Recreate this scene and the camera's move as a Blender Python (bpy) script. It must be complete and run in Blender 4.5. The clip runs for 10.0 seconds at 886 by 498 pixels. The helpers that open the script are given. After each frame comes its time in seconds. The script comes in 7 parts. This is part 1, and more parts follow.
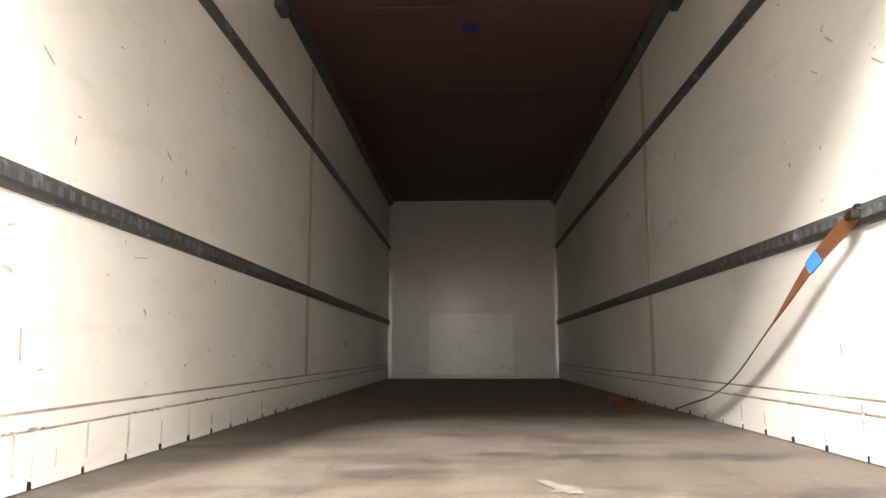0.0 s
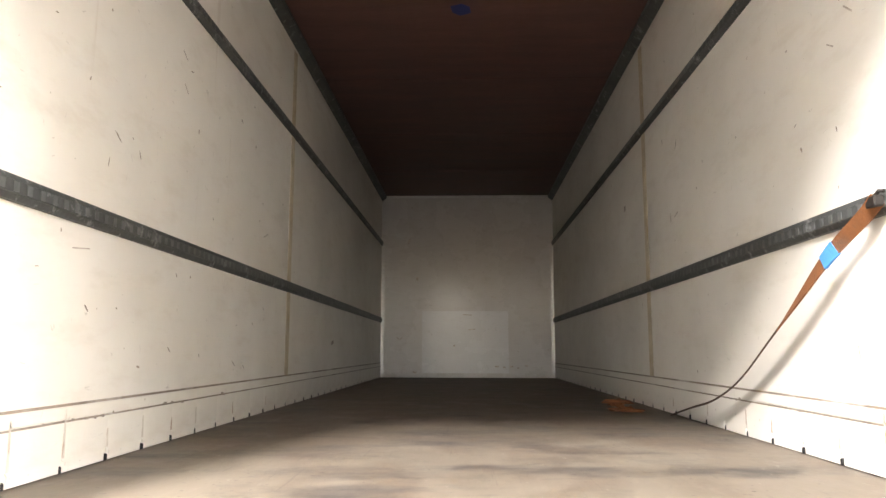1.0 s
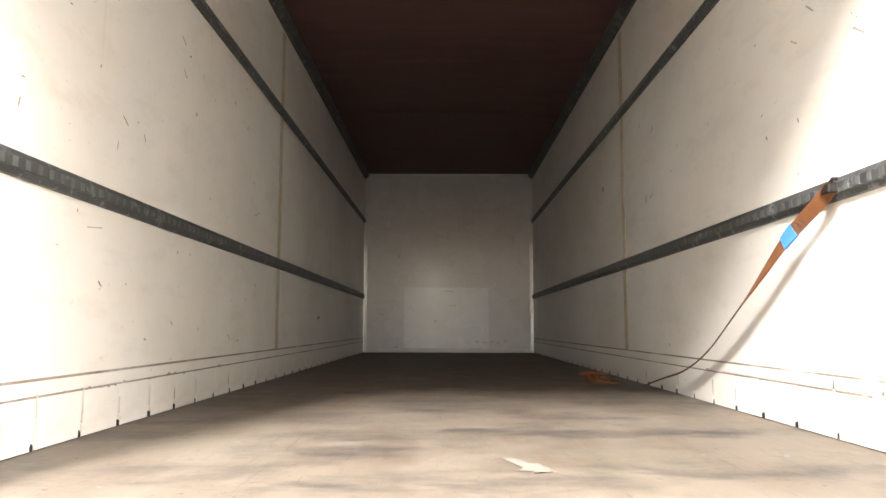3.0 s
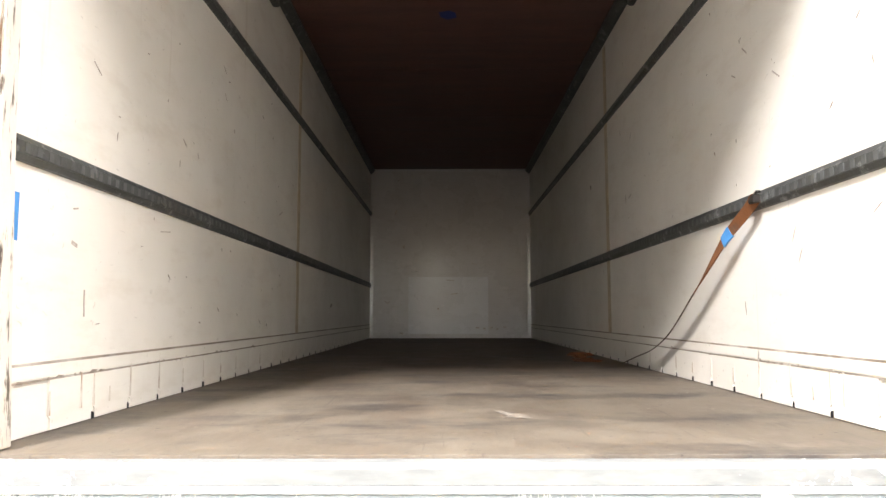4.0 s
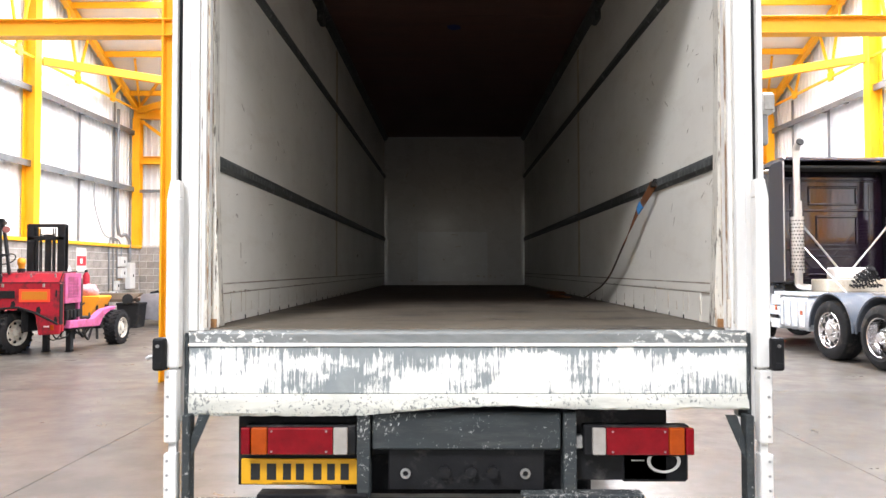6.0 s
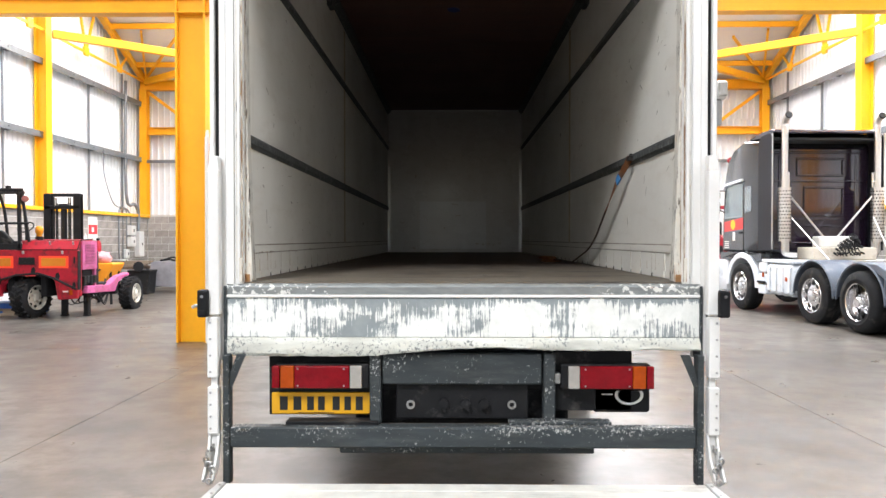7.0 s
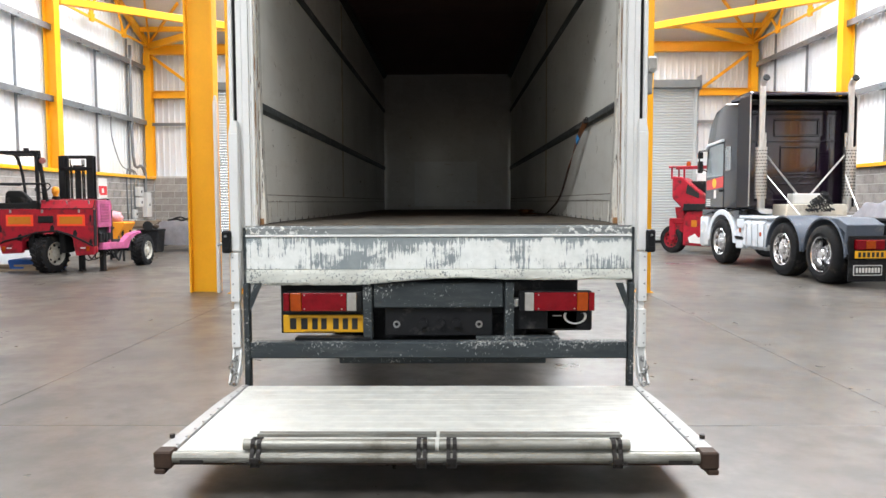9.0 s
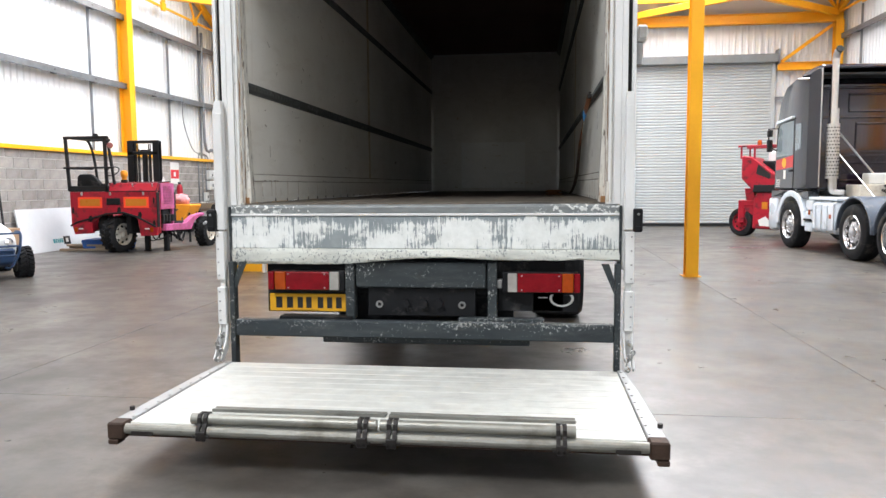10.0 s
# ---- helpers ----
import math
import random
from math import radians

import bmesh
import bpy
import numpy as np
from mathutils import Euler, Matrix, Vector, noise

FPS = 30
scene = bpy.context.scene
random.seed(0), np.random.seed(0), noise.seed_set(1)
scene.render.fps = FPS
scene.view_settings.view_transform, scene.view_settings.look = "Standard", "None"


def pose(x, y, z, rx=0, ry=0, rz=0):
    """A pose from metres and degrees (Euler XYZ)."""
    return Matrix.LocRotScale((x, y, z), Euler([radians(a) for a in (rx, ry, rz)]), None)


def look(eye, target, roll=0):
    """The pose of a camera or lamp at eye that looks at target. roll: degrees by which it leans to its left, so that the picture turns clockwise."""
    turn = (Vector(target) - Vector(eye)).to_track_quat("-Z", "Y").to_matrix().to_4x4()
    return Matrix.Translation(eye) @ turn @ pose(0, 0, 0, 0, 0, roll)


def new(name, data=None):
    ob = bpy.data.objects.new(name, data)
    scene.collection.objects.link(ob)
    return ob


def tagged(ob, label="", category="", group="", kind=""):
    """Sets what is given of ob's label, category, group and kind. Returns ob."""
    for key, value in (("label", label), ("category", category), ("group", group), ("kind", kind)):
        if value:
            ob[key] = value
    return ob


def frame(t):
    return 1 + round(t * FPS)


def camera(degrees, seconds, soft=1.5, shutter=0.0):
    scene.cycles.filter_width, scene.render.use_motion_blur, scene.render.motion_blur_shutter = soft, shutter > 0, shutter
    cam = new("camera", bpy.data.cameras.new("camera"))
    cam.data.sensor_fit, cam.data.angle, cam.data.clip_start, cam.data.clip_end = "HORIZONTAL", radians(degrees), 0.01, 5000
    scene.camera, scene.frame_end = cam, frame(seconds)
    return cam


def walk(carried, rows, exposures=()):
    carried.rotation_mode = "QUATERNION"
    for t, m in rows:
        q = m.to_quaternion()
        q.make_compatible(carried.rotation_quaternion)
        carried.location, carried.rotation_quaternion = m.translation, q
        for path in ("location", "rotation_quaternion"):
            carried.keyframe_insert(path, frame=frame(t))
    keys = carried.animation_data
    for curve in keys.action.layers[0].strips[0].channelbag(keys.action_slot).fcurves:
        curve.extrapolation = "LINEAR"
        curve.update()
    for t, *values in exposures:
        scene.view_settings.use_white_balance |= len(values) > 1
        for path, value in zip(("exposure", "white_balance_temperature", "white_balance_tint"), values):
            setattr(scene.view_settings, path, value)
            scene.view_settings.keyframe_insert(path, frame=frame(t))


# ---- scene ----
cam = camera(63.1, 10.0)
PATH = [
    (0, (-0.061, -1.229, 1.614), (-0.129, 0.749, 1.901), -0.1),
    (0.5, (-0.052, -1.133, 1.608), (-0.119, 0.845, 1.897), -0.0),
    (1, (0.009, -0.976, 1.628), (-0.058, 1.003, 1.908), 0.1),
    (1.5, (0.02, -0.972, 1.635), (-0.03, 1.01, 1.9), 0.2),
    (2, (-0.009, -0.995, 1.623), (-0.038, 0.989, 1.872), -0.0),
    (2.5, (-0.028, -1.019, 1.618), (-0.035, 0.968, 1.848), 0.2),
    (4, (-0.035, -1.72, 1.599), (-0.047, 0.272, 1.783), -0.1),
    (4.5, (-0.08, -2.095, 1.557), (-0.09, -0.101, 1.711), -0.2),
    (5, (-0.029, -2.499, 1.528), (-0.046, -0.503, 1.65), -0.1),
    (5.5, (-0.071, -2.915, 1.54), (-0.089, -0.917, 1.632), -0.1),
    (7, (-0.051, -3.854, 1.5), (-0.074, -1.855, 1.473), 0.0),
    (7.5, (-0.092, -4.064, 1.442), (-0.1, -2.065, 1.376), 0.1),
    (8, (-0.11, -4.198, 1.454), (-0.105, -2.2, 1.352), 0.1),
    (8.5, (-0.012, -4.472, 1.452), (-0.004, -2.476, 1.333), -0.0),
    (9, (0.104, -4.712, 1.417), (0.077, -2.716, 1.286), -0.2),
    (9.5, (0.336, -4.681, 1.388), (0.225, -2.69, 1.234), -0.2),
    (10, (0.746, -4.587, 1.383), (0.495, -2.611, 1.207), -0.4),
]
EXPOSURES = [(0.0, 2.42, 6950, 17), (1.0, 2.86, 6950, 17), (2.7, 2.88, 6950, 17), (4.0, 2.12, 6850, 17), (4.5, 1.56, 6750, 18), (5.0, 1.0, 6600, 18), (5.5, 0.74, 6450, 17),
             (7.0, 0.36, 6350, 13), (8.5, 0.1, 6350, 11), (9.0, -0.02, 6250, 11), (10.0, -0.05, 6200, 12)]
walk(cam, [(t, look(eye, target, roll)) for t, eye, target, roll in PATH], EXPOSURES)

# ---- light ----
world = bpy.data.worlds.new("sky")
scene.world = world
world.use_nodes = True
wn = world.node_tree.nodes
sky = wn.new("ShaderNodeTexSky")
sky.sky_type = 'NISHITA'
sky.sun_disc = False
sky.sun_elevation, sky.sun_rotation = radians(48), radians(200)
world.node_tree.links.new(sky.outputs[0], wn["Background"].inputs[0])
wn["Background"].inputs[1].default_value = 0.1

EAVE_Z, EAVE_Y, PITCH, RIDGE_Y, FRONT_Y = 6.72, 19.75, 0.42, 3.0, -13.75
SLOPE = math.atan(PITCH)


def roof_z(y):
    return EAVE_Z + PITCH * (EAVE_Y - y) if y > RIDGE_Y else EAVE_Z + PITCH * (y - FRONT_Y)


# rooflights: one lamp in each opening of the roof (x, half width, from y, to y, watts)
# the strips at 2.4 either side and at 4.6 are unseen, added as fill
NORTH_LIGHTS = [(-6.0, 1.9, 3.8, 17.6, 2250), (-2.4, 0.9, 4.4, 13.6, 600), (2.4, 0.9, 4.4, 13.6, 600), (6.8, 2.2, 5.0, 14.0, 3000), (4.6, 1.3, 14.6, 18.8, 700)]
SOUTH_LIGHTS = [(-3.5, 0.8, -8.6, -6.2, 1200), (7.4, 1.6, -6.8, -2.4, 540)]
for x, wide, ya, yb, watts in NORTH_LIGHTS + SOUTH_LIGHTS:
    y, half = (ya + yb) / 2, (yb - ya) / 2
    lamp = bpy.data.lights.new("roof_opening_lamp", 'AREA')
    lamp.shape, lamp.size, lamp.size_y, lamp.energy = 'RECTANGLE', 2 * wide, 2 * half / math.cos(SLOPE), watts
    lamp.color = (0.95, 0.98, 1.0)
    ob = new("roof_opening_lamp", lamp)
    tilt = -math.degrees(SLOPE) if y > RIDGE_Y else math.degrees(SLOPE)
    ob.matrix_world = pose(x, y, roof_z(y) + 0.02, tilt, 0, 0)
# weak fill lamp in an added, unseen wall opening behind the camera
lamp = bpy.data.lights.new("rear_fill_lamp", 'AREA')
lamp.shape, lamp.size, lamp.size_y, lamp.energy = 'RECTANGLE', 7.6, 4.6, 14
lamp.color = (0.93, 0.97, 1.0)
ob = new("rear_fill_lamp", lamp)
ob.matrix_world = look((1.4, FRONT_Y + 0.1, 2.5), (1.4, 0, 2.5))


# ---- materials ----
def nodes_of(name):
    m = bpy.data.materials.new(name)
    m.use_nodes = True
    return m, m.node_tree.nodes, m.node_tree.links, m.node_tree.nodes["Principled BSDF"]


def coords(n, l, stretch=(1, 1, 1)):
    tc, mp = n.new("ShaderNodeTexCoord"), n.new("ShaderNodeMapping")
    mp.inputs["Scale"].default_value = stretch
    l.new(tc.outputs["Object"], mp.inputs["Vector"])
    return mp.outputs[0]


def noise_tex(n, l, vec, scale, detail=5, rough=0.6):
    t = n.new("ShaderNodeTexNoise")
    t.inputs["Scale"].default_value, t.inputs["Detail"].default_value, t.inputs["Roughness"].default_value = scale, detail, rough
    l.new(vec, t.inputs["Vector"])
    return t.outputs["Fac"]


def ramp(n, l, fac, lo, hi, a=(0, 0, 0, 1), b=(1, 1, 1, 1)):
    r = n.new("ShaderNodeValToRGB")
    r.color_ramp.elements[0].position, r.color_ramp.elements[1].position = lo, hi
    r.color_ramp.elements[0].color, r.color_ramp.elements[1].color = a, b
    l.new(fac, r.inputs[0])
    return r.outputs[0]


def mix(n, l, fac, a, b, mode='MIX'):
    m = n.new("ShaderNodeMix")
    m.data_type, m.blend_type = 'RGBA', mode
    for k, v in ((0, fac), (6, a), (7, b)):
        if isinstance(v, bpy.types.NodeSocket):
            l.new(v, m.inputs[k])
        else:
            m.inputs[k].default_value = v
    return m.outputs[2]


def rgb(c, f=1.0):
    return (min(1, c[0] * f), min(1, c[1] * f), min(1, c[2] * f), 1)


def mat(name, col, rough=0.5, metal=0.0, var=0.18, scale=2.5, fine=45.0, bump=0.15, stretch=(1, 1, 1), dirt=None, dirt_at=(0.58, 0.75), dirt_scale=4.0, dirt_stretch=(1, 1, 1),
        piece=0.0, coat=0.0, spec=None):
    """Paint, metal, rubber or cloth: broad and fine variation, a second colour in patches (dirt, rust, bare metal), fine relief."""
    m, n, l, p = nodes_of(name)
    v = coords(n, l, stretch)
    broad, grain = noise_tex(n, l, v, scale), noise_tex(n, l, v, fine, 3)
    c = mix(n, l, ramp(n, l, broad, 0.3, 0.7), rgb(col, 1 - var), rgb(col, 1 + var))
    c = mix(n, l, ramp(n, l, grain, 0.35, 0.65), c, mix(n, l, 0.35 * min(1, var * 3), c, rgb(col, 0.6)))
    if piece:
        oi = n.new("ShaderNodeObjectInfo")
        c = mix(n, l, 1.0, c, ramp(n, l, oi.outputs["Random"], 0, 1, rgb((1, 1, 1), 1 - piece), (1, 1, 1, 1)), 'MULTIPLY')
    if dirt:
        dv = coords(n, l, dirt_stretch)
        c = mix(n, l, ramp(n, l, noise_tex(n, l, dv, dirt_scale, 8, 0.7), *dirt_at), c, rgb(dirt))
    l.new(c, p.inputs["Base Color"])
    r = n.new("ShaderNodeMapRange")
    r.inputs["To Min"].default_value, r.inputs["To Max"].default_value = max(0.03, rough - 0.12), min(1, rough + 0.12)
    l.new(broad, r.inputs["Value"])
    l.new(r.outputs[0], p.inputs["Roughness"])
    p.inputs["Metallic"].default_value, p.inputs["Coat Weight"].default_value = metal, coat
    p.inputs["Specular IOR Level"].default_value = spec if spec is not None else (0.5 if coat or metal > 0.3 else 0.3)
    b = n.new("ShaderNodeBump")
    b.inputs["Strength"].default_value, b.inputs["Distance"].default_value = bump, 0.01
    l.new(grain, b.inputs["Height"])
    l.new(b.outputs[0], p.inputs["Normal"])
    return m


def worn_paint(name, paint, bare, stretch, scale, at, rough=0.5, metal=0.3, bare2=None):
    """Paint scraped away in streaks, with the bare metal under it."""
    m, n, l, p = nodes_of(name)
    v = coords(n, l, stretch)
    streak, big = noise_tex(n, l, v, scale, 7, 0.65), noise_tex(n, l, coords(n, l), 1.3, 3)
    add = n.new("ShaderNodeMath")
    add.operation = 'ADD'
    half = n.new("ShaderNodeMath")
    half.operation = 'MULTIPLY'
    half.inputs[1].default_value = 0.9
    l.new(big, half.inputs[0])
    l.new(streak, add.inputs[0])
    l.new(half.outputs[0], add.inputs[1])
    mean = n.new("ShaderNodeMath")
    mean.operation = 'MULTIPLY'
    mean.inputs[1].default_value = 0.5
    l.new(add.outputs[0], mean.inputs[0])
    f = ramp(n, l, mean.outputs[0], at[0] / 2, at[1] / 2)
    soil = noise_tex(n, l, coords(n, l), 9, 6)
    pc = mix(n, l, ramp(n, l, soil, 0.35, 0.75), rgb(paint), rgb(paint, 0.78))
    bc = mix(n, l, ramp(n, l, soil, 0.3, 0.7), rgb(bare), rgb(bare2 or bare, 0.7))
    l.new(mix(n, l, f, pc, bc), p.inputs["Base Color"])
    p.inputs["Roughness"].default_value = rough
    mm = n.new("ShaderNodeMath")
    mm.operation = 'MULTIPLY'
    mm.inputs[1].default_value = metal
    l.new(f, mm.inputs[0])
    l.new(mm.outputs[0], p.inputs["Metallic"])
    b = n.new("ShaderNodeBump")
    b.inputs["Strength"].default_value, b.inputs["Distance"].default_value = 0.35, 0.004
    b.invert = True
    l.new(f, b.inputs["Height"])
    l.new(b.outputs[0], p.inputs["Normal"])
    return m


def scraped_sill():
    """White sill paint torn away in upright streaks and patches, grey steel under it."""
    m, n, l, p = nodes_of("sill_scraped_white")
    big, streak, ragged = noise_tex(n, l, coords(n, l, (1.5, 1, 2.6)), 1.6, 3), noise_tex(n, l, coords(n, l, (58, 10, 3.8)), 1.0, 8, 0.7), noise_tex(n, l, coords(n, l), 42, 6, 0.7)
    fine = noise_tex(n, l, coords(n, l, (170, 10, 9)), 1.0, 7, 0.72)
    tc, sp, top = n.new("ShaderNodeTexCoord"), n.new("ShaderNodeSeparateXYZ"), n.new("ShaderNodeMapRange")
    l.new(tc.outputs["Object"], sp.inputs[0])
    l.new(sp.outputs["Z"], top.inputs["Value"])
    top.inputs["From Min"].default_value, top.inputs["From Max"].default_value = 1.13, 1.187
    top.inputs["To Min"].default_value, top.inputs["To Max"].default_value = 0.0, 0.11
    total = None
    for v, k in ((big, 0.42), (streak, 0.31), (fine, 0.16), (ragged, 0.08), (top.outputs[0], 0.6)):
        mul = n.new("ShaderNodeMath")
        mul.operation = 'MULTIPLY_ADD'
        mul.inputs[1].default_value = k
        mul.inputs[2].default_value = 0.0
        l.new(v, mul.inputs[0])
        if total is not None:
            l.new(total, mul.inputs[2])
        total = mul.outputs[0]
    f = ramp(n, l, total, 0.499, 0.507)
    soil = noise_tex(n, l, coords(n, l, (3, 1, 3)), 4, 7, 0.65)
    white = mix(n, l, ramp(n, l, soil, 0.4, 0.72), (0.77, 0.775, 0.735, 1), (0.62, 0.63, 0.585, 1))
    pits = noise_tex(n, l, coords(n, l, (2, 1, 1)), 70, 2, 0.5)
    white = mix(n, l, ramp(n, l, pits, 0.73, 0.76), white, (0.16, 0.17, 0.165, 1))
    grey = mix(n, l, ramp(n, l, soil, 0.3, 0.7), (0.27, 0.30, 0.30, 1), (0.20, 0.225, 0.23, 1))
    l.new(mix(n, l, f, white, grey), p.inputs["Base Color"])
    l.new(ramp(n, l, soil, 0.3, 0.7, rgb((0.45,) * 3), rgb((0.62,) * 3)), p.inputs["Roughness"])
    b = n.new("ShaderNodeBump")
    b.inputs["Strength"].default_value, b.inputs["Distance"].default_value = 0.5, 0.003
    b.invert = True
    l.new(f, b.inputs["Height"])
    l.new(b.outputs[0], p.inputs["Normal"])
    return m


def scraped_top():
    """Grey steel edge with white paint left in chips towards its ends."""
    m, n, l, p = nodes_of("sill_scraped_steel")
    tc, sp, ab, ends = n.new("ShaderNodeTexCoord"), n.new("ShaderNodeSeparateXYZ"), n.new("ShaderNodeMath"), n.new("ShaderNodeMapRange")
    l.new(tc.outputs["Object"], sp.inputs[0])
    ab.operation = 'ABSOLUTE'
    l.new(sp.outputs["X"], ab.inputs[0])
    l.new(ab.outputs[0], ends.inputs["Value"])
    ends.inputs["From Min"].default_value, ends.inputs["From Max"].default_value = 0.40, 0.95
    ends.inputs["To Min"].default_value, ends.inputs["To Max"].default_value = -0.2, 0.0
    add = n.new("ShaderNodeMath")
    add.operation = 'ADD'
    l.new(noise_tex(n, l, coords(n, l, (14, 14, 16)), 2.2, 7, 0.6), add.inputs[0])
    l.new(ends.outputs[0], add.inputs[1])
    f = ramp(n, l, add.outputs[0], 0.535, 0.55)
    soil = noise_tex(n, l, coords(n, l, (2, 8, 8)), 5, 6)
    grey = mix(n, l, ramp(n, l, soil, 0.3, 0.7), (0.165, 0.175, 0.172, 1), (0.24, 0.25, 0.24, 1))
    l.new(mix(n, l, f, grey, (0.66, 0.66, 0.62, 1)), p.inputs["Base Color"])
    p.inputs["Roughness"].default_value, p.inputs["Metallic"].default_value = 0.45, 0.15
    b = n.new("ShaderNodeBump")
    b.inputs["Strength"].default_value, b.inputs["Distance"].default_value = 0.4, 0.003
    l.new(f, b.inputs["Height"])
    l.new(b.outputs[0], p.inputs["Normal"])
    return m


def chipped(name, col, chip, amount, rough=0.5, edge=None):
    """Dark paint with small pale chips in clusters; edge: heights between which an upper edge is scraped more and more."""
    m, n, l, p = nodes_of(name)
    cl, sp = noise_tex(n, l, coords(n, l, (1, 1, 2)), 2.6, 4), noise_tex(n, l, coords(n, l, (0.8, 1, 0.6)), 84, 7, 0.74)
    mul = n.new("ShaderNodeMath")
    mul.operation = 'MULTIPLY_ADD'
    mul.inputs[1].default_value = 0.55
    l.new(cl, mul.inputs[0])
    l.new(sp, mul.inputs[2])
    total = mul.outputs[0]
    if edge:
        tc, sep, wear, plus = n.new("ShaderNodeTexCoord"), n.new("ShaderNodeSeparateXYZ"), n.new("ShaderNodeMapRange"), n.new("ShaderNodeMath")
        l.new(tc.outputs["Object"], sep.inputs[0])
        l.new(sep.outputs["Z"], wear.inputs["Value"])
        wear.inputs["From Min"].default_value, wear.inputs["From Max"].default_value, wear.inputs["To Max"].default_value = edge[0], edge[1], 0.075
        l.new(total, plus.inputs[0])
        l.new(wear.outputs[0], plus.inputs[1])
        total = plus.outputs[0]
    f = ramp(n, l, total, amount, amount + 0.02)
    soil = noise_tex(n, l, coords(n, l, (0.6, 2, 2)), 5, 6)
    base = mix(n, l, ramp(n, l, soil, 0.3, 0.72), rgb(col, 0.8), rgb(col, 1.25))
    film = noise_tex(n, l, coords(n, l, (0.5, 1, 3)), 9, 8, 0.7)
    base = mix(n, l, ramp(n, l, film, 0.5, 0.8), base, mix(n, l, 0.4, base, (0.13, 0.125, 0.115, 1)))
    l.new(mix(n, l, f, base, rgb(chip)), p.inputs["Base Color"])
    p.inputs["Roughness"].default_value = rough
    p.inputs["Specular IOR Level"].default_value = 0.2
    b = n.new("ShaderNodeBump")
    b.inputs["Strength"].default_value, b.inputs["Distance"].default_value = 0.3, 0.003
    l.new(soil, b.inputs["Height"])
    l.new(b.outputs[0], p.inputs["Normal"])
    return m


def panel_wall(name, col, stain, rough):
    """Off-white sheet lining of the load box: faint clouding, thin dark scuffs, brown run-down stains."""
    m, n, l, p = nodes_of(name)
    v = coords(n, l)
    cloud = noise_tex(n, l, v, 1.1, 5)
    c = mix(n, l, ramp(n, l, cloud, 0.35, 0.7), rgb(col), rgb(col, 0.88))
    grime = noise_tex(n, l, coords(n, l, (1.6, 1.0, 3.4)), 3.0, 8, 0.68)
    c = mix(n, l, ramp(n, l, grime, 0.52, 0.76), c, mix(n, l, 0.25, c, rgb(stain)))
    runs = noise_tex(n, l, coords(n, l, (9, 9, 0.5)), 1.0, 6, 0.6)
    c = mix(n, l, ramp(n, l, runs, 0.66, 0.95), c, rgb(stain))
    # thin broken scratches: narrow bands of a stretched noise, kept in a few patches
    for stretch, seed, strength in (((1.0, 1.6, 5.0), 2.1, 0.4), ((1.3, 5.0, 1.2), 7.7, 0.3), ((2.0, 3.0, 3.2), 13.3, 0.4)):
        sv = coords(n, l, stretch)
        sv.node.inputs["Location"].default_value = (seed, seed * 1.7, seed * 0.6)
        line = ramp(n, l, noise_tex(n, l, sv, 2.4, 2, 0.5), 0.488, 0.504)
        r = line.node.color_ramp
        r.elements[1].position, r.elements[1].color = 0.496, (1, 1, 1, 1)
        r.elements.new(0.504).color = (0, 0, 0, 1)
        patch = ramp(n, l, noise_tex(n, l, sv, 7.0, 2, 0.5), 0.66, 0.70)
        both = mix(n, l, 1.0, line, patch, 'MULTIPLY')
        c = mix(n, l, mix(n, l, 1.0, both, rgb((strength,) * 3), 'MULTIPLY'), c, (0.17, 0.14, 0.115, 1))
    spots = noise_tex(n, l, v, 24, 2, 0.5)
    c = mix(n, l, ramp(n, l, spots, 0.765, 0.80), c, (0.26, 0.20, 0.14, 1))
    l.new(c, p.inputs["Base Color"])
    l.new(ramp(n, l, cloud, 0.3, 0.7, rgb((rough - 0.1,) * 3), rgb((rough + 0.1,) * 3)), p.inputs["Roughness"])
    b = n.new("ShaderNodeBump")
    b.inputs["Strength"].default_value, b.inputs["Distance"].default_value = 0.12, 0.006
    l.new(noise_tex(n, l, v, 14, 4), b.inputs["Height"])
    l.new(b.outputs[0], p.inputs["Normal"])
    return m


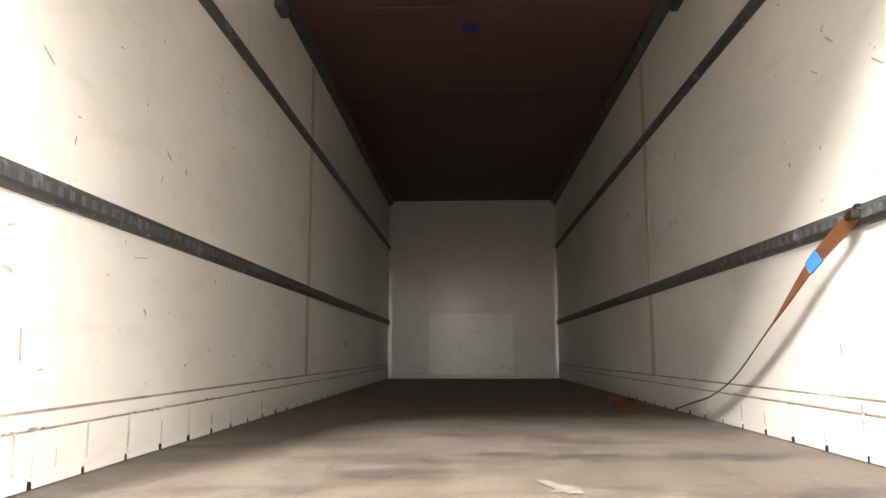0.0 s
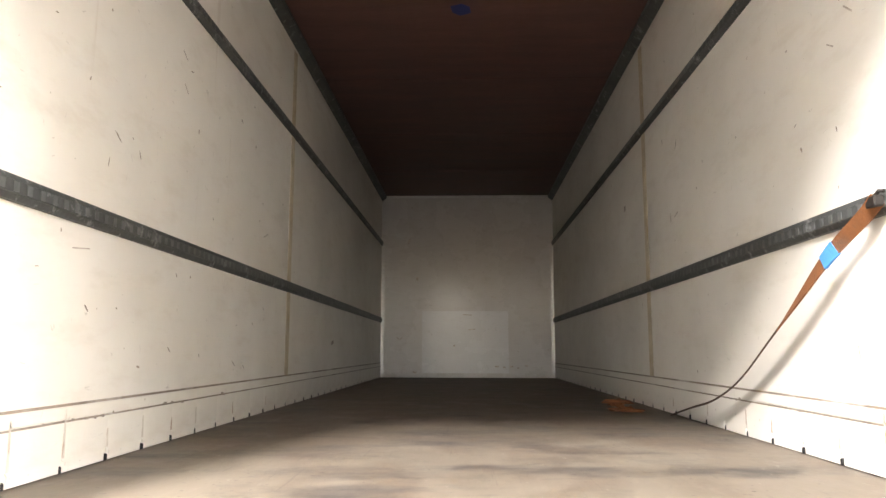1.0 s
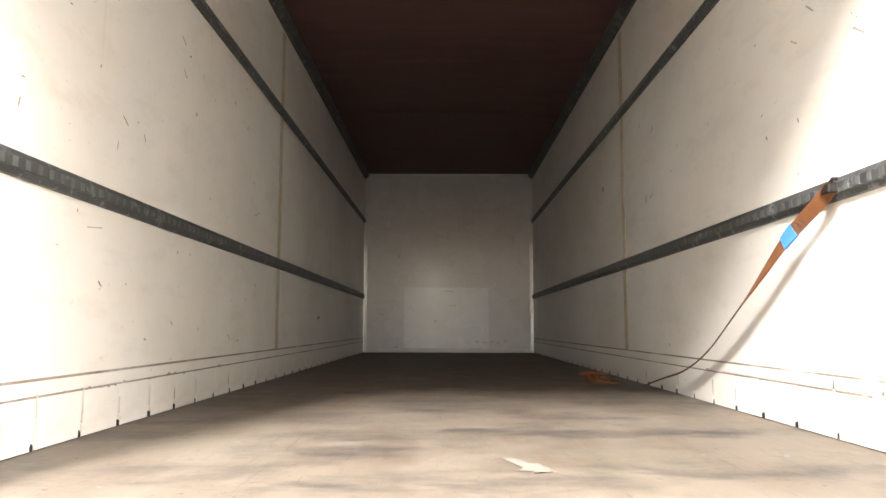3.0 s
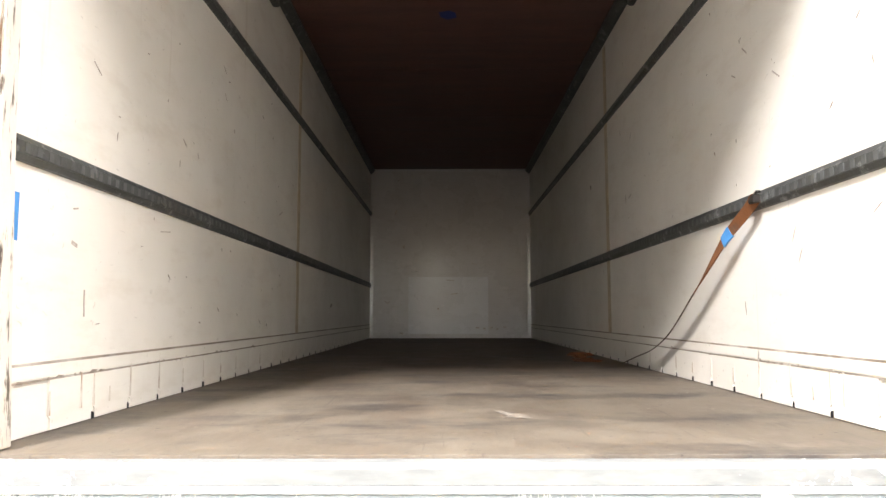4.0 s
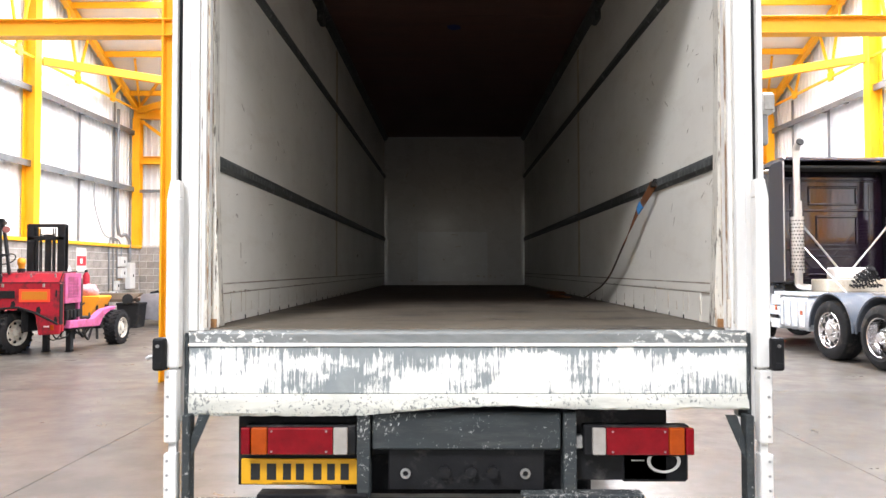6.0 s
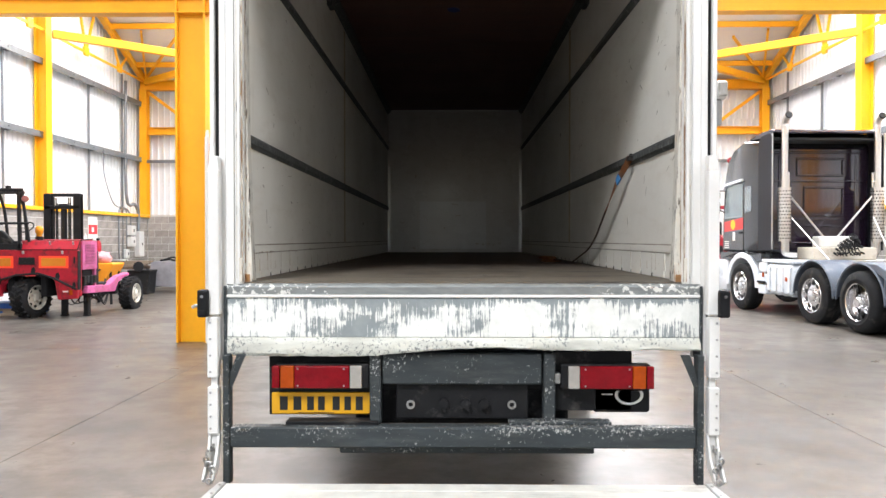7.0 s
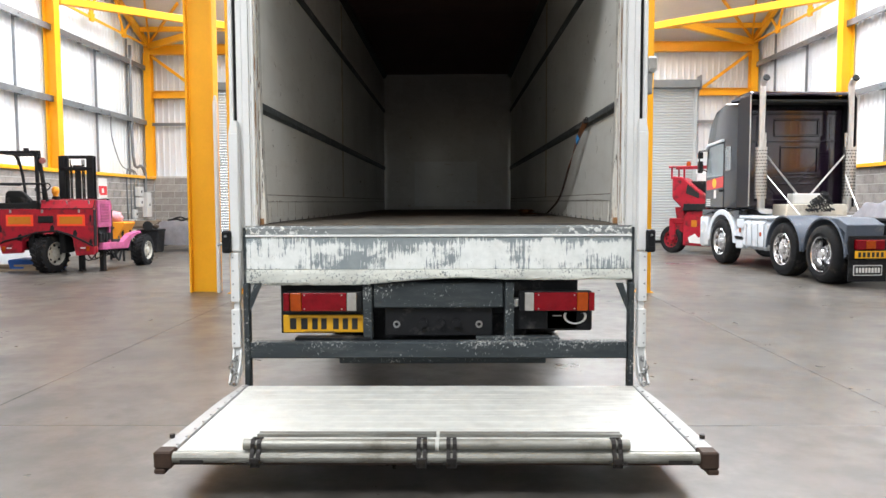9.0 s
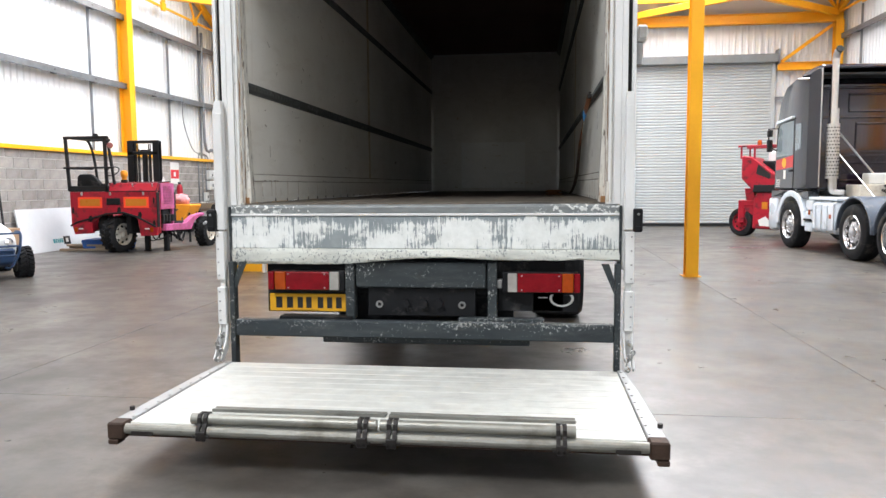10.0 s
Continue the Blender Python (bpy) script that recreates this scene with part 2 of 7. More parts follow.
def load_floor():
    """Worn resin-faced plywood: brown, greyed by traffic near the doors, darkened deeper in for shade, with dark
    smudges, thin scrapes along the box and pale chafed spots.
    """
    m, n, l, p = nodes_of("load_floor_ply")
    v = coords(n, l)
    grain = noise_tex(n, l, coords(n, l, (9, 2.2, 1)), 3, 8, 0.7)
    c = mix(n, l, ramp(n, l, grain, 0.3, 0.7), (0.088, 0.060, 0.038, 1), (0.150, 0.110, 0.074, 1))
    worn = noise_tex(n, l, coords(n, l, (1.3, 1.0, 1)), 4.5, 9, 0.68)
    c = mix(n, l, ramp(n, l, worn, 0.44, 0.64), c, (0.185, 0.148, 0.106, 1))
    # greyed by wear near the doors; deeper in, the colour is darkened for shade
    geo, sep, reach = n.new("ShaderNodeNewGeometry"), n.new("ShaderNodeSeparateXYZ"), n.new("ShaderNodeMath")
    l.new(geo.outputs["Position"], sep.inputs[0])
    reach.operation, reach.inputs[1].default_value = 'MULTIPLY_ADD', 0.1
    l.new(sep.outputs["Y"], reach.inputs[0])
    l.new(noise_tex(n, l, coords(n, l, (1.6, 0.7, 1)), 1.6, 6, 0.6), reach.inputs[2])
    door_end = ramp(n, l, reach.outputs[0], 0.55, 0.95, (1, 1, 1, 1), (0, 0, 0, 1))
    c = mix(n, l, door_end, mix(n, l, 0.5, c, (0.070, 0.044, 0.032, 1)), mix(n, l, 0.6, c, (0.128, 0.114, 0.090, 1)))
    smudge = noise_tex(n, l, coords(n, l, (0.75, 1.6, 1)), 2.1, 9, 0.72)
    c = mix(n, l, ramp(n, l, smudge, 0.50, 0.68), c, (0.046, 0.040, 0.035, 1))
    lines = noise_tex(n, l, coords(n, l, (34, 1.1, 1)), 2.0, 4, 0.6)
    c = mix(n, l, ramp(n, l, lines, 0.64, 0.72), c, mix(n, l, 0.55, c, (0.055, 0.043, 0.034, 1)))
    pale = noise_tex(n, l, coords(n, l, (3.0, 2.0, 1)), 4.7, 8, 0.74)
    c = mix(n, l, ramp(n, l, pale, 0.63, 0.70), c, (0.21, 0.188, 0.158, 1))
    speck = noise_tex(n, l, v, 38, 3, 0.6)
    c = mix(n, l, ramp(n, l, speck, 0.66, 0.72), c, (0.045, 0.036, 0.03, 1))
    l.new(c, p.inputs["Base Color"])
    l.new(ramp(n, l, worn, 0.3, 0.7, rgb((0.48,) * 3), rgb((0.72,) * 3)), p.inputs["Roughness"])
    b = n.new("ShaderNodeBump")
    b.inputs["Strength"].default_value, b.inputs["Distance"].default_value = 0.3, 0.004
    l.new(noise_tex(n, l, coords(n, l, (12, 4, 1)), 3, 5), b.inputs["Height"])
    l.new(b.outputs[0], p.inputs["Normal"])
    return m


def concrete():
    """Power-floated warehouse slab: grey-brown, cloudy, a dull sheen, tyre scuffs and dark spots."""
    m, n, l, p = nodes_of("floor_concrete")
    tc = n.new("ShaderNodeNewGeometry")

    def pv(sx, sy):
        mp = n.new("ShaderNodeMapping")
        mp.inputs["Scale"].default_value = (sx, sy, 1)
        l.new(tc.outputs["Position"], mp.inputs["Vector"])
        return mp.outputs[0]
    cloud = noise_tex(n, l, pv(0.6, 0.8), 0.9, 7, 0.68)
    c = mix(n, l, ramp(n, l, cloud, 0.3, 0.7), (0.058, 0.050, 0.041, 1), (0.158, 0.144, 0.125, 1))
    mott = noise_tex(n, l, pv(1, 1.1), 2.2, 8, 0.66)
    c = mix(n, l, ramp(n, l, mott, 0.44, 0.60), c, mix(n, l, 0.75, c, (0.046, 0.039, 0.033, 1)))
    dark = noise_tex(n, l, pv(0.9, 1.0), 0.9, 5, 0.56)
    c = mix(n, l, ramp(n, l, dark, 0.48, 0.78), c, (0.030, 0.025, 0.022, 1))
    spot = noise_tex(n, l, pv(1, 1), 5.5, 3, 0.5)
    c = mix(n, l, ramp(n, l, spot, 0.76, 0.80), c, (0.027, 0.025, 0.023, 1))
    scuff = noise_tex(n, l, pv(1.3, 4.2), 1.7, 4, 0.6)
    c = mix(n, l, ramp(n, l, scuff, 0.67, 0.73), c, mix(n, l, 0.7, c, (0.026, 0.023, 0.020, 1)))
    grit = noise_tex(n, l, pv(1, 1), 60, 3)
    c = mix(n, l, ramp(n, l, grit, 0.4, 0.75), c, mix(n, l, 0.25, c, (0.057, 0.049, 0.043, 1)))
    l.new(c, p.inputs["Base Color"])
    l.new(mix(n, l, ramp(n, l, dark, 0.46, 0.80), ramp(n, l, mott, 0.36, 0.66, rgb((0.27,) * 3), rgb((0.40,) * 3)), (0.44, 0.44, 0.44, 1)), p.inputs["Roughness"])
    p.inputs["Specular IOR Level"].default_value = 0.72
    b = n.new("ShaderNodeBump")
    b.inputs["Strength"].default_value, b.inputs["Distance"].default_value = 0.02, 0.01
    l.new(mott, b.inputs["Height"])
    l.new(b.outputs[0], p.inputs["Normal"])
    return m


def glass(name, tint=(0.8, 0.88, 0.9)):
    m, n, l, p = nodes_of(name)
    p.inputs["Base Color"].default_value = (*tint, 1)
    p.inputs["Transmission Weight"].default_value, p.inputs["Roughness"].default_value = 0.9, 0.02
    return m


M_LINING = panel_wall("box_lining", (0.765, 0.735, 0.66), (0.40, 0.31, 0.20), 0.42)
M_BULK = panel_wall("bulkhead_lining", (0.57, 0.555, 0.53), (0.30, 0.25, 0.19), 0.27)
# paler tone imitates the bright reflection low on the bulkhead
M_BULK2 = panel_wall("bulkhead_lit_patch", (0.66, 0.665, 0.66), (0.45, 0.42, 0.38), 0.25)
M_LOADFLOOR = load_floor()
M_BOXROOF = mat("box_roof_ply", (0.116, 0.058, 0.047), 0.55, var=0.3, scale=3, fine=30, stretch=(0.5, 3, 1))
M_RAIL = mat("galvanised_rail", (0.092, 0.097, 0.092), 0.5, 0.4, var=0.3, scale=5, fine=60, dirt=(0.40, 0.41, 0.40), dirt_at=(0.56, 0.72), dirt_scale=14)
M_DARK = mat("dark_hole", (0.015, 0.015, 0.015), 0.8, var=0.1)
M_FRAME = mat("white_frame_paint", (0.70, 0.69, 0.66), 0.38, var=0.06, scale=2, dirt=(0.30, 0.25, 0.19), dirt_at=(0.66, 0.76), dirt_scale=7, dirt_stretch=(3, 3, 0.5))
M_EDGEWEAR = mat("worn_post_edge", (0.60, 0.57, 0.50), 0.5, var=0.1, dirt=(0.08, 0.062, 0.045), dirt_at=(0.54, 0.62), dirt_scale=9, dirt_stretch=(6, 6, 0.9))
M_RUSTY = mat("white_paint_rusting", (0.62, 0.58, 0.50), 0.6, var=0.12, dirt=(0.30, 0.16, 0.07), dirt_at=(0.50, 0.66), dirt_scale=16, dirt_stretch=(4, 4, 0.7))
M_SEAMRUST = mat("rusty_seam", (0.55, 0.50, 0.42), 0.7, var=0.2, scale=9, dirt=(0.20, 0.115, 0.06), dirt_at=(0.44, 0.56), dirt_scale=7, dirt_stretch=(4, 4, 0.8))
M_RUST = mat("rust", (0.33, 0.17, 0.07), 0.8, var=0.4, scale=14, bump=0.5)
M_SILL = scraped_sill()
M_SILLTOP = scraped_top()
M_CHASSIS = chipped("chassis_grey_chipped", (0.034, 0.040, 0.042), (0.36, 0.36, 0.34), 0.885)
M_UNDERRUN = chipped("underrun_grey_chipped", (0.036, 0.043, 0.046), (0.36, 0.36, 0.34), 0.935, 0.5, (0.44, 0.503))
M_CRACKED = chipped("cracked_lip_paint", (0.56, 0.56, 0.50), (0.19, 0.20, 0.195), 0.845, 0.55)
M_BLACK = mat("black_plastic", (0.012, 0.012, 0.013), 0.6, spec=0.15, var=0.2, scale=6, dirt=(0.10, 0.095, 0.085), dirt_at=(0.55, 0.8), dirt_scale=6)
M_RUBBER = mat("tyre_rubber", (0.016, 0.016, 0.017), 0.8, spec=0.12, var=0.25, scale=8, fine=80, dirt=(0.10, 0.09, 0.075), dirt_at=(0.55, 0.85), dirt_scale=5)
M_REDLENS = mat("lamp_red_lens", (0.18, 0.003, 0.007), 0.22, var=0.25, scale=9, spec=0.25)
M_AMBERLENS = mat("lamp_amber_lens", (0.33, 0.052, 0.004), 0.22, var=0.2, scale=9, spec=0.25)
M_WHITELENS = mat("lamp_white_lens", (0.32, 0.30, 0.27), 0.25, var=0.15, scale=9, spec=0.3)
M_PLATEYELLOW = mat("plate_yellow", (0.70, 0.36, 0.012), 0.35, var=0.06)
M_INK = mat("black_ink", (0.02, 0.02, 0.02), 0.5, var=0.05)
M_ALUPLAT = worn_paint("platform_white_aluminium", (0.67, 0.665, 0.605), (0.40, 0.385, 0.34), (2.0, 60, 4), 1.3, (1.06, 1.34), 0.45, 0.1)
M_ALU = mat("aluminium", (0.55, 0.55, 0.54), 0.35, 0.75, var=0.12, scale=4, stretch=(0.6, 6, 6), dirt=(0.25, 0.24, 0.21), dirt_at=(0.58, 0.8))
M_TUBE = mat("matte_tube_aluminium", (0.29, 0.28, 0.24), 0.42, 0.55, var=0.18, scale=4, stretch=(0.8, 6, 6), dirt=(0.15, 0.135, 0.105), dirt_at=(0.50, 0.74), dirt_scale=6)
M_FLAP = mat("weathered_flap_aluminium", (0.21, 0.205, 0.18), 0.5, 0.3, var=0.2, scale=5, stretch=(0.8, 6, 6), dirt=(0.10, 0.09, 0.075), dirt_at=(0.5, 0.75), dirt_scale=7)
M_EDGEALU = mat("dull_edge_aluminium", (0.42, 0.42, 0.41), 0.5, 0.2, var=0.12, scale=5, dirt=(0.16, 0.15, 0.14), dirt_at=(0.55, 0.8))
M_STEEL = mat("dull_steel", (0.38, 0.38, 0.37), 0.4, 0.8, var=0.25, scale=8, dirt=(0.12, 0.10, 0.08), dirt_at=(0.5, 0.75))
M_CLAMP = mat("dark_clamp_steel", (0.026, 0.022, 0.019), 0.55, 0.1, var=0.35, scale=12)
M_CORNER = mat("rusty_corner_block", (0.055, 0.033, 0.022), 0.65, 0.2, var=0.35, scale=9)
M_STRAP = mat("orange_webbing", (0.19, 0.072, 0.025), 0.85, var=0.25, scale=12, fine=180, bump=0.4, dirt=(0.08, 0.05, 0.035), dirt_at=(0.55, 0.75), dirt_scale=8)
# darker copy of the webbing: shade of the twisted lower half as colour
M_STRAPSHADE = mat("shaded_webbing", (0.085, 0.055, 0.038), 0.9, var=0.3, scale=12, fine=180, bump=0.4)
M_BLUEBAND = mat("blue_band", (0.05, 0.22, 0.50), 0.7, var=0.1)
M_YELLOW = mat("yellow_steel_paint", (0.90, 0.43, 0.013), 0.36, var=0.07, scale=1.2, fine=25, bump=0.04, dirt=(0.50, 0.24, 0.03), dirt_at=(0.66, 0.85), dirt_scale=3)
M_CLAD = mat("white_cladding", (0.745, 0.775, 0.80), 0.42, var=0.05, scale=0.6, fine=20, bump=0.03, dirt=(0.65, 0.65, 0.65), dirt_at=(0.58, 0.85), dirt_scale=1.2, dirt_stretch=(1, 1, 0.2))
M_ROOF = mat("roof_liner", (0.70, 0.69, 0.675), 0.5, var=0.06, scale=0.7, fine=20, bump=0.03)
M_GALV = mat("galvanised_steel", (0.22, 0.235, 0.25), 0.42, 0.55, var=0.18, scale=4, fine=40)
M_BLOCK = mat("concrete_block", (0.37, 0.345, 0.32), 0.9, var=0.2, scale=6, fine=70, bump=0.6, piece=0.28)
M_MORTAR = mat("mortar", (0.58, 0.565, 0.54), 0.95, var=0.12, scale=8, fine=60, bump=0.5)
M_FLOOR = concrete()
M_JOINT = mat("slab_joint", (0.055, 0.048, 0.042), 0.9, var=0.2)
M_SHUTTER = mat("shutter_grey", (0.44, 0.47, 0.475), 0.42, 0.0, var=0.05, scale=1.5, fine=25, bump=0.03)
M_ROOFLIGHT = mat("rooflight_sheet", (0.8, 0.8, 0.78), 0.4, var=0.05)


# ---- mesh helpers ----
def part(name, bm, material, parent=None, label="", smooth=None, kind=""):
    """Links a bmesh as one mesh object under a thing or part. smooth: degrees under which edges are shaded smooth."""
    me = bpy.data.meshes.new(name)
    if smooth:
        for f in bm.faces:
            f.smooth = True
        for e in bm.edges:
            if len(e.link_faces) == 2 and e.calc_face_angle(0) > radians(smooth):
                e.smooth = False
    bm.to_mesh(me)
    bm.free()
    me.materials.append(material)
    ob = new(name, me)
    ob.parent = parent
    return tagged(ob, label=label, kind=kind)


def thing(name, m, label, category, group=""):
    ob = new(name)
    ob.empty_display_size = 0.2
    ob.matrix_world = m
    return tagged(ob, label, category, group)


def add(bm, other, m=None):
    """Copies the geometry of another bmesh into bm."""
    if m is not None:
        other.transform(m)
    me = bpy.data.meshes.new("tmp")
    other.to_mesh(me)
    other.free()
    bm.from_mesh(me)
    bpy.data.meshes.remove(me)
    return bm


def B():
    return bmesh.new()


def box(bm, x0, x1, y0, y1, z0, z1, bev=0.0, m=None, seg=1):
    t = bmesh.new()
    v = [t.verts.new((x, y, z)) for x in (min(x0, x1), max(x0, x1)) for y in (min(y0, y1), max(y0, y1)) for z in (min(z0, z1), max(z0, z1))]
    for f in ((0, 1, 3, 2), (4, 6, 7, 5), (0, 4, 5, 1), (2, 3, 7, 6), (0, 2, 6, 4), (1, 5, 7, 3)):
        t.faces.new([v[i] for i in f])
    if bev:
        bmesh.ops.bevel(t, geom=list(t.edges), offset=bev, segments=seg, affect='EDGES', profile=0.5)
    return add(bm, t, m)


def prism(bm, pts, a, b, axis="x", bev=0.0, m=None, seg=1):
    """A closed outline pulled from a to b along an axis; the outline is in the other two, in the order of the alphabet."""
    t = bmesh.new()

    def at(u, v, w):
        return {"x": (w, u, v), "y": (u, w, v), "z": (u, v, w)}[axis]
    lo, hi = [t.verts.new(at(u, v, a)) for u, v in pts], [t.verts.new(at(u, v, b)) for u, v in pts]
    t.faces.new(lo), t.faces.new(hi[::-1])
    k = len(pts)
    for i in range(k):
        t.faces.new((lo[i], hi[i], hi[(i + 1) % k], lo[(i + 1) % k]))
    bmesh.ops.recalc_face_normals(t, faces=list(t.faces))
    if bev:
        bmesh.ops.bevel(t, geom=list(t.edges), offset=bev, segments=seg, affect='EDGES', profile=0.5)
    return add(bm, t, m)


def along(p, q, up=(0, 0, 1)):
    """A pose at p whose z axis points at q."""
    p, q = Vector(p), Vector(q)
    z = (q - p).normalized()
    u = Vector(up)
    if abs(z.dot(u)) > 0.999:
        u = Vector((0, 1, 0))
    x = u.cross(z).normalized()
    y = z.cross(x)
    return Matrix((( x.x, y.x, z.x, p.x), (x.y, y.y, z.y, p.y), (x.z, y.z, z.z, p.z), (0, 0, 0, 1)))


def bar(bm, p, q, w, h, bev=0.0):
    """A straight bar of section w across by h upwards, from p to q."""
    d = (Vector(q) - Vector(p)).length
    return box(bm, -w / 2, w / 2, -h / 2, h / 2, 0, d, bev, along(p, q))


def rod(bm, p, q, r, segs=12, r2=None, caps=True):
    t = bmesh.new()
    d = (Vector(q) - Vector(p)).length
    bmesh.ops.create_cone(t, cap_ends=caps, segments=segs, radius1=r, radius2=r if r2 is None else r2, depth=d, matrix=Matrix.Translation((0, 0, d / 2)))
    return add(bm, t, along(p, q))


def pipe(bm, pts, r, segs=8):
    """A round tube through points, joined at its bends."""
    pts = [Vector(p) for p in pts]
    rings = []
    for i, p in enumerate(pts):
        d = (pts[min(i + 1, len(pts) - 1)] - pts[max(i - 1, 0)]).normalized()
        m = along(p, p + d)
        rings.append([bm.verts.new(m @ Vector((r * math.cos(2 * math.pi * k / segs), r * math.sin(2 * math.pi * k / segs), 0))) for k in range(segs)])
    for a, b in zip(rings, rings[1:]):
        best = min(range(segs), key=lambda s: sum((a[k].co - b[(k + s) % segs].co).length for k in range(0, segs, 2)))
        for k in range(segs):
            bm.faces.new((a[k], a[(k + 1) % segs], b[(k + 1 + best) % segs], b[(k + best) % segs]))
    bm.faces.new(rings[0][::-1]), bm.faces.new(rings[-1])
    return bm


def curve_pts(pts, steps=6):
    """Smooth points through the given ones (Catmull-Rom)."""
    pts = [Vector(p) for p in pts]
    out = []
    for i in range(len(pts) - 1):
        p0, p1, p2, p3 = pts[max(i - 1, 0)], pts[i], pts[i + 1], pts[min(i + 2, len(pts) - 1)]
        for s in range(steps):
            t = s / steps
            out.append(0.5 * (2 * p1 + (p2 - p0) * t + (2 * p0 - 5 * p1 + 4 * p2 - p3) * t * t + (3 * p1 - p0 - 3 * p2 + p3) * t ** 3))
    return out + [pts[-1]]


def lathe(bm, profile, m=None, segs=28):
    """Turns an outline of (radius, height) round the z axis."""
    t = bmesh.new()
    rings = [[t.verts.new((r * math.cos(2 * math.pi * k / segs), r * math.sin(2 * math.pi * k / segs), z)) for k in range(segs)] for r, z in profile]
    for a, b in zip(rings, rings[1:]):
        for k in range(segs):
            t.faces.new((a[k], a[(k + 1) % segs], b[(k + 1) % segs], b[k]))
    bmesh.ops.remove_doubles(t, verts=list(t.verts), dist=1e-5)
    bmesh.ops.recalc_face_normals(t, faces=list(t.faces))
    return add(bm, t, m)


def i_beam(bm, p, q, w, d, tf=0.018, tw=0.012, up=(0, 0, 1)):
    """A rolled steel I-section from p to q: flanges w wide, d apart along up."""
    m = along(p, q, up)
    k = (Vector(q) - Vector(p)).length
    box(bm, -w / 2, w / 2, d / 2 - tf, d / 2, 0, k, 0.003, m)
    box(bm, -w / 2, w / 2, -d / 2, -d / 2 + tf, 0, k, 0.003, m)
    return box(bm, -tw / 2, tw / 2, -d / 2 + tf, d / 2 - tf, 0, k, 0, m)


# ---- the warehouse ----
WALL_X, BACK_Y = 10.3, 19.85
JX, JY = (-12.5, -9.24, -3.08, 3.08, 9.24, 12.5), (-14.5, -12.54, -6.38, -0.22, 5.94, 12.1, 18.26, 20.4)
floor = tagged(part("floor", box(B(), -12.5, 12.5, -14.5, 20.4, -0.3, -0.012), M_JOINT), "grey-brown power-floated concrete floor with sawn joints", "floor", kind="structure")


def ribbed(bm, u0, u1, z0, top, side, axis, pitch=0.2, depth=0.032):
    """Trapezoidal sheeting that stands up from z0 to top(u); side: which way its ribs stand out."""
    k = int((u1 - u0) / pitch)
    us = []
    for i in range(k + 1):
        a = u0 + i * pitch
        us += [(a, 0), (a + 0.11, 0), (a + 0.13, depth), (a + 0.18, depth)]
    us = [(min(u, u1), d) for u, d in us]
    rows = []
    for u, d in us:
        rows.append([bm.verts.new(((u, side[1] + side[0] * d, z) if axis == "x" else (side[1] + side[0] * d, u, z))) for z in (z0, top(u))])
    for a, b in zip(rows, rows[1:]):
        if (a[0].co - b[0].co).length > 1e-4:
            bm.faces.new((a[0], b[0], b[1], a[1]))
    return bm


def side_wall(name, sx):
    """A long wall: outer skin, ribbed white sheeting inside."""
    bm = B()
    outline = [(FRONT_Y - 0.3, 0), (BACK_Y + 0.3, 0), (BACK_Y + 0.3, roof_z(BACK_Y) + 0.1), (RIDGE_Y, roof_z(RIDGE_Y) + 0.4), (FRONT_Y - 0.3, roof_z(FRONT_Y) + 0.1)]
    prism(bm, outline, sx * (WALL_X + 0.06), sx * (WALL_X + 0.25), "x")
    wall = tagged(part(name, bm, M_CLAD), "white profiled steel cladding over a block plinth", "wall", kind="structure")
    part("sheeting", ribbed(B(), FRONT_Y, BACK_Y, 2.2, lambda u: roof_z(u) - 0.02, (-sx, sx * (WALL_X + 0.05)), "y"), M_CLAD, wall)
    return wall


wall_west, wall_east = side_wall("wall_west", -1), side_wall("wall_east", 1)
bm = B()
box(bm, -WALL_X - 0.05, WALL_X + 0.05, BACK_Y + 0.06, BACK_Y + 0.25, 5.42, EAVE_Z + 0.05)
for a, b in ((-WALL_X - 0.05, -8.06), (-3.9, 3.9), (8.22, WALL_X + 0.05)):
    box(bm, a, b, BACK_Y + 0.06, BACK_Y + 0.25, 0, 5.42)
wall_north = tagged(part("wall_north", bm, M_CLAD), "white profiled steel end wall with two goods doors", "wall", kind="structure")
bm = B()
ribbed(bm, -WALL_X, -8.08, 2.3, lambda u: 5.42, (-1, BACK_Y + 0.05), "x")
ribbed(bm, -3.9, 3.9, 0.0, lambda u: 5.42, (-1, BACK_Y + 0.05), "x")
ribbed(bm, 8.24, WALL_X, 2.3, lambda u: 5.42, (-1, BACK_Y + 0.05), "x")
ribbed(bm, -WALL_X, WALL_X, 5.42, lambda u: EAVE_Z, (-1, BACK_Y + 0.05), "x")
part("sheeting", bm, M_CLAD, wall_north)
bm = B()
box(bm, -WALL_X - 0.05, -3.8, FRONT_Y - 0.25, FRONT_Y - 0.06, 0, EAVE_Z + 0.05)
box(bm, 3.8, WALL_X + 0.05, FRONT_Y - 0.25, FRONT_Y - 0.06, 0, EAVE_Z + 0.05)
box(bm, -3.8, 3.8, FRONT_Y - 0.25, FRONT_Y - 0.06, 4.85, EAVE_Z + 0.05)
tagged(part("wall_south", bm, M_CLAD), "white steel end wall, unseen, with an opening added for fill light", "wall", kind="structure")


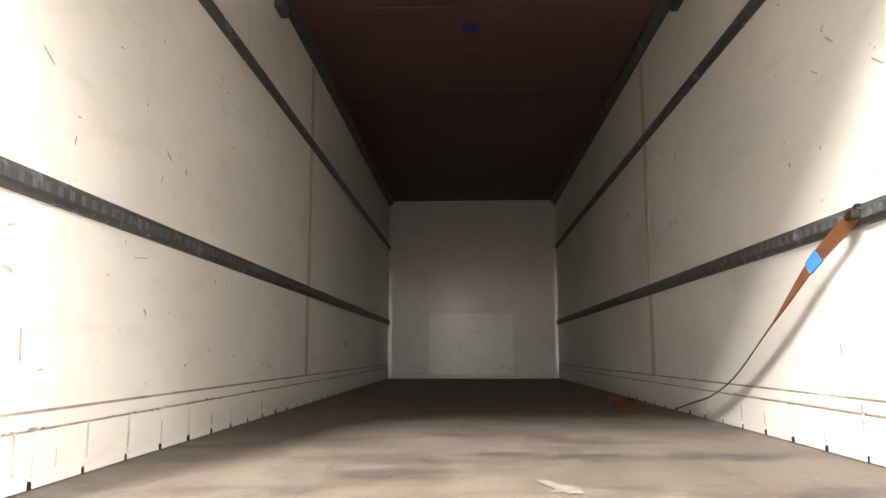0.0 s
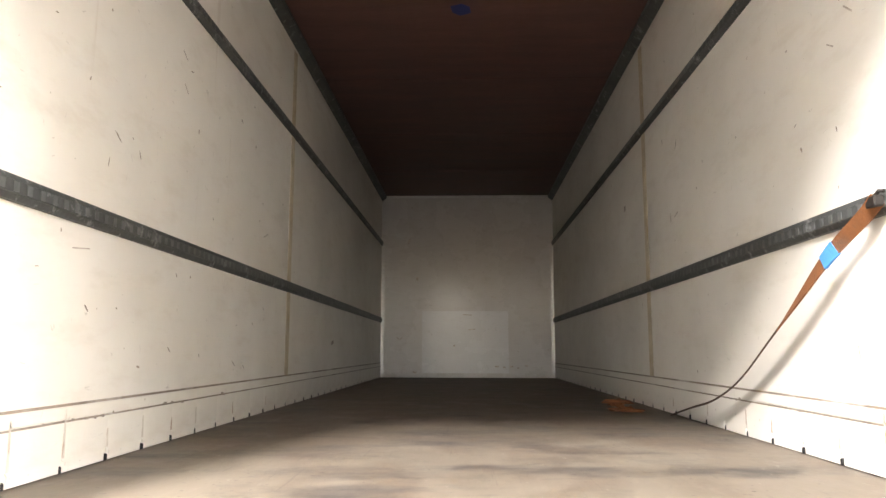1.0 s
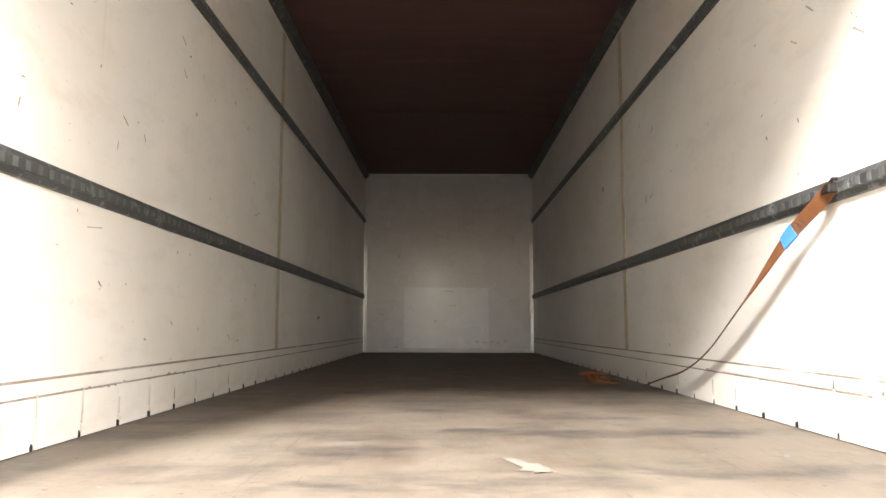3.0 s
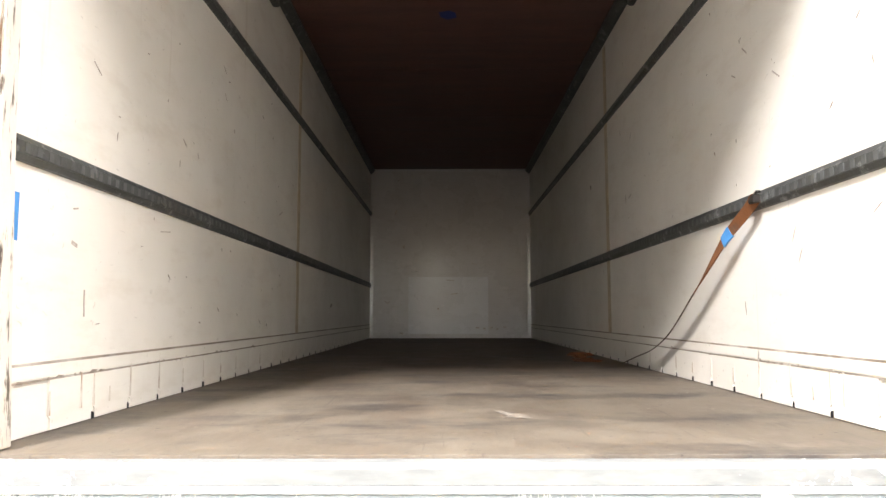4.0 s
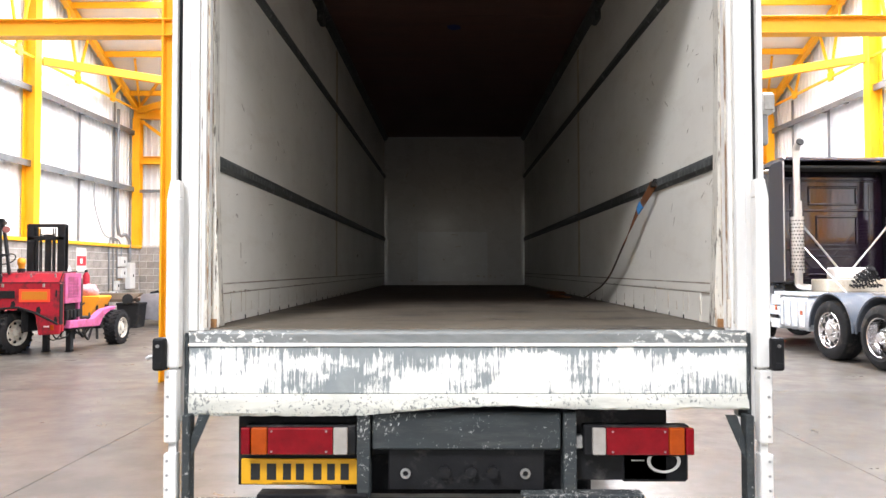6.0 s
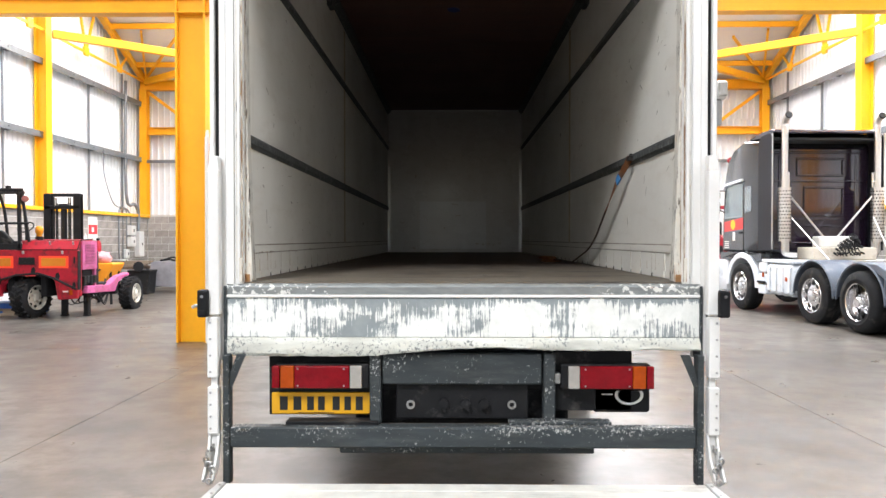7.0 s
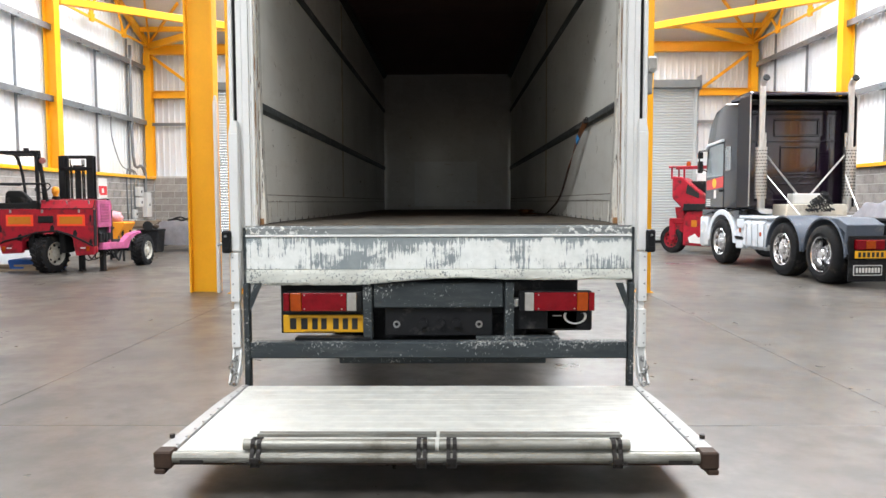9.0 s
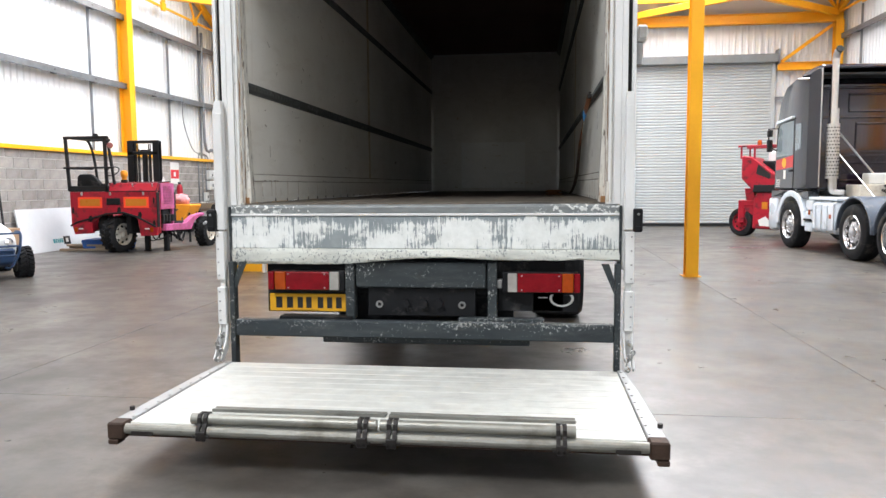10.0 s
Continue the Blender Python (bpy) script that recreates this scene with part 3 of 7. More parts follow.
def roof_slope(bm, y0, y1, lights):
    """One roof slope with the openings of its rooflights left free."""
    strips = sorted({w[:2] for w in lights})
    xs = [-WALL_X - 0.3] + [v for x, w in strips for v in (x - w, x + w)] + [WALL_X + 0.3]

    def slab(xa, xb, ya, yb):
        t = B()
        q = [(xa, ya), (xb, ya), (xb, yb), (xa, yb)]
        v = [t.verts.new((x, y, roof_z(y) + h)) for h in (0.03, 0.16) for x, y in q]
        for f in ((0, 1, 2, 3), (7, 6, 5, 4), (0, 4, 5, 1), (1, 5, 6, 2), (2, 6, 7, 3), (3, 7, 4, 0)):
            t.faces.new([v[i] for i in f])
        add(bm, t)
    for i in range(0, len(xs), 2):
        slab(xs[i], xs[i + 1], y0, y1)
    for x, w in strips:
        at = y0
        for one in sorted(one for one in lights if one[0] == x):
            slab(x - w, x + w, at, one[2])
            at = one[3]
        slab(x - w, x + w, at, y1)


bm = B()
roof_slope(bm, RIDGE_Y + 0.001, BACK_Y + 0.3, NORTH_LIGHTS)
roof_slope(bm, FRONT_Y - 0.3, RIDGE_Y - 0.001, SOUTH_LIGHTS)
tagged(part("ceiling", bm, M_ROOF), "pale grey lined pitched roof with rooflights", "roof", kind="structure")
bm = B()
for x, w, ya, yb, _ in NORTH_LIGHTS + SOUTH_LIGHTS:
    v = [bm.verts.new((a, b, roof_z(b) + 0.2)) for a, b in ((x - w - 0.05, ya), (x + w + 0.05, ya), (x + w + 0.05, yb), (x - w - 0.05, yb))]
    bm.faces.new(v)
tagged(part("rooflight_sheets", bm, M_ROOFLIGHT), "translucent rooflight sheets in the pitched roof, with added fill strips", "rooflight", kind="structure")


def steel(name, bm, label, category="steelwork", group=""):
    return tagged(part(name, bm, M_YELLOW), label, category, group)


# wall columns, corner columns, beams of the end wall
for sx in (-1, 1):
    for y, z0 in ((13.85 if sx < 0 else 14.05, 2.28), (6.6, 2.28), (-1.0, 2.28)):
        steel("wall_column", i_beam(B(), (sx * 10.1, y, z0), (sx * 10.1, y, roof_z(y) - 0.1), 0.26, 0.30, up=(1, 0, 0)), "yellow-painted steel column standing against the cladding", "column", "wall columns")
    steel("corner_column", i_beam(B(), (sx * 10.06, 19.62, 2.28 if sx < 0 else 2.28), (sx * 10.06, 19.62, 6.38), 0.24, 0.26, up=(0, 1, 0)), "yellow-painted steel corner column of the end wall", "column", "corner columns")
    steel("door_beam", i_beam(B(), (sx * 8.3, 19.62, 5.02), (sx * 9.92, 19.62, 5.02), 0.2, 0.24), "short yellow steel beam beside the goods door", "beam", "door beams")
    steel("corner_brace", bar(B(), (sx * 8.4, 19.6, 5.16), (sx * 9.92, 19.6, 6.28), 0.06, 0.1, 0.006), "slanting yellow steel brace over the goods door", "brace", "corner braces")
    # plan bracing at eaves level, and the gable truss along the wall
    for y, w in ((19.6, 0.14), (14.1, 0.16)):
        steel("plan_brace", bar(B(), (sx * 10.0, y, 6.62), (sx * 6.65, 16.85, 6.62), w, 0.2, 0.01), "yellow steel wind brace under the roof", "brace", "wind braces")
    steel("plan_brace", bar(B(), (sx * 3.4, 19.6, 6.62), (sx * 6.65, 16.85, 6.62), 0.14, 0.2, 0.01), "yellow steel wind brace under the roof", "brace", "wind braces")
    truss = thing("gable_truss", pose(sx * 10.05, 0, 0), "light yellow steel truss along the gable wall", "truss", "gable trusses")
    part("top_chord", bar(B(), (0, 19.5, 6.72), (0, 14.1, roof_z(14.1) - 0.12), 0.16, 0.18, 0.008), M_YELLOW, truss)
    part("bottom_chord", bar(B(), (0, 19.5, 6.62), (0, 6.8, 6.62), 0.05, 0.06), M_YELLOW, truss)
    for y in (17.85, 15.85, 13.2, 11.2, 9.2):
        part("node_plate", prism(B(), [(y - 0.13, 6.75), (y + 0.13, 6.75), (y + 0.09, 6.52), (y - 0.09, 6.52)], -0.035, 0.035, "x", 0.005), M_YELLOW, truss)
        for dy in (-0.55, 0.55):
            part("web", bar(B(), (0, y, 6.65), (0, y + dy, min(roof_z(y + dy) - 0.15, 8.6)), 0.05, 0.06), M_YELLOW, truss)
    # purlins and struts that fan out from the corner under the roof
    for px, py in ((8.3, 17.7), (9.2, 17.4)):
        steel("roof_strut", bar(B(), (sx * 9.95, 19.5, 6.72), (sx * px, py, roof_z(py) - 0.08), 0.06, 0.08), "thin yellow steel strut under the roof lining", "strut", "roof struts")
steel("eaves_beam", i_beam(B(), (-10.2, 19.62, 6.5), (10.2, 19.62, 6.5), 0.22, 0.32), "deep yellow steel eaves beam along the end wall", "beam")
for y in (18.9, 17.2, 15.4, 13.6, 11.6, 9.6):
    steel("purlin", bar(B(), (-10.2, y, roof_z(y) - 0.07), (10.2, y, roof_z(y) - 0.07), 0.07, 0.16, 0.006), "yellow steel purlin under the roof lining", "purlin", "purlins")
steel("tie_beam", i_beam(B(), (-10.0, 6.62, 4.88), (10.0, 6.62, 4.88), 0.2, 0.24), "yellow steel tie beam between the columns", "beam")
# free-standing columns
steel("wide_column", i_beam(B(), (-3.82, 6.66, 0), (-3.82, 6.66, roof_z(6.66) - 0.1), 0.24, 0.44, 0.03, 0.02, up=(1, 0, 0)), "wide yellow-painted steel column on the concrete floor", "column")
trunk = B()
box(trunk, -3.592, -3.535, 6.47, 6.56, 0.0, 2.98, 0.015, seg=2)
lathe(trunk, [(0.028, 0.0), (0.026, 0.05), (0.016, 0.09), (0.001, 0.10)], pose(-3.5635, 6.515, 2.975), 14)
tagged(part("cable_trunking", trunk, M_FRAME), "white plastic trunking up the side of the wide column", "trunking")
for x in (-3.27, 3.07):
    col = B()
    i_beam(col, (x, 6.52, 0.012), (x, 6.52, roof_z(6.5) - 0.1), 0.18, 0.2, up=(0, 1, 0))
    box(col, x - 0.13, x + 0.13, 6.4, 6.65, 0, 0.012)
    steel("slim_column", col, "slim yellow-painted steel post on the concrete floor", "column", "slim posts")

# galvanised rails and posts on the sheeting
M_CLEAT = mat("dark_galvanised_cleat", (0.10, 0.105, 0.11), 0.5, 0.4, var=0.2)
for sx in (-1, 1):
    for z in (4.08, 5.88):
        rail = B()
        x = sx * (WALL_X - 0.02)
        box(rail, x, x - sx * 0.18, -13, 19.7, z + 0.07, z + 0.075), box(rail, x - sx * 0.175, x - sx * 0.18, -13, 19.7, z - 0.07, z + 0.07), box(rail, x - sx * 0.18, x - sx * 0.13, -13, 19.7, z - 0.075, z - 0.07)
        rail = tagged(part("sheeting_rail", rail, M_GALV), "galvanised steel rail across the white cladding", "rail", "sheeting rails")
        for y in (7.2, 8.4, 10.9, 12.45, 15.3, 16.35, 18.4):
            part("cleat", box(B(), x - sx * 0.10, x - sx * 0.186, y - 0.07, y + 0.07, z - 0.10, z - 0.0755, 0.004), M_CLEAT, rail)
            part("bolt", rod(B(), (x - sx * 0.18, y, z), (x - sx * 0.19, y, z), 0.02, 8), M_CLEAT, rail)
    for y in (8.4, 12.45, 16.35, 18.4):
        tagged(part("sag_bar", bar(B(), (sx * (WALL_X - 0.06), y, 2.3), (sx * (WALL_X - 0.06), y, 6.0 if y < 18 else 6.6), 0.05, 0.05), M_GALV), "thin galvanised upright between the sheeting rails", "upright", "sag bars")
    steel("plinth_rail", box(B(), sx * 9.88, sx * 10.2, -13.5, 19.6, 2.2, 2.29, 0.006), "yellow steel angle along the top of the block plinth", "rail", "plinth rails")
for a, b in ((-10.2, -8.1), (8.25, 10.2)):
    tagged(part("end_rail", box(B(), a, b, 19.7, 19.76, 4.0, 4.1), M_GALV), "galvanised steel rail on the end wall", "rail", "end rails")


M_HOUSING = mat("dark_grey_housing", (0.20, 0.215, 0.22), 0.5, var=0.1)


def roller_shutter(x0, x1, label):
    th = thing("roller_shutter", pose((x0 + x1) / 2, 19.72, 0), label, "roller shutter", "roller shutters")
    half = (x1 - x0) / 2
    slat = B()
    prism(slat, [(0.0, 0.003), (-0.016, 0.02), (-0.02, 0.045), (-0.016, 0.07), (0.0, 0.088), (0.012, 0.088), (0.012, 0.003)], -half + 0.05, half - 0.05, "x")
    first = part("slat", slat, M_SHUTTER, th)
    first.location = (0, 0, 0.09)
    for i in range(1, 56):
        s = first.copy()
        scene.collection.objects.link(s)
        s.location = (0, 0, 0.09 + 0.0905 * i)
    part("bottom_bar", box(B(), -half + 0.04, half - 0.04, -0.03, 0.03, 0.0, 0.09, 0.006), M_DARK, th, "black rubber-edged bottom bar")
    part("shutter_housing", box(B(), -half - 0.08, half + 0.08, -0.28, 0.1, 5.14, 5.4, 0.02), M_HOUSING, th, "grey steel shutter housing")
    for sx in (-1, 1):
        part("guide", box(B(), sx * (half - 0.06), sx * (half + 0.06), -0.06, 0.06, 0, 5.16, 0.006), M_SHUTTER, th)
    part("end_plate", box(B(), half + 0.08, half + 0.11, -0.3, 0.1, 5.08, 5.55, 0.004), M_GALV, th)
    return th


roller_shutter(3.95, 8.2, "closed pale grey steel roller shutter in the end wall")
roller_shutter(-7.84, -3.95, "pale grey steel roller shutter beside a strip of daylight")
# daylight outside the gap beside the shutter
m_day, n_, l_, p_ = nodes_of("daylight_outside")
p_.inputs["Emission Color"].default_value, p_.inputs["Emission Strength"].default_value = (0.95, 0.98, 1, 1), 4.0
bm = B()
box(bm, -8.6, -7.3, 20.3, 20.32, 0, 5.6)
tagged(part("backdrop", bm, m_day), "bright daylight outside the door gap", "daylight", kind="structure")


def block_wall(name, x0, x1, y0, y1, z1, label):
    core = tagged(part(name, box(B(), x0, x1, y0, y1, 0, z1), M_MORTAR), label, "wall", kind="structure")
    return core


plinth_west = block_wall("plinth_west", -10.25, -9.962, FRONT_Y, 19.58, 2.2, "grey concrete block plinth with pale mortar joints")
plinth_east = block_wall("plinth_east", 9.962, 10.25, FRONT_Y, 19.58, 2.2, "grey concrete block plinth with pale mortar joints")
plinth_north = block_wall("plinth_north", -9.96, -8.1, 19.592, 19.85, 2.3, "grey concrete block plinth of the end wall")
plinth_north_east = block_wall("plinth_north_east", 8.28, 9.96, 19.592, 19.85, 2.3, "grey concrete block plinth of the end wall")


# ---- the box lorry ----
M_GROOVE = mat("dirty_groove", (0.27, 0.225, 0.175), 0.8, var=0.5, scale=6, dirt=(0.5, 0.47, 0.42), dirt_at=(0.5, 0.62), dirt_scale=2.5)
M_SLOT = mat("rail_slot_edge", (0.15, 0.155, 0.15), 0.55, 0.4, var=0.4, scale=7)
M_NICK = mat("dark_nick", (0.30, 0.26, 0.21), 0.7, var=0.4, scale=30)
M_SCUFF = mat("scuff_black", (0.47, 0.42, 0.36), 0.7, var=0.4, scale=30)
BED, HEAD, INX, OUTX, BULK = 1.27, 3.79, 1.19, 1.265, 8.97
truck = thing("box_lorry", pose(0.008, 0, 0), "empty white box lorry, rear open, tail lift lowered", "lorry")


def T(name, bm, material, label="", parent=None, smooth=None):
    return part(name, bm, material, parent or truck, label, smooth)


# load floor of ply sheets, roof, bulkhead and side walls
bed = T("bed", box(B(), -OUTX, OUTX, 0.10, BULK + 0.06, BED - 0.12, BED - 0.022), M_CHASSIS, "grey steel floor frame")
ys = [0.031, 2.30, 4.74, 7.18, BULK]
for a, b in zip(ys, ys[1:]):
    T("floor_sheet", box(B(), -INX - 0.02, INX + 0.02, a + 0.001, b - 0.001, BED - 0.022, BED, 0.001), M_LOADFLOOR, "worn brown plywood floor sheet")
for sx, nm in ((-1, "side_panel"), (1, "side_panel")):
    for a, b in ((0.10, 3.78), (3.784, BULK)):
        T(nm, box(B(), sx * INX, sx * OUTX, a, b, BED + 0.002, HEAD + 0.1, 0.002), M_LINING, "off-white lined side panel with brown stains and scuffs")
    # kick strip with drain slots along its foot
    for i in range(33):
        a = 0.50 + 0.262 * i
        w = B()
        prism(w, [(a - 0.119, BED + 0.004), (a - 0.119, BED + 0.034), (a - 0.131, BED + 0.046), (a - 0.131, BED + 0.15), (a + 0.131, BED + 0.15), (a + 0.131, BED + 0.046), (a + 0.119, BED + 0.034), (a + 0.119, BED + 0.004)],
              sx * (INX - 0.006), sx * (INX - 0.0005), "x")
        if i == 0:
            first = T("kick_strip", w, M_LINING)
        else:
            w.free()
            s = first.copy()
            scene.collection.objects.link(s)
            s.location.y = 0.262 * i
    for i in range(33):
        y = 0.50 + 0.262 * i + 0.131
        if i == 0:
            slot = T("drain_slot", prism(B(), [(y - 0.0065, BED + 0.003), (y - 0.0075, BED + 0.014), (y - 0.004, BED + 0.025), (y + 0.002, BED + 0.023), (y + 0.006, BED + 0.018), (y + 0.0055, BED + 0.003)], sx * (INX - 0.0075), sx * (INX - 0.0002), "x"), M_DARK, "dark drain slot")
        else:
            o = slot.copy()
            scene.collection.objects.link(o)
            o.location.y = 0.262 * i + 0.008 * math.sin(i * 5.1)
    for y, h in ((0.37, 0.07), (0.55, 0.11), (0.63, 0.10), (0.74, 0.05), (0.90, 0.13), (1.16, 0.14), (1.42, 0.06), (1.68, 0.08), (1.94, 0.05), (2.2, 0.07), (2.7, 0.06), (3.3, 0.05)):
        T("dirt_run", prism(B(), [(y - 0.006, BED + 0.045), (y - 0.003, BED + 0.045 + h), (y + 0.004, BED + 0.045 + h), (y + 0.008, BED + 0.045)], sx * (INX - 0.0072), sx * (INX - 0.0055), "x"), M_RUSTY, "brown run of dirt")
    T("kick_rail", prism(B(), [(INX - 0.0055, BED + 0.153), (INX - 0.0072, BED + 0.158), (INX - 0.0072, BED + 0.190), (INX - 0.0055, BED + 0.196), (INX - 0.0005, BED + 0.196), (INX - 0.0005, BED + 0.152)],
                       0.14, BULK - 0.01, "y", m=Matrix.Diagonal((sx, 1, 1, 1))), M_LINING)
    for z, low in ((BED + 0.1505, 0.0035), (BED + 0.2, 0.006)):
        T("groove", box(B(), sx * (INX - 0.0065), sx * (INX - 0.0004), 0.14, BULK - 0.01, z - low, z + 0.0015), M_GROOVE, "dirt-filled groove")
    T("seam_strip", box(B(), sx * (INX - 0.004), sx * (INX - 0.0005), 3.74, 3.825, BED + 0.2, HEAD - 0.1, 0.001), mat("seam_sealant", (0.56, 0.48, 0.34), 0.6, var=0.2, scale=9, dirt=(0.45, 0.33, 0.17), dirt_at=(0.5, 0.7), dirt_scale=5), "yellowed sealant strip")
    # load rails with their row of slots
    for z in (2.048, 3.115):
        r = B()
        x = sx * INX
        prism(r, [(INX - 0.001, z - 0.036), (INX - 0.012, z - 0.034), (INX - 0.02, z - 0.018), (INX - 0.024, z - 0.016), (INX - 0.024, z + 0.016), (INX - 0.02, z + 0.018), (INX - 0.012, z + 0.034), (INX - 0.001, z + 0.036)],
              0.125, BULK - 0.02, "y", m=Matrix.Diagonal((sx, 1, 1, 1)))
        rail = T("load_rail", r, M_RAIL, "dark galvanised load rail with slots")
        h = B()
        for i in range(150):
            y = 0.16 + i * 0.0585
            if y < BULK - 0.05:
                box(h, sx * (INX - 0.0245), sx * (INX - 0.0262), y, y + 0.022, z - 0.013, z + 0.013)
        part("slot_edges", h, M_SLOT, rail, kind="stuff")
    T("ceiling_trim", prism(B(), [(INX - 0.001, HEAD - 0.075), (INX - 0.02, HEAD - 0.07), (INX - 0.06, HEAD - 0.03), (INX - 0.06, HEAD - 0.001), (INX - 0.001, HEAD - 0.001)], 0.2, BULK - 0.02, "y",
                          m=Matrix.Diagonal((sx, 1, 1, 1))), M_RAIL, "dark ceiling edge trim")
    for y in (2.70,):
        T("roof_bracket", box(B(), sx * (INX - 0.001), sx * (INX - 0.05), y, y + 0.16, HEAD - 0.17, HEAD - 0.076, 0.01), M_RAIL)
for i in range(6):
    T("roof_panel", box(B(), -OUTX, OUTX, 0.1 + i * 1.488, 0.1 + (i + 1) * 1.488 - 0.004, HEAD, HEAD + 0.1, 0.002), M_BOXROOF, "dark red-brown plywood roof lining")
T("blue_mark", prism(B(), [(-0.10, 3.33), (-0.03, 3.30), (0.02, 3.34), (0.03, 3.42), (-0.04, 3.46), (-0.09, 3.41)], HEAD - 0.003, HEAD - 0.0005, "z"), mat("blue_paint_mark", (0.02, 0.035, 0.16), 0.6, var=0.2), "blue paint mark")
bulk = T("bulkhead", box(B(), -OUTX, OUTX, BULK + 0.001, BULK + 0.08, BED - 0.02, HEAD + 0.1), M_BULK, "scuffed grey-white front bulkhead")
part("lining_sheet", box(B(), -0.62, 0.56, BULK - 0.004, BULK, BED + 0.06, 2.17, 0.001), M_BULK2, bulk, "lining sheet coloured paler for the lit patch")
part("lining_sheet", box(B(), -0.76, 0.56, BULK - 0.002, BULK, 2.176, 2.72, 0.001), M_BULK, bulk)
for sx in (-1, 1):
    part("edge_strip", box(B(), sx * (INX - 0.045), sx * (INX - 0.002), BULK - 0.016, BULK - 0.001, BED + 0.02, 2.78, 0.003), M_ALU, bulk, "bright aluminium edge strip")
    part("edge_strip", box(B(), sx * (INX - 0.03), sx * (INX - 0.002), BULK - 0.012, BULK - 0.001, 2.79, HEAD - 0.08, 0.003), M_BULK, bulk)
part("top_strip", box(B(), -INX + 0.06, INX - 0.06, BULK - 0.03, BULK - 0.002, HEAD - 0.03, HEAD - 0.002, 0.003), M_ALU, bulk)
for x, z, w, h, a in ((-0.955, 1.80, 0.055, 0.014, 38), (-0.91, 1.795, 0.05, 0.014, -42), (-0.69, 2.62, 0.03, 0.05, 10), (-0.81, 3.14, 0.02, 0.07, 20), (0.0, 2.12, 0.12, 0.012, 4), (0.06, 1.92, 0.10, 0.012, -6), (-0.18, 1.70, 0.025, 0.025, 0),
                      (0.40, 1.42, 0.05, 0.02, 0), (0.50, 1.41, 0.035, 0.02, 12), (0.60, 1.42, 0.04, 0.022, -8), (0.69, 1.40, 0.03, 0.02, 0), (0.80, 1.43, 0.045, 0.018, 5), (-0.72, 1.34, 0.05, 0.03, 20), (0.36, 2.36, 0.08, 0.008, 15)):
    part("scuff_mark", box(B(), -w / 2, w / 2, -0.0012, 0.0, -h / 2, h / 2, 0.0, pose(x, BULK - 0.0045, z, 0, a, 0)), M_SCUFF, bulk, "dark scuff")
part("foot_strip", box(B(), -INX + 0.01, INX - 0.01, BULK - 0.02, BULK - 0.002, BED + 0.002, BED + 0.05, 0.003), M_BULK, bulk)
for sx, y, z, ly, lz, a in ((-1, 0.555, 1.64, 0.008, 0.085, 3), (-1, 1.93, 2.73, 0.05, 0.006, -38), (-1, 2.09, 2.59, 0.012, 0.02, 0), (-1, 0.58, 2.41, 0.06, 0.005, -30), (-1, 0.48, 1.93, 0.03, 0.006, 10), (-1, 0.48, 1.82, 0.035, 0.012, -15),
                         (-1, 1.19, 1.94, 0.10, 0.004, 6), (1, 1.19, 2.69, 0.06, 0.006, 40), (1, 1.31, 2.62, 0.045, 0.005, 30), (1, 4.41, 2.69, 0.05, 0.04, 0), (1, 0.92, 2.50, 0.07, 0.006, 35), (-1, 3.2, 2.3, 0.09, 0.006, 20), (1, 3.1, 2.4, 0.07, 0.006, -15), (-1, 5.4, 1.7, 0.12, 0.03, 8)):
    T("scuff_mark", box(B(), -0.0012, 0.0, -ly / 2, ly / 2, -lz / 2, lz / 2, 0.0, pose(sx * (INX - 0.0004) if sx > 0 else -INX + 0.0016, y, z, a, 0, 0)), M_SCUFF, "thin dark scuff")
# knocks and scrapes of loads, thickest by the doors
random.seed(62)
for sx in (-1, 1):
    for k in range(34):
        y, z = 0.16 + 3.2 * random.random() ** 1.6, random.uniform(1.52, 3.0)
        if abs(z - 2.048) < 0.07:
            continue
        long, thick, a = random.choice((0.012, 0.02, 0.035, 0.06)), random.uniform(0.003, 0.007), random.choice((-60, -40, -30, 8, 80))
        nick = [(-long / 2, -thick * 0.2), (-long * 0.2, thick * 0.5), (long * 0.3, thick * 0.3), (long / 2, -thick * 0.1), (long * 0.1, -thick * 0.5)]
        ang = radians(a)
        turned = [(y + p * math.cos(ang) - q * math.sin(ang), z + p * math.sin(ang) + q * math.cos(ang)) for p, q in nick]
        T("scuff_mark", prism(B(), turned, sx * (INX - 0.0014), sx * (INX - 0.0002), "x"), M_NICK, "thin dark scuff")
    y = 0.15
    while y < 2.6:
        w = random.uniform(0.006, 0.05)
        z = BED + 0.1515 + random.uniform(-0.004, 0.006)
        T("scuff_mark", prism(B(), [(y, z - 0.003), (y + w * 0.3, z + 0.004), (y + w, z + 0.001), (y + w * 0.6, z - 0.005)], sx * (INX - 0.0082), sx * (INX - 0.0064), "x"), M_NICK, "thin dark scuff")
        y += w + random.expovariate(14)
# out of view; its depth is set to place the slanted shadow inside
T("header", box(B(), -OUTX, OUTX, 0.0, 0.42, 3.26, HEAD + 0.1, 0.01), M_FRAME, "white header over the rear opening, unseen, hung low to cut the light")

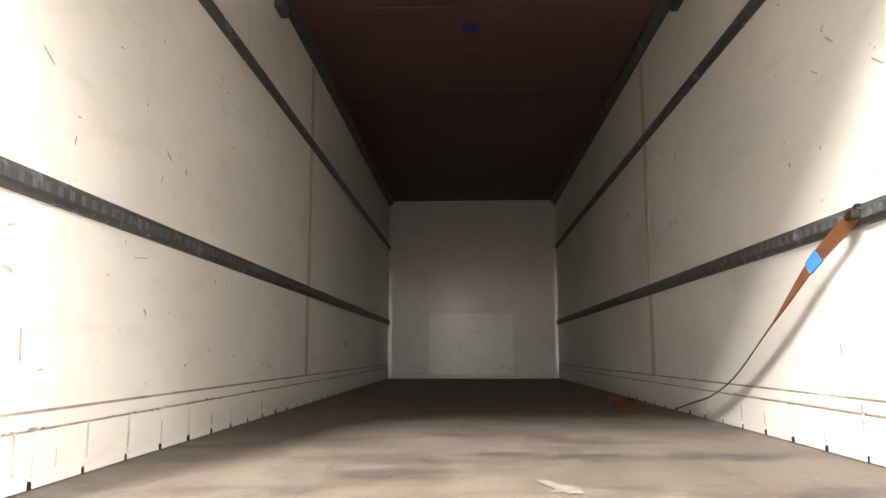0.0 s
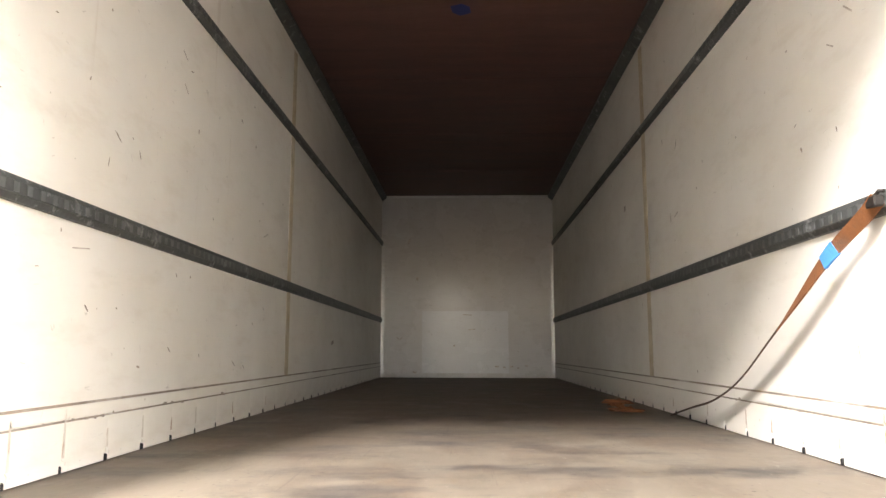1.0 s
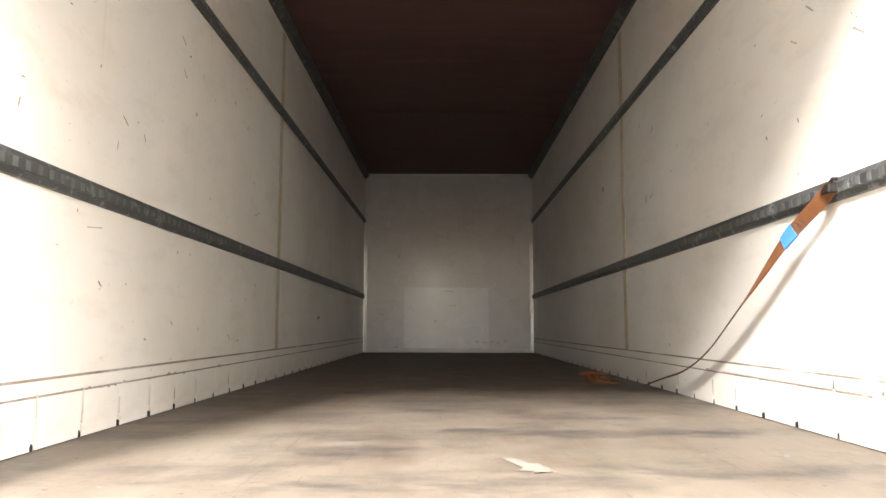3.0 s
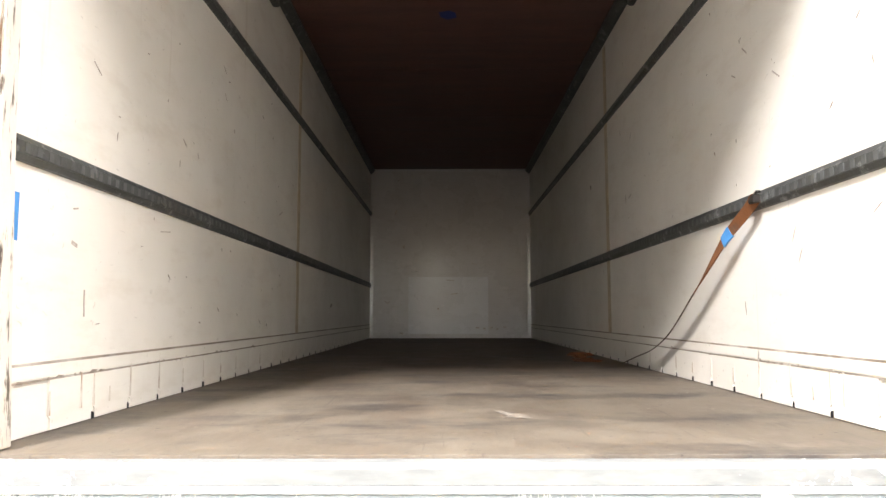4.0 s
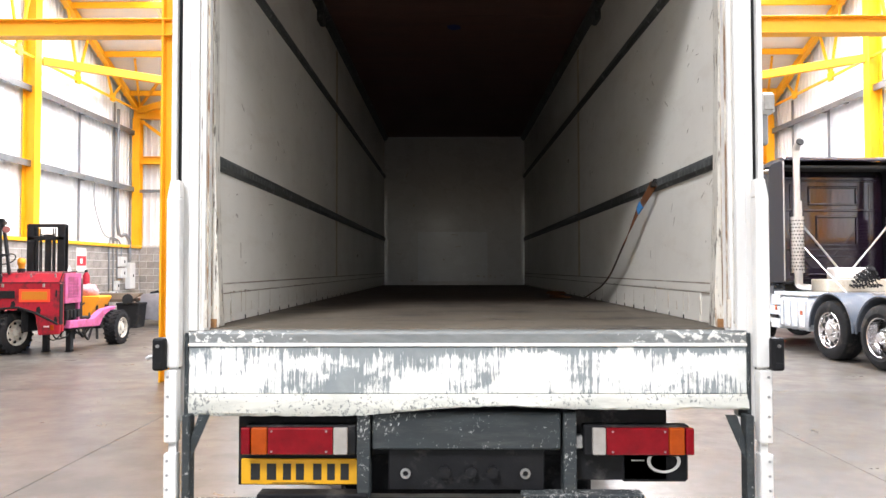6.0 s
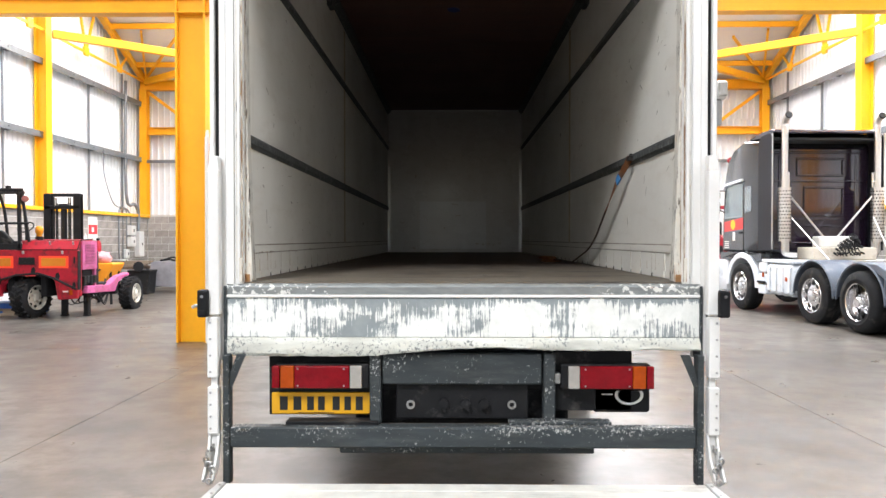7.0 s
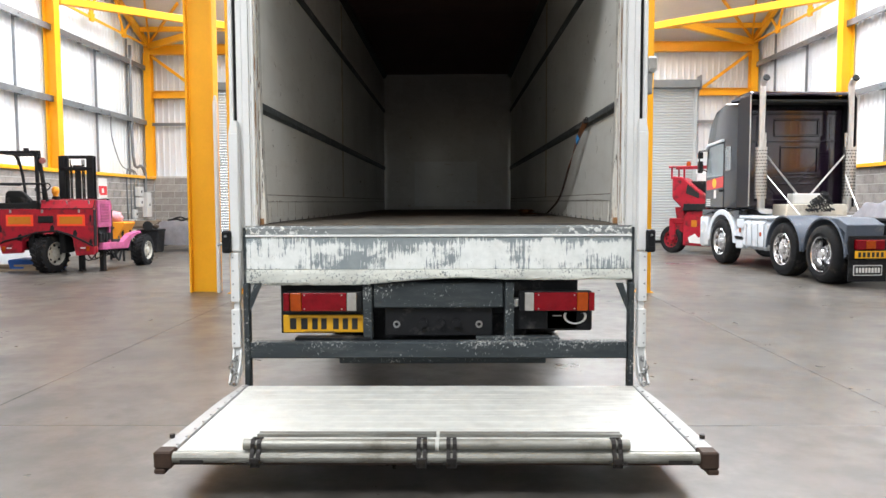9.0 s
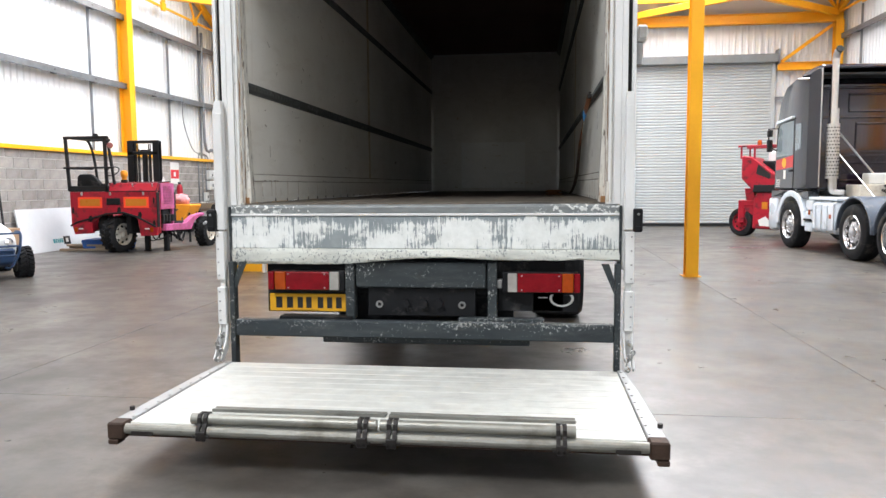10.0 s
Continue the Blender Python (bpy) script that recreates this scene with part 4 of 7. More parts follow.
# rear posts: folded white section, bare rusty foot, inner lip
for sx in (-1, 1):
    p = B()
    outline = [(1.265, 0.0), (1.225, 0.0), (1.222, 0.012), (1.210, 0.012), (1.207, 0.0), (1.192, 0.0), (1.189, 0.014), (1.178, 0.014), (1.178, 0.06), (1.1745, 0.06), (1.1745, 0.115), (1.265, 0.115)]
    prism(p, outline, BED - 0.01, 3.26, "z", m=Matrix.Diagonal((sx, 1, 1, 1)))
    post = T("rear_post", p, M_FRAME, "white painted rear door post, scuffed")
    lip_line = [(1.136, BED + 0.004), (1.150, 1.60), (1.163, 2.0), (1.171, 2.6), (1.172, 3.26), (1.186, 3.26), (1.186, BED + 0.004)]
    part("post_lip", prism(B(), lip_line, 0.050, 0.118, "y", 0.002, Matrix.Diagonal((sx, 1, 1, 1))), M_EDGEWEAR, post)
    part("rust_patch", box(B(), sx * 1.142, sx * 1.180, 0.0455, 0.0496, BED + 0.001, BED + 0.10, 0.001), M_RUSTY, post, "rusted post foot")
    part("rust_patch", box(B(), sx * 1.1795, sx * 1.196, -0.0030, -0.0004, BED + 0.002, BED + 0.13, 0.001), M_RUSTY, post)
    part("rust_patch", box(B(), sx * 1.150, sx * 1.190, 0.0425, 0.0452, BED - 0.006, BED + 0.04, 0.001), M_RUST, post, "orange rust at the post foot")
    part("rust_seam", box(B(), sx * 1.1795, sx * 1.1880, 0.0108, 0.0138, BED + 0.002, 3.2), M_SEAMRUST, post, "brown rusty seam of the post")
    part("rust_seam", box(B(), sx * 1.1740, sx * 1.1785, 0.0462, 0.0492, BED + 0.10, 3.2), M_SEAMRUST, post)
    if sx < 0:
        part("tape_patch", box(B(), -1.1898, -1.1885, 0.13, 0.185, 1.80, 1.93), M_BLUEBAND, post, "strip of blue tape")
    part("worn_edge", box(B(), sx * 1.2065, sx * 1.2105, -0.0028, -0.0002, BED + 0.02, 3.2), M_EDGEWEAR, post, "scraped edge of the post")

# sill: steel top plate, worn white face, dented lip
T("sill_plate", prism(B(), [(-0.004, 1.205), (-0.004, 1.246), (0.006, 1.258), (0.030, 1.262), (0.030, 1.205)], -OUTX, OUTX, "x", 0.002), M_SILLTOP, "scraped grey steel edge of the load floor")
T("sill_bead", box(B(), -OUTX, OUTX, -0.012, 0.05, 1.188, 1.204, 0.004), M_FRAME, "white bead under the sill edge")
T("sill_face", box(B(), -OUTX, OUTX, -0.002, 0.06, 0.975, 1.187, 0.004), M_SILL, "white sill face scraped to grey metal")
for sx in (-1, 1):
    T("sill_end", box(B(), sx * (OUTX - 0.004), sx * (OUTX + 0.012), -0.014, 0.1, 0.86, 1.25, 0.003), M_CHASSIS)
lip = B()
cols = []
LIPROWS = ((-0.004, 0.974, 0.0), (-0.008, 0.968, 0.1), (-0.012, 0.950, 0.3), (-0.014, 0.930, 0.5), (-0.013, 0.908, 0.8), (-0.006, 0.897, 1.0), (0.03, 0.890, 1.0), (0.05, 0.974, 0.0))
random.seed(4)
for i in range(121):
    x = -OUTX + 2 * OUTX * i / 120
    u = x / OUTX
    rise, fall = min(1, max(0, (u + 0.5) / 0.6)), min(1, max(0, (u - 0.12) / 0.35))
    dent = -0.024 + 0.048 * rise * rise * (3 - 2 * rise) - 0.014 * fall * fall * (3 - 2 * fall) + 0.006 * math.exp(-((u - 0.82) / 0.08) ** 2)
    cols.append([lip.verts.new((x, y - w * (dent * 0.4 + 0.008 * noise.noise(Vector((x * 9, z * 30, 2))) + 0.006 * noise.noise(Vector((x * 26, z * 60, 5)))), z + w * (dent + 0.004 * noise.noise(Vector((x * 12, 0, 7))) + 0.003 * noise.noise(Vector((x * 40, 0, 3)))))) for y, z, w in LIPROWS])
for a, b in zip(cols, cols[1:]):
    for k in range(8):
        lip.faces.new((a[k], a[(k + 1) % 8], b[(k + 1) % 8], b[k]))
lip.faces.new(cols[0]), lip.faces.new(cols[-1][::-1])
bmesh.ops.recalc_face_normals(lip, faces=list(lip.faces))
T("sill_lip", lip, M_CRACKED, "dented white lower lip of the sill", smooth=30)

# chassis under the body
T("cross_beam", box(B(), -0.43, 0.43, 0.03, 0.13, 0.715, 0.885, 0.008), M_CHASSIS, "dark grey chipped cross beam")
T("tow_plate", box(B(), -0.36, 0.36, 0.07, 0.10, 0.52, 0.714, 0.006), M_BLACK, "black tow plate")
for x in (-0.28, 0.27):
    t = B()
    lathe(t, [(0.024, 0), (0.024, 0.012), (0.013, 0.012), (0.013, -0.01)], pose(x, 0.068, 0.60, 90), 16)
    T("eye_bolt", t, M_STEEL)
for x in (-0.10, 0.02, 0.12):
    T("plug_socket", rod(B(), (x, 0.07, 0.61), (x, 0.035, 0.61), 0.026, 14), M_BLACK)
for sx in (-1, 1):
    T("chassis_rail", box(B(), sx * 0.38, sx * 0.47, 0.13, 8.9, 0.70, 0.98, 0.006), M_CHASSIS)
    T("hanger", box(B(), sx * 0.44, sx * 0.50, 0.02, 0.12, 0.50, 0.888, 0.006), M_CHASSIS)
    T("bed_bearer", box(B(), sx * 0.36, sx * 0.5, 0.14, 8.9, 0.981, 1.149), M_CHASSIS)
T("lamp_board", box(B(), -1.062, -0.44, 0.10, 0.125, 0.535, 0.885, 0.004), M_BLACK, "black lamp board")
T("lamp_board", box(B(), 0.50, 0.93, 0.10, 0.125, 0.56, 0.885, 0.004), M_BLACK, "black lamp board")
# two dark fillers, added so the gaps under the body read as shade
T("back_plate", box(B(), -1.06, 0.94, 0.15, 0.17, 0.66, 1.14, 0.004), M_BLACK, "black sheet added to darken the gap behind the lamps")
T("cable_tray", box(B(), -0.60, 0.60, 0.20, 0.34, 0.46, 0.72, 0.02), M_BLACK, "dark filler block added for the shade under the chassis")
T("lower_beam", box(B(), -0.66, 0.71, 0.02, 0.12, 0.345, 0.392, 0.006), M_CHASSIS)
T("step_plate", box(B(), -0.95, -0.45, 0.0, 0.09, 0.498, 0.522, 0.004), M_BLACK)
T("step_plate", box(B(), 0.25, 0.80, 0.0, 0.09, 0.498, 0.522, 0.004), M_CHASSIS)
pot = T("exhaust_box", box(B(), 0.72, 1.03, 0.10, 0.40, 0.55, 0.70, 0.012), M_BLACK, "black box with a pale ring mark")
ring = B()
lathe(ring, [(0.062, 0), (0.078, 0), (0.078, 0.002), (0.062, 0.002), (0.062, 0)], Matrix.Diagonal((1, 1, 0.7, 1)) @ pose(0.915, 0.099, 0.925, 90), 26)
for v in ring.verts:
    if v.co.z > 0.67:
        v.co.z = 0.67
part("ring_mark", ring, M_FRAME, pot)
part("mark_bar", box(B(), 0.765, 0.825, 0.0975, 0.0995, 0.648, 0.654), M_FRAME, pot)


def tail_lamp(x0, x1, flip):
    lamp = T("tail_lamp", box(B(), x0, x1, 0.035, 0.10, 0.69, 0.825, 0.006), M_BLACK, "combined red, amber and white tail lamp")
    w = x1 - x0
    for a, b, mt, nm in ((0.01, 0.17, M_REDLENS, "side_lens"), (0.0, 0.21, M_AMBERLENS, "amber_lens"), (0.21, 0.80, M_REDLENS, "red_lens"), (0.80, 0.93, M_WHITELENS, "white_lens")):
        if nm == "side_lens":
            a, b = -0.03, 0.055
        if nm == "amber_lens":
            a = 0.06
        xa, xb = (x0 + w * a, x0 + w * b) if not flip else (x1 - w * b, x1 - w * a)
        part(nm, box(B(), xa + 0.001, xb - 0.001, 0.008, 0.036, 0.697, 0.818, 0.006, seg=2), mt, lamp)
    for u in (0.25, 0.74):
        for z in (0.712, 0.803):
            xx = x0 + w * u if not flip else x1 - w * u
            part("screw", rod(B(), (xx, 0.0085, z), (xx, 0.005, z), 0.005, 8), M_STEEL, lamp)


tail_lamp(-1.012, -0.505, False)
tail_lamp(0.535, 1.015, True)
T("lamp_stub", box(B(), 0.485, 0.535, 0.05, 0.1, 0.715, 0.775, 0.006), M_STEEL)
plate = T("number_plate", box(B(), -1.045, -0.503, 0.085, 0.098, 0.541, 0.660, 0.004), M_PLATEYELLOW, "yellow rear number plate")
for x, w in ((-1.0, 0.058), (-0.925, 0.058), (-0.85, 0.05), (-0.79, 0.05), (-0.71, 0.052), (-0.645, 0.048), (-0.583, 0.052)):
    part("plate_bar", box(B(), x, x + w * 0.75, 0.0835, 0.0852, 0.563, 0.638), M_INK, plate)
part("plate_foot", box(B(), -0.9, -0.7, 0.0838, 0.0852, 0.5475, 0.5505), M_INK, plate)

# lift frame: dark posts with gussets, underrun bar, white runners and chains
for sx in (-1, 1):
    T("lift_post", box(B(), sx * 1.237, sx * 1.272, -0.055, 0.015, 0.195, 0.888, 0.005), M_CHASSIS, "dark steel lift post")
    T("gusset", prism(B(), [(1.152, 0.888), (1.200, 0.888), (1.236, 0.78), (1.236, 0.69)], -0.04, -0.028, "y", m=Matrix.Diagonal((sx, 1, 1, 1))), M_CHASSIS)
    r = B()
    box(r, sx * 1.285, sx * 1.345, -0.065, -0.008, 1.10, 1.86, 0.005)
    prism(r, [(1.285, 1.86), (1.345, 1.86), (1.33, 1.94), (1.29, 1.94)], -0.06, -0.01, "y", 0.002, Matrix.Diagonal((sx, 1, 1, 1)))
    T("runner", r, M_FRAME, "white lift runner")
    T("column_cover", box(B(), sx * 1.328, sx * 1.352, 0.0, 0.16, 0.85, 3.80, 0.005), M_FRAME, "white lift column")
    T("column_inner", box(B(), sx * 1.2655, sx * 1.303, 0.0, 0.16, 0.85, 3.80, 0.004), M_FRAME)
    T("column_slot", box(B(), sx * 1.3032, sx * 1.3278, 0.03, 0.15, 0.85, 3.80), M_DARK, "black slot of the lift column")
    for z0, z1 in ((0.77, 1.09), (0.47, 0.72)):
        pl = T("runner_plate", box(B(), sx * 1.292, sx * 1.347, -0.07, -0.012, z0, z1, 0.004), M_FRAME, "riveted white runner plate")
        for k in range(4):
            part("rivet", rod(B(), (sx * 1.33, -0.07, z0 + 0.03 + k * (z1 - z0 - 0.06) / 3), (sx * 1.33, -0.074, z0 + 0.03 + k * (z1 - z0 - 0.06) / 3), 0.006, 8), M_STEEL, pl)
    T("runner_core", box(B(), sx * 1.30, sx * 1.335, -0.045, -0.012, 0.30, 1.1, 0.003), M_FRAME)
    buf = T("buffer", box(B(), sx * 1.336, sx * 1.392, -0.10, -0.03, 1.09, 1.235, 0.012, seg=2), M_BLACK, "black rubber buffer")
    part("buffer_stud", rod(B(), (sx * 1.364, -0.1, 1.2), (sx * 1.364, -0.106, 1.2), 0.008, 8), M_STEEL, buf)
    part("buffer_stud", box(B(), sx * 1.345, sx * 1.383, -0.106, -0.1, 1.10, 1.128, 0.003), M_BLACK, buf)
    for o in (1.288, 1.335):
        T("clevis", prism(B(), [(-0.05, 0.47), (-0.02, 0.47), (-0.05, 0.30), (-0.15, 0.24), (-0.17, 0.26), (-0.09, 0.36)], sx * o, sx * (o + 0.012), "x", 0.002), M_FRAME, "white steel clevis plate")
    ch = B()
    for k in range(10):
        a = k / 9
        c = Vector((sx * (1.322 + 0.022 * math.sin(5.4 * a)), -0.06 - 0.11 * a + 0.012 * math.cos(9 * a), 0.395 - 0.125 * a + 0.012 * math.sin(11 * a)))
        ring_pts = [c + Vector((0.012 * math.cos(w) * (1 if k % 2 else 0.2), 0.012 * math.cos(w) * (0.2 if k % 2 else 1), 0.015 * math.sin(w))) for w in [2 * math.pi * q / 10 for q in range(11)]]
        pipe(ch, ring_pts, 0.006, 5)
    T("chain", ch, M_STEEL, "slack steel safety chain")
T("underrun_bar", box(B(), -1.236, 1.236, -0.05, 0.03, 0.393, 0.503, 0.008), M_UNDERRUN, "dark grey underrun bar with chipped paint")
T("side_lever", pipe(B(), [(-1.385, -0.06, 1.15), (-1.41, -0.07, 1.15), (-1.425, -0.07, 1.14)], 0.009, 8), M_STEEL)

# tail lift platform: boards, riveted edge strips, corner blocks, roll-off tubes
plat = T("platform", box(B(), -1.235, 1.235, -1.345, -0.155, 0.182, 0.226, 0.004), M_ALUPLAT, "white aluminium tail lift platform, lowered and level")
plat.location.x = 0.010
edges = [-0.155, -0.264, -0.373, -0.482, -0.591, -0.70, -0.809, -0.918, -1.027, -1.136, -1.245, -1.362]
for a, b in zip(edges, edges[1:]):
    part("platform_board", box(B(), -1.232, 1.232, b + 0.0015, a - 0.0015, 0.2265, 0.240, 0.003), M_ALUPLAT, plat)
for sx in (-1, 1):
    st = B()
    prism(st, [(1.2345, -0.15), (1.272, -0.15), (1.300, -0.55), (1.322, -1.33), (1.2395, -1.33)], 0.18, 0.246, "z", 0.004, Matrix.Diagonal((sx, 1, 1, 1)))
    e = part("edge_plate", st, M_EDGEALU, plat, "riveted grey edge plate")
    for k in range(10):
        y = -0.2 - k * 0.122
        part("edge_rivet", rod(B(), (sx * 1.252, y, 0.246), (sx * 1.252, y, 0.25), 0.008, 8), M_STEEL, plat)
    part("corner_block", box(B(), sx * 1.238, sx * 1.326, -1.412, -1.326, 0.166, 0.248, 0.008), M_CORNER, plat, "brown rusty corner block")
    part("corner_knob", rod(B(), (sx * 1.315, -1.20, 0.246), (sx * 1.315, -1.20, 0.266), 0.013, 10), M_CLAMP, plat, "black knob on the edge plate")
    part("corner_foot", box(B(), sx * 1.272, sx * 1.326, -1.409, -1.34, 0.138, 0.165, 0.006), M_CORNER, plat)
part("nose_tube", rod(B(), (-1.238, -1.385, 0.2145), (1.238, -1.385, 0.2145), 0.026, 14), M_TUBE, plat, "silver nose tube")
for sx in (-1, 1):
    part("end_sleeve", box(B(), sx * 1.09, sx * 1.20, -1.4135, -1.4090, 0.192, 0.211, 0.001), M_CLAMP, plat, "black plate at the tube end")
part("nose_strip", box(B(), -1.24, 1.24, -1.392, -1.35, 0.180, 0.191, 0.002), M_CORNER, plat)
for a, b in ((-0.908, 0.0), (0.018, 0.918)):
    part("roll_stop", rod(B(), (a, -1.362, 0.268), (b, -1.362, 0.268), 0.0265, 18), M_TUBE, plat, "silver roll-stop tube")
    part("stop_flap", prism(B(), [(-1.172, 0.2405), (-1.112, 0.2405), (-1.112, 0.250), (-1.120, 0.254), (-1.130, 0.249), (-1.150, 0.249), (-1.158, 0.255), (-1.172, 0.255)], a + 0.01 if a < 0 else a, b if a < 0 else b + 0.01, "x"), M_FLAP, plat)
for x in (-0.845, -0.062, 0.078, 0.853):
    br = B()
    clamp = [(-1.328, 0.242), (-1.328, 0.280), (-1.339, 0.298), (-1.379, 0.299), (-1.395, 0.283), (-1.396, 0.256), (-1.402, 0.247), (-1.411, 0.241), (-1.419, 0.223), (-1.417, 0.189), (-1.409, 0.189), (-1.410, 0.219), (-1.402, 0.233),
             (-1.394, 0.239), (-1.388, 0.252), (-1.388, 0.280), (-1.376, 0.292), (-1.342, 0.291), (-1.335, 0.278), (-1.335, 0.242)]
    for o in (-0.024, 0.005):
        prism(br, clamp, x + o, x + o + 0.019, "x")
    box(br, x - 0.019, x + 0.019, -1.366, -1.352, 0.2995, 0.303, 0.002)
    box(br, x - 0.024, x + 0.024, -1.424, -1.4115, 0.176, 0.222, 0.003)
    box(br, x - 0.042, x + 0.042, -1.417, -1.4105, 0.190, 0.203, 0.002)
    rod(br, (x - 0.012, -1.41, 0.190), (x - 0.012, -1.424, 0.190), 0.007, 8), rod(br, (x + 0.012, -1.41, 0.190), (x + 0.012, -1.424, 0.190), 0.007, 8)
    part("stop_bracket", br, M_CLAMP, plat, "dark steel clamp of the roll stop")


def road_wheel(x, y, r, w, sx):
    wl = T("wheel", lathe(B(), [(r * 0.58, -w / 2), (r * 0.9, -w / 2), (r * 0.98, -w * 0.42), (r, -w * 0.3), (r, w * 0.3), (r * 0.98, w * 0.42), (r * 0.9, w / 2), (r * 0.58, w / 2)], pose(x, y, r, 0, 90 * sx, 0), 36), M_RUBBER, smooth=40)
    part("rim", lathe(B(), [(r * 0.6, w * 0.44), (r * 0.55, w * 0.3), (r * 0.3, w * 0.1), (r * 0.2, w * 0.25), (0.001, w * 0.25)], pose(x, y, r, 0, 90 * sx, 0), 28), M_STEEL, wl, smooth=40)


for sx in (-1, 1):
    road_wheel(sx * 0.98, 3.1, 0.47, 0.5, sx)
    road_wheel(sx * 1.05, 8.3, 0.47, 0.3, sx)
T("axle", rod(B(), (-0.9, 3.1, 0.47), (0.9, 3.1, 0.47), 0.09, 14), M_CHASSIS)
T("axle", rod(B(), (-0.9, 8.3, 0.47), (0.9, 8.3, 0.47), 0.07, 14), M_CHASSIS)
for y in (2.6, 3.6, 8.3):
    for sx in (-1, 1):
        T("spring_hanger", box(B(), sx * 0.39, sx * 0.46, y - 0.08, y + 0.08, 0.45, 0.71, 0.01), M_CHASSIS)

# webbing strap hooked over the rail
strap = thing("ratchet_strap", pose(1.19, 1.2, 2.05), "orange webbing strap with a blue band, hooked on the load rail", "strap")


def ribbon(bm, pts, width, thick=0.0025):
    """A flat band through points; width: for each point, the vector across it."""
    rows = []
    for (p, w) in zip(pts, width):
        p, w = Vector(p), Vector(w) * 0.5
        rows.append((p, w))
    ring = []
    for i, (p, w) in enumerate(rows):
        d = (rows[min(i + 1, len(rows) - 1)][0] - rows[max(i - 1, 0)][0]).normalized()
        n = d.cross(w).normalized() * thick
        ring.append([bm.verts.new(q) for q in (p - w - n, p + w - n, p + w + n, p - w + n)])
    for a, b in zip(ring, ring[1:]):
        for k in range(4):
            bm.faces.new((a[k], a[(k + 1) % 4], b[(k + 1) % 4], b[k]))
    bm.faces.new(ring[0][::-1]), bm.faces.new(ring[-1])
    bmesh.ops.recalc_face_normals(bm, faces=list(bm.faces))
    return bm


path = curve_pts([(-0.035, -0.16, 0.0), (-0.04, -0.10, -0.035), (-0.05, 0.02, -0.09), (-0.06, 0.12, -0.145), (-0.065, 0.32, -0.26), (-0.065, 0.55, -0.38), (-0.06, 0.89, -0.54), (-0.06, 1.21, -0.64), (-0.06, 1.55, -0.70), (-0.07, 1.85, -0.757)], 6)
wid = []
for i in range(len(path)):
    a = i / (len(path) - 1)
    tan = (path[min(i + 1, len(path) - 1)] - path[max(i - 1, 0)]).normalized()
    flat = tan.cross(Vector((0.35, 0.94, 0))).normalized()
    turn = 0.25 + 1.3 * min(1, max(0, a - 0.2) * 3.2)
    wid.append((flat * math.cos(turn) + tan.cross(flat) * math.sin(turn)) * (0.046 - 0.012 * a))
part("webbing", ribbon(B(), path[:29], wid[:29]), M_STRAP, strap, "orange webbing")
part("webbing_tail", ribbon(B(), path[28:], wid[28:]), M_STRAPSHADE, strap, "brown webbing coloured dark for its shaded side")
k0, k1 = 14, 18
part("band", ribbon(B(), path[k0:k1 + 1], [Vector(w) * 1.12 for w in wid[k0:k1 + 1]], 0.005), M_BLUEBAND, strap, "blue band")
hook = B()
pipe(hook, [(-0.026, -0.18, 0.02), (-0.036, -0.17, 0.022), (-0.038, -0.155, 0.012), (-0.036, -0.14, 0.0)], 0.006, 6)
box(hook, -0.05, -0.02, -0.17, -0.12, -0.02, 0.012, 0.004)
part("hook", hook, M_CLAMP, strap)
heap = B()
random.seed(9)
for k in range(4):
    c = [(-0.22 + random.uniform(-0.09, 0.09), 2.3 + 0.1 * k + random.uniform(-0.1, 0.1), -0.776 + 0.012 * k) for _ in range(6)]
    pp = curve_pts(c, 5)
    ribbon(heap, pp, [(0.03 * math.cos(i * 0.4 + k), 0.03 * math.sin(i * 0.4 + k), 0.02) for i in range(len(pp))])
part("loose_end", heap, M_STRAP, strap, "loose webbing heaped on the floor")
# a small thin pale mark on the load floor
floor_mark = B()
bmesh.ops.create_grid(floor_mark, x_segments=6, y_segments=10, size=0.5)
for v in floor_mark.verts:
    taper = 0.45 + 0.75 * (0.5 - v.co.y)
    v.co = Vector((v.co.x * 0.06 * taper * (1 + 0.9 * noise.noise(Vector((v.co.x * 3, v.co.y * 7, 4)))), v.co.y * 0.20 * (1 + 0.5 * noise.noise(Vector((v.co.x * 6, 0, 9)))), 0.0015 + 0.003 * abs(noise.noise(v.co * 7))))
solid = bmesh.ops.extrude_face_region(floor_mark, geom=list(floor_mark.faces))
for g in solid["geom"]:
    if isinstance(g, bmesh.types.BMVert):
        g.co.z += 0.001
ob = tagged(part("paper_scrap", floor_mark, mat("pale_mark_colour", (0.205, 0.18, 0.15), 0.85, var=0.3, scale=20, dirt=(0.2, 0.17, 0.135), dirt_at=(0.5, 0.6), dirt_scale=14)), "small irregular pale mark on the plywood floor", "litter")
ob.matrix_world = pose(0.17, 0.72, BED, 0, 0, 20)


# ---- vehicles in the shed ----
M_RED = mat("red_machine_paint", (0.34, 0.008, 0.022), 0.38, spec=0.3, var=0.2, scale=3, dirt=(0.05, 0.016, 0.017), dirt_at=(0.50, 0.66), dirt_scale=5.5)
M_PINK = mat("sun_faded_pink_paint", (0.47, 0.10, 0.25), 0.6, var=0.2, scale=5, dirt=(0.25, 0.07, 0.10), dirt_at=(0.46, 0.68), dirt_scale=6)
M_REFL = mat("amber_reflector", (0.50, 0.17, 0.012), 0.3, var=0.08, fine=90)
M_REFLEDGE = mat("red_reflector_edge", (0.88, 0.07, 0.025), 0.35, var=0.06)
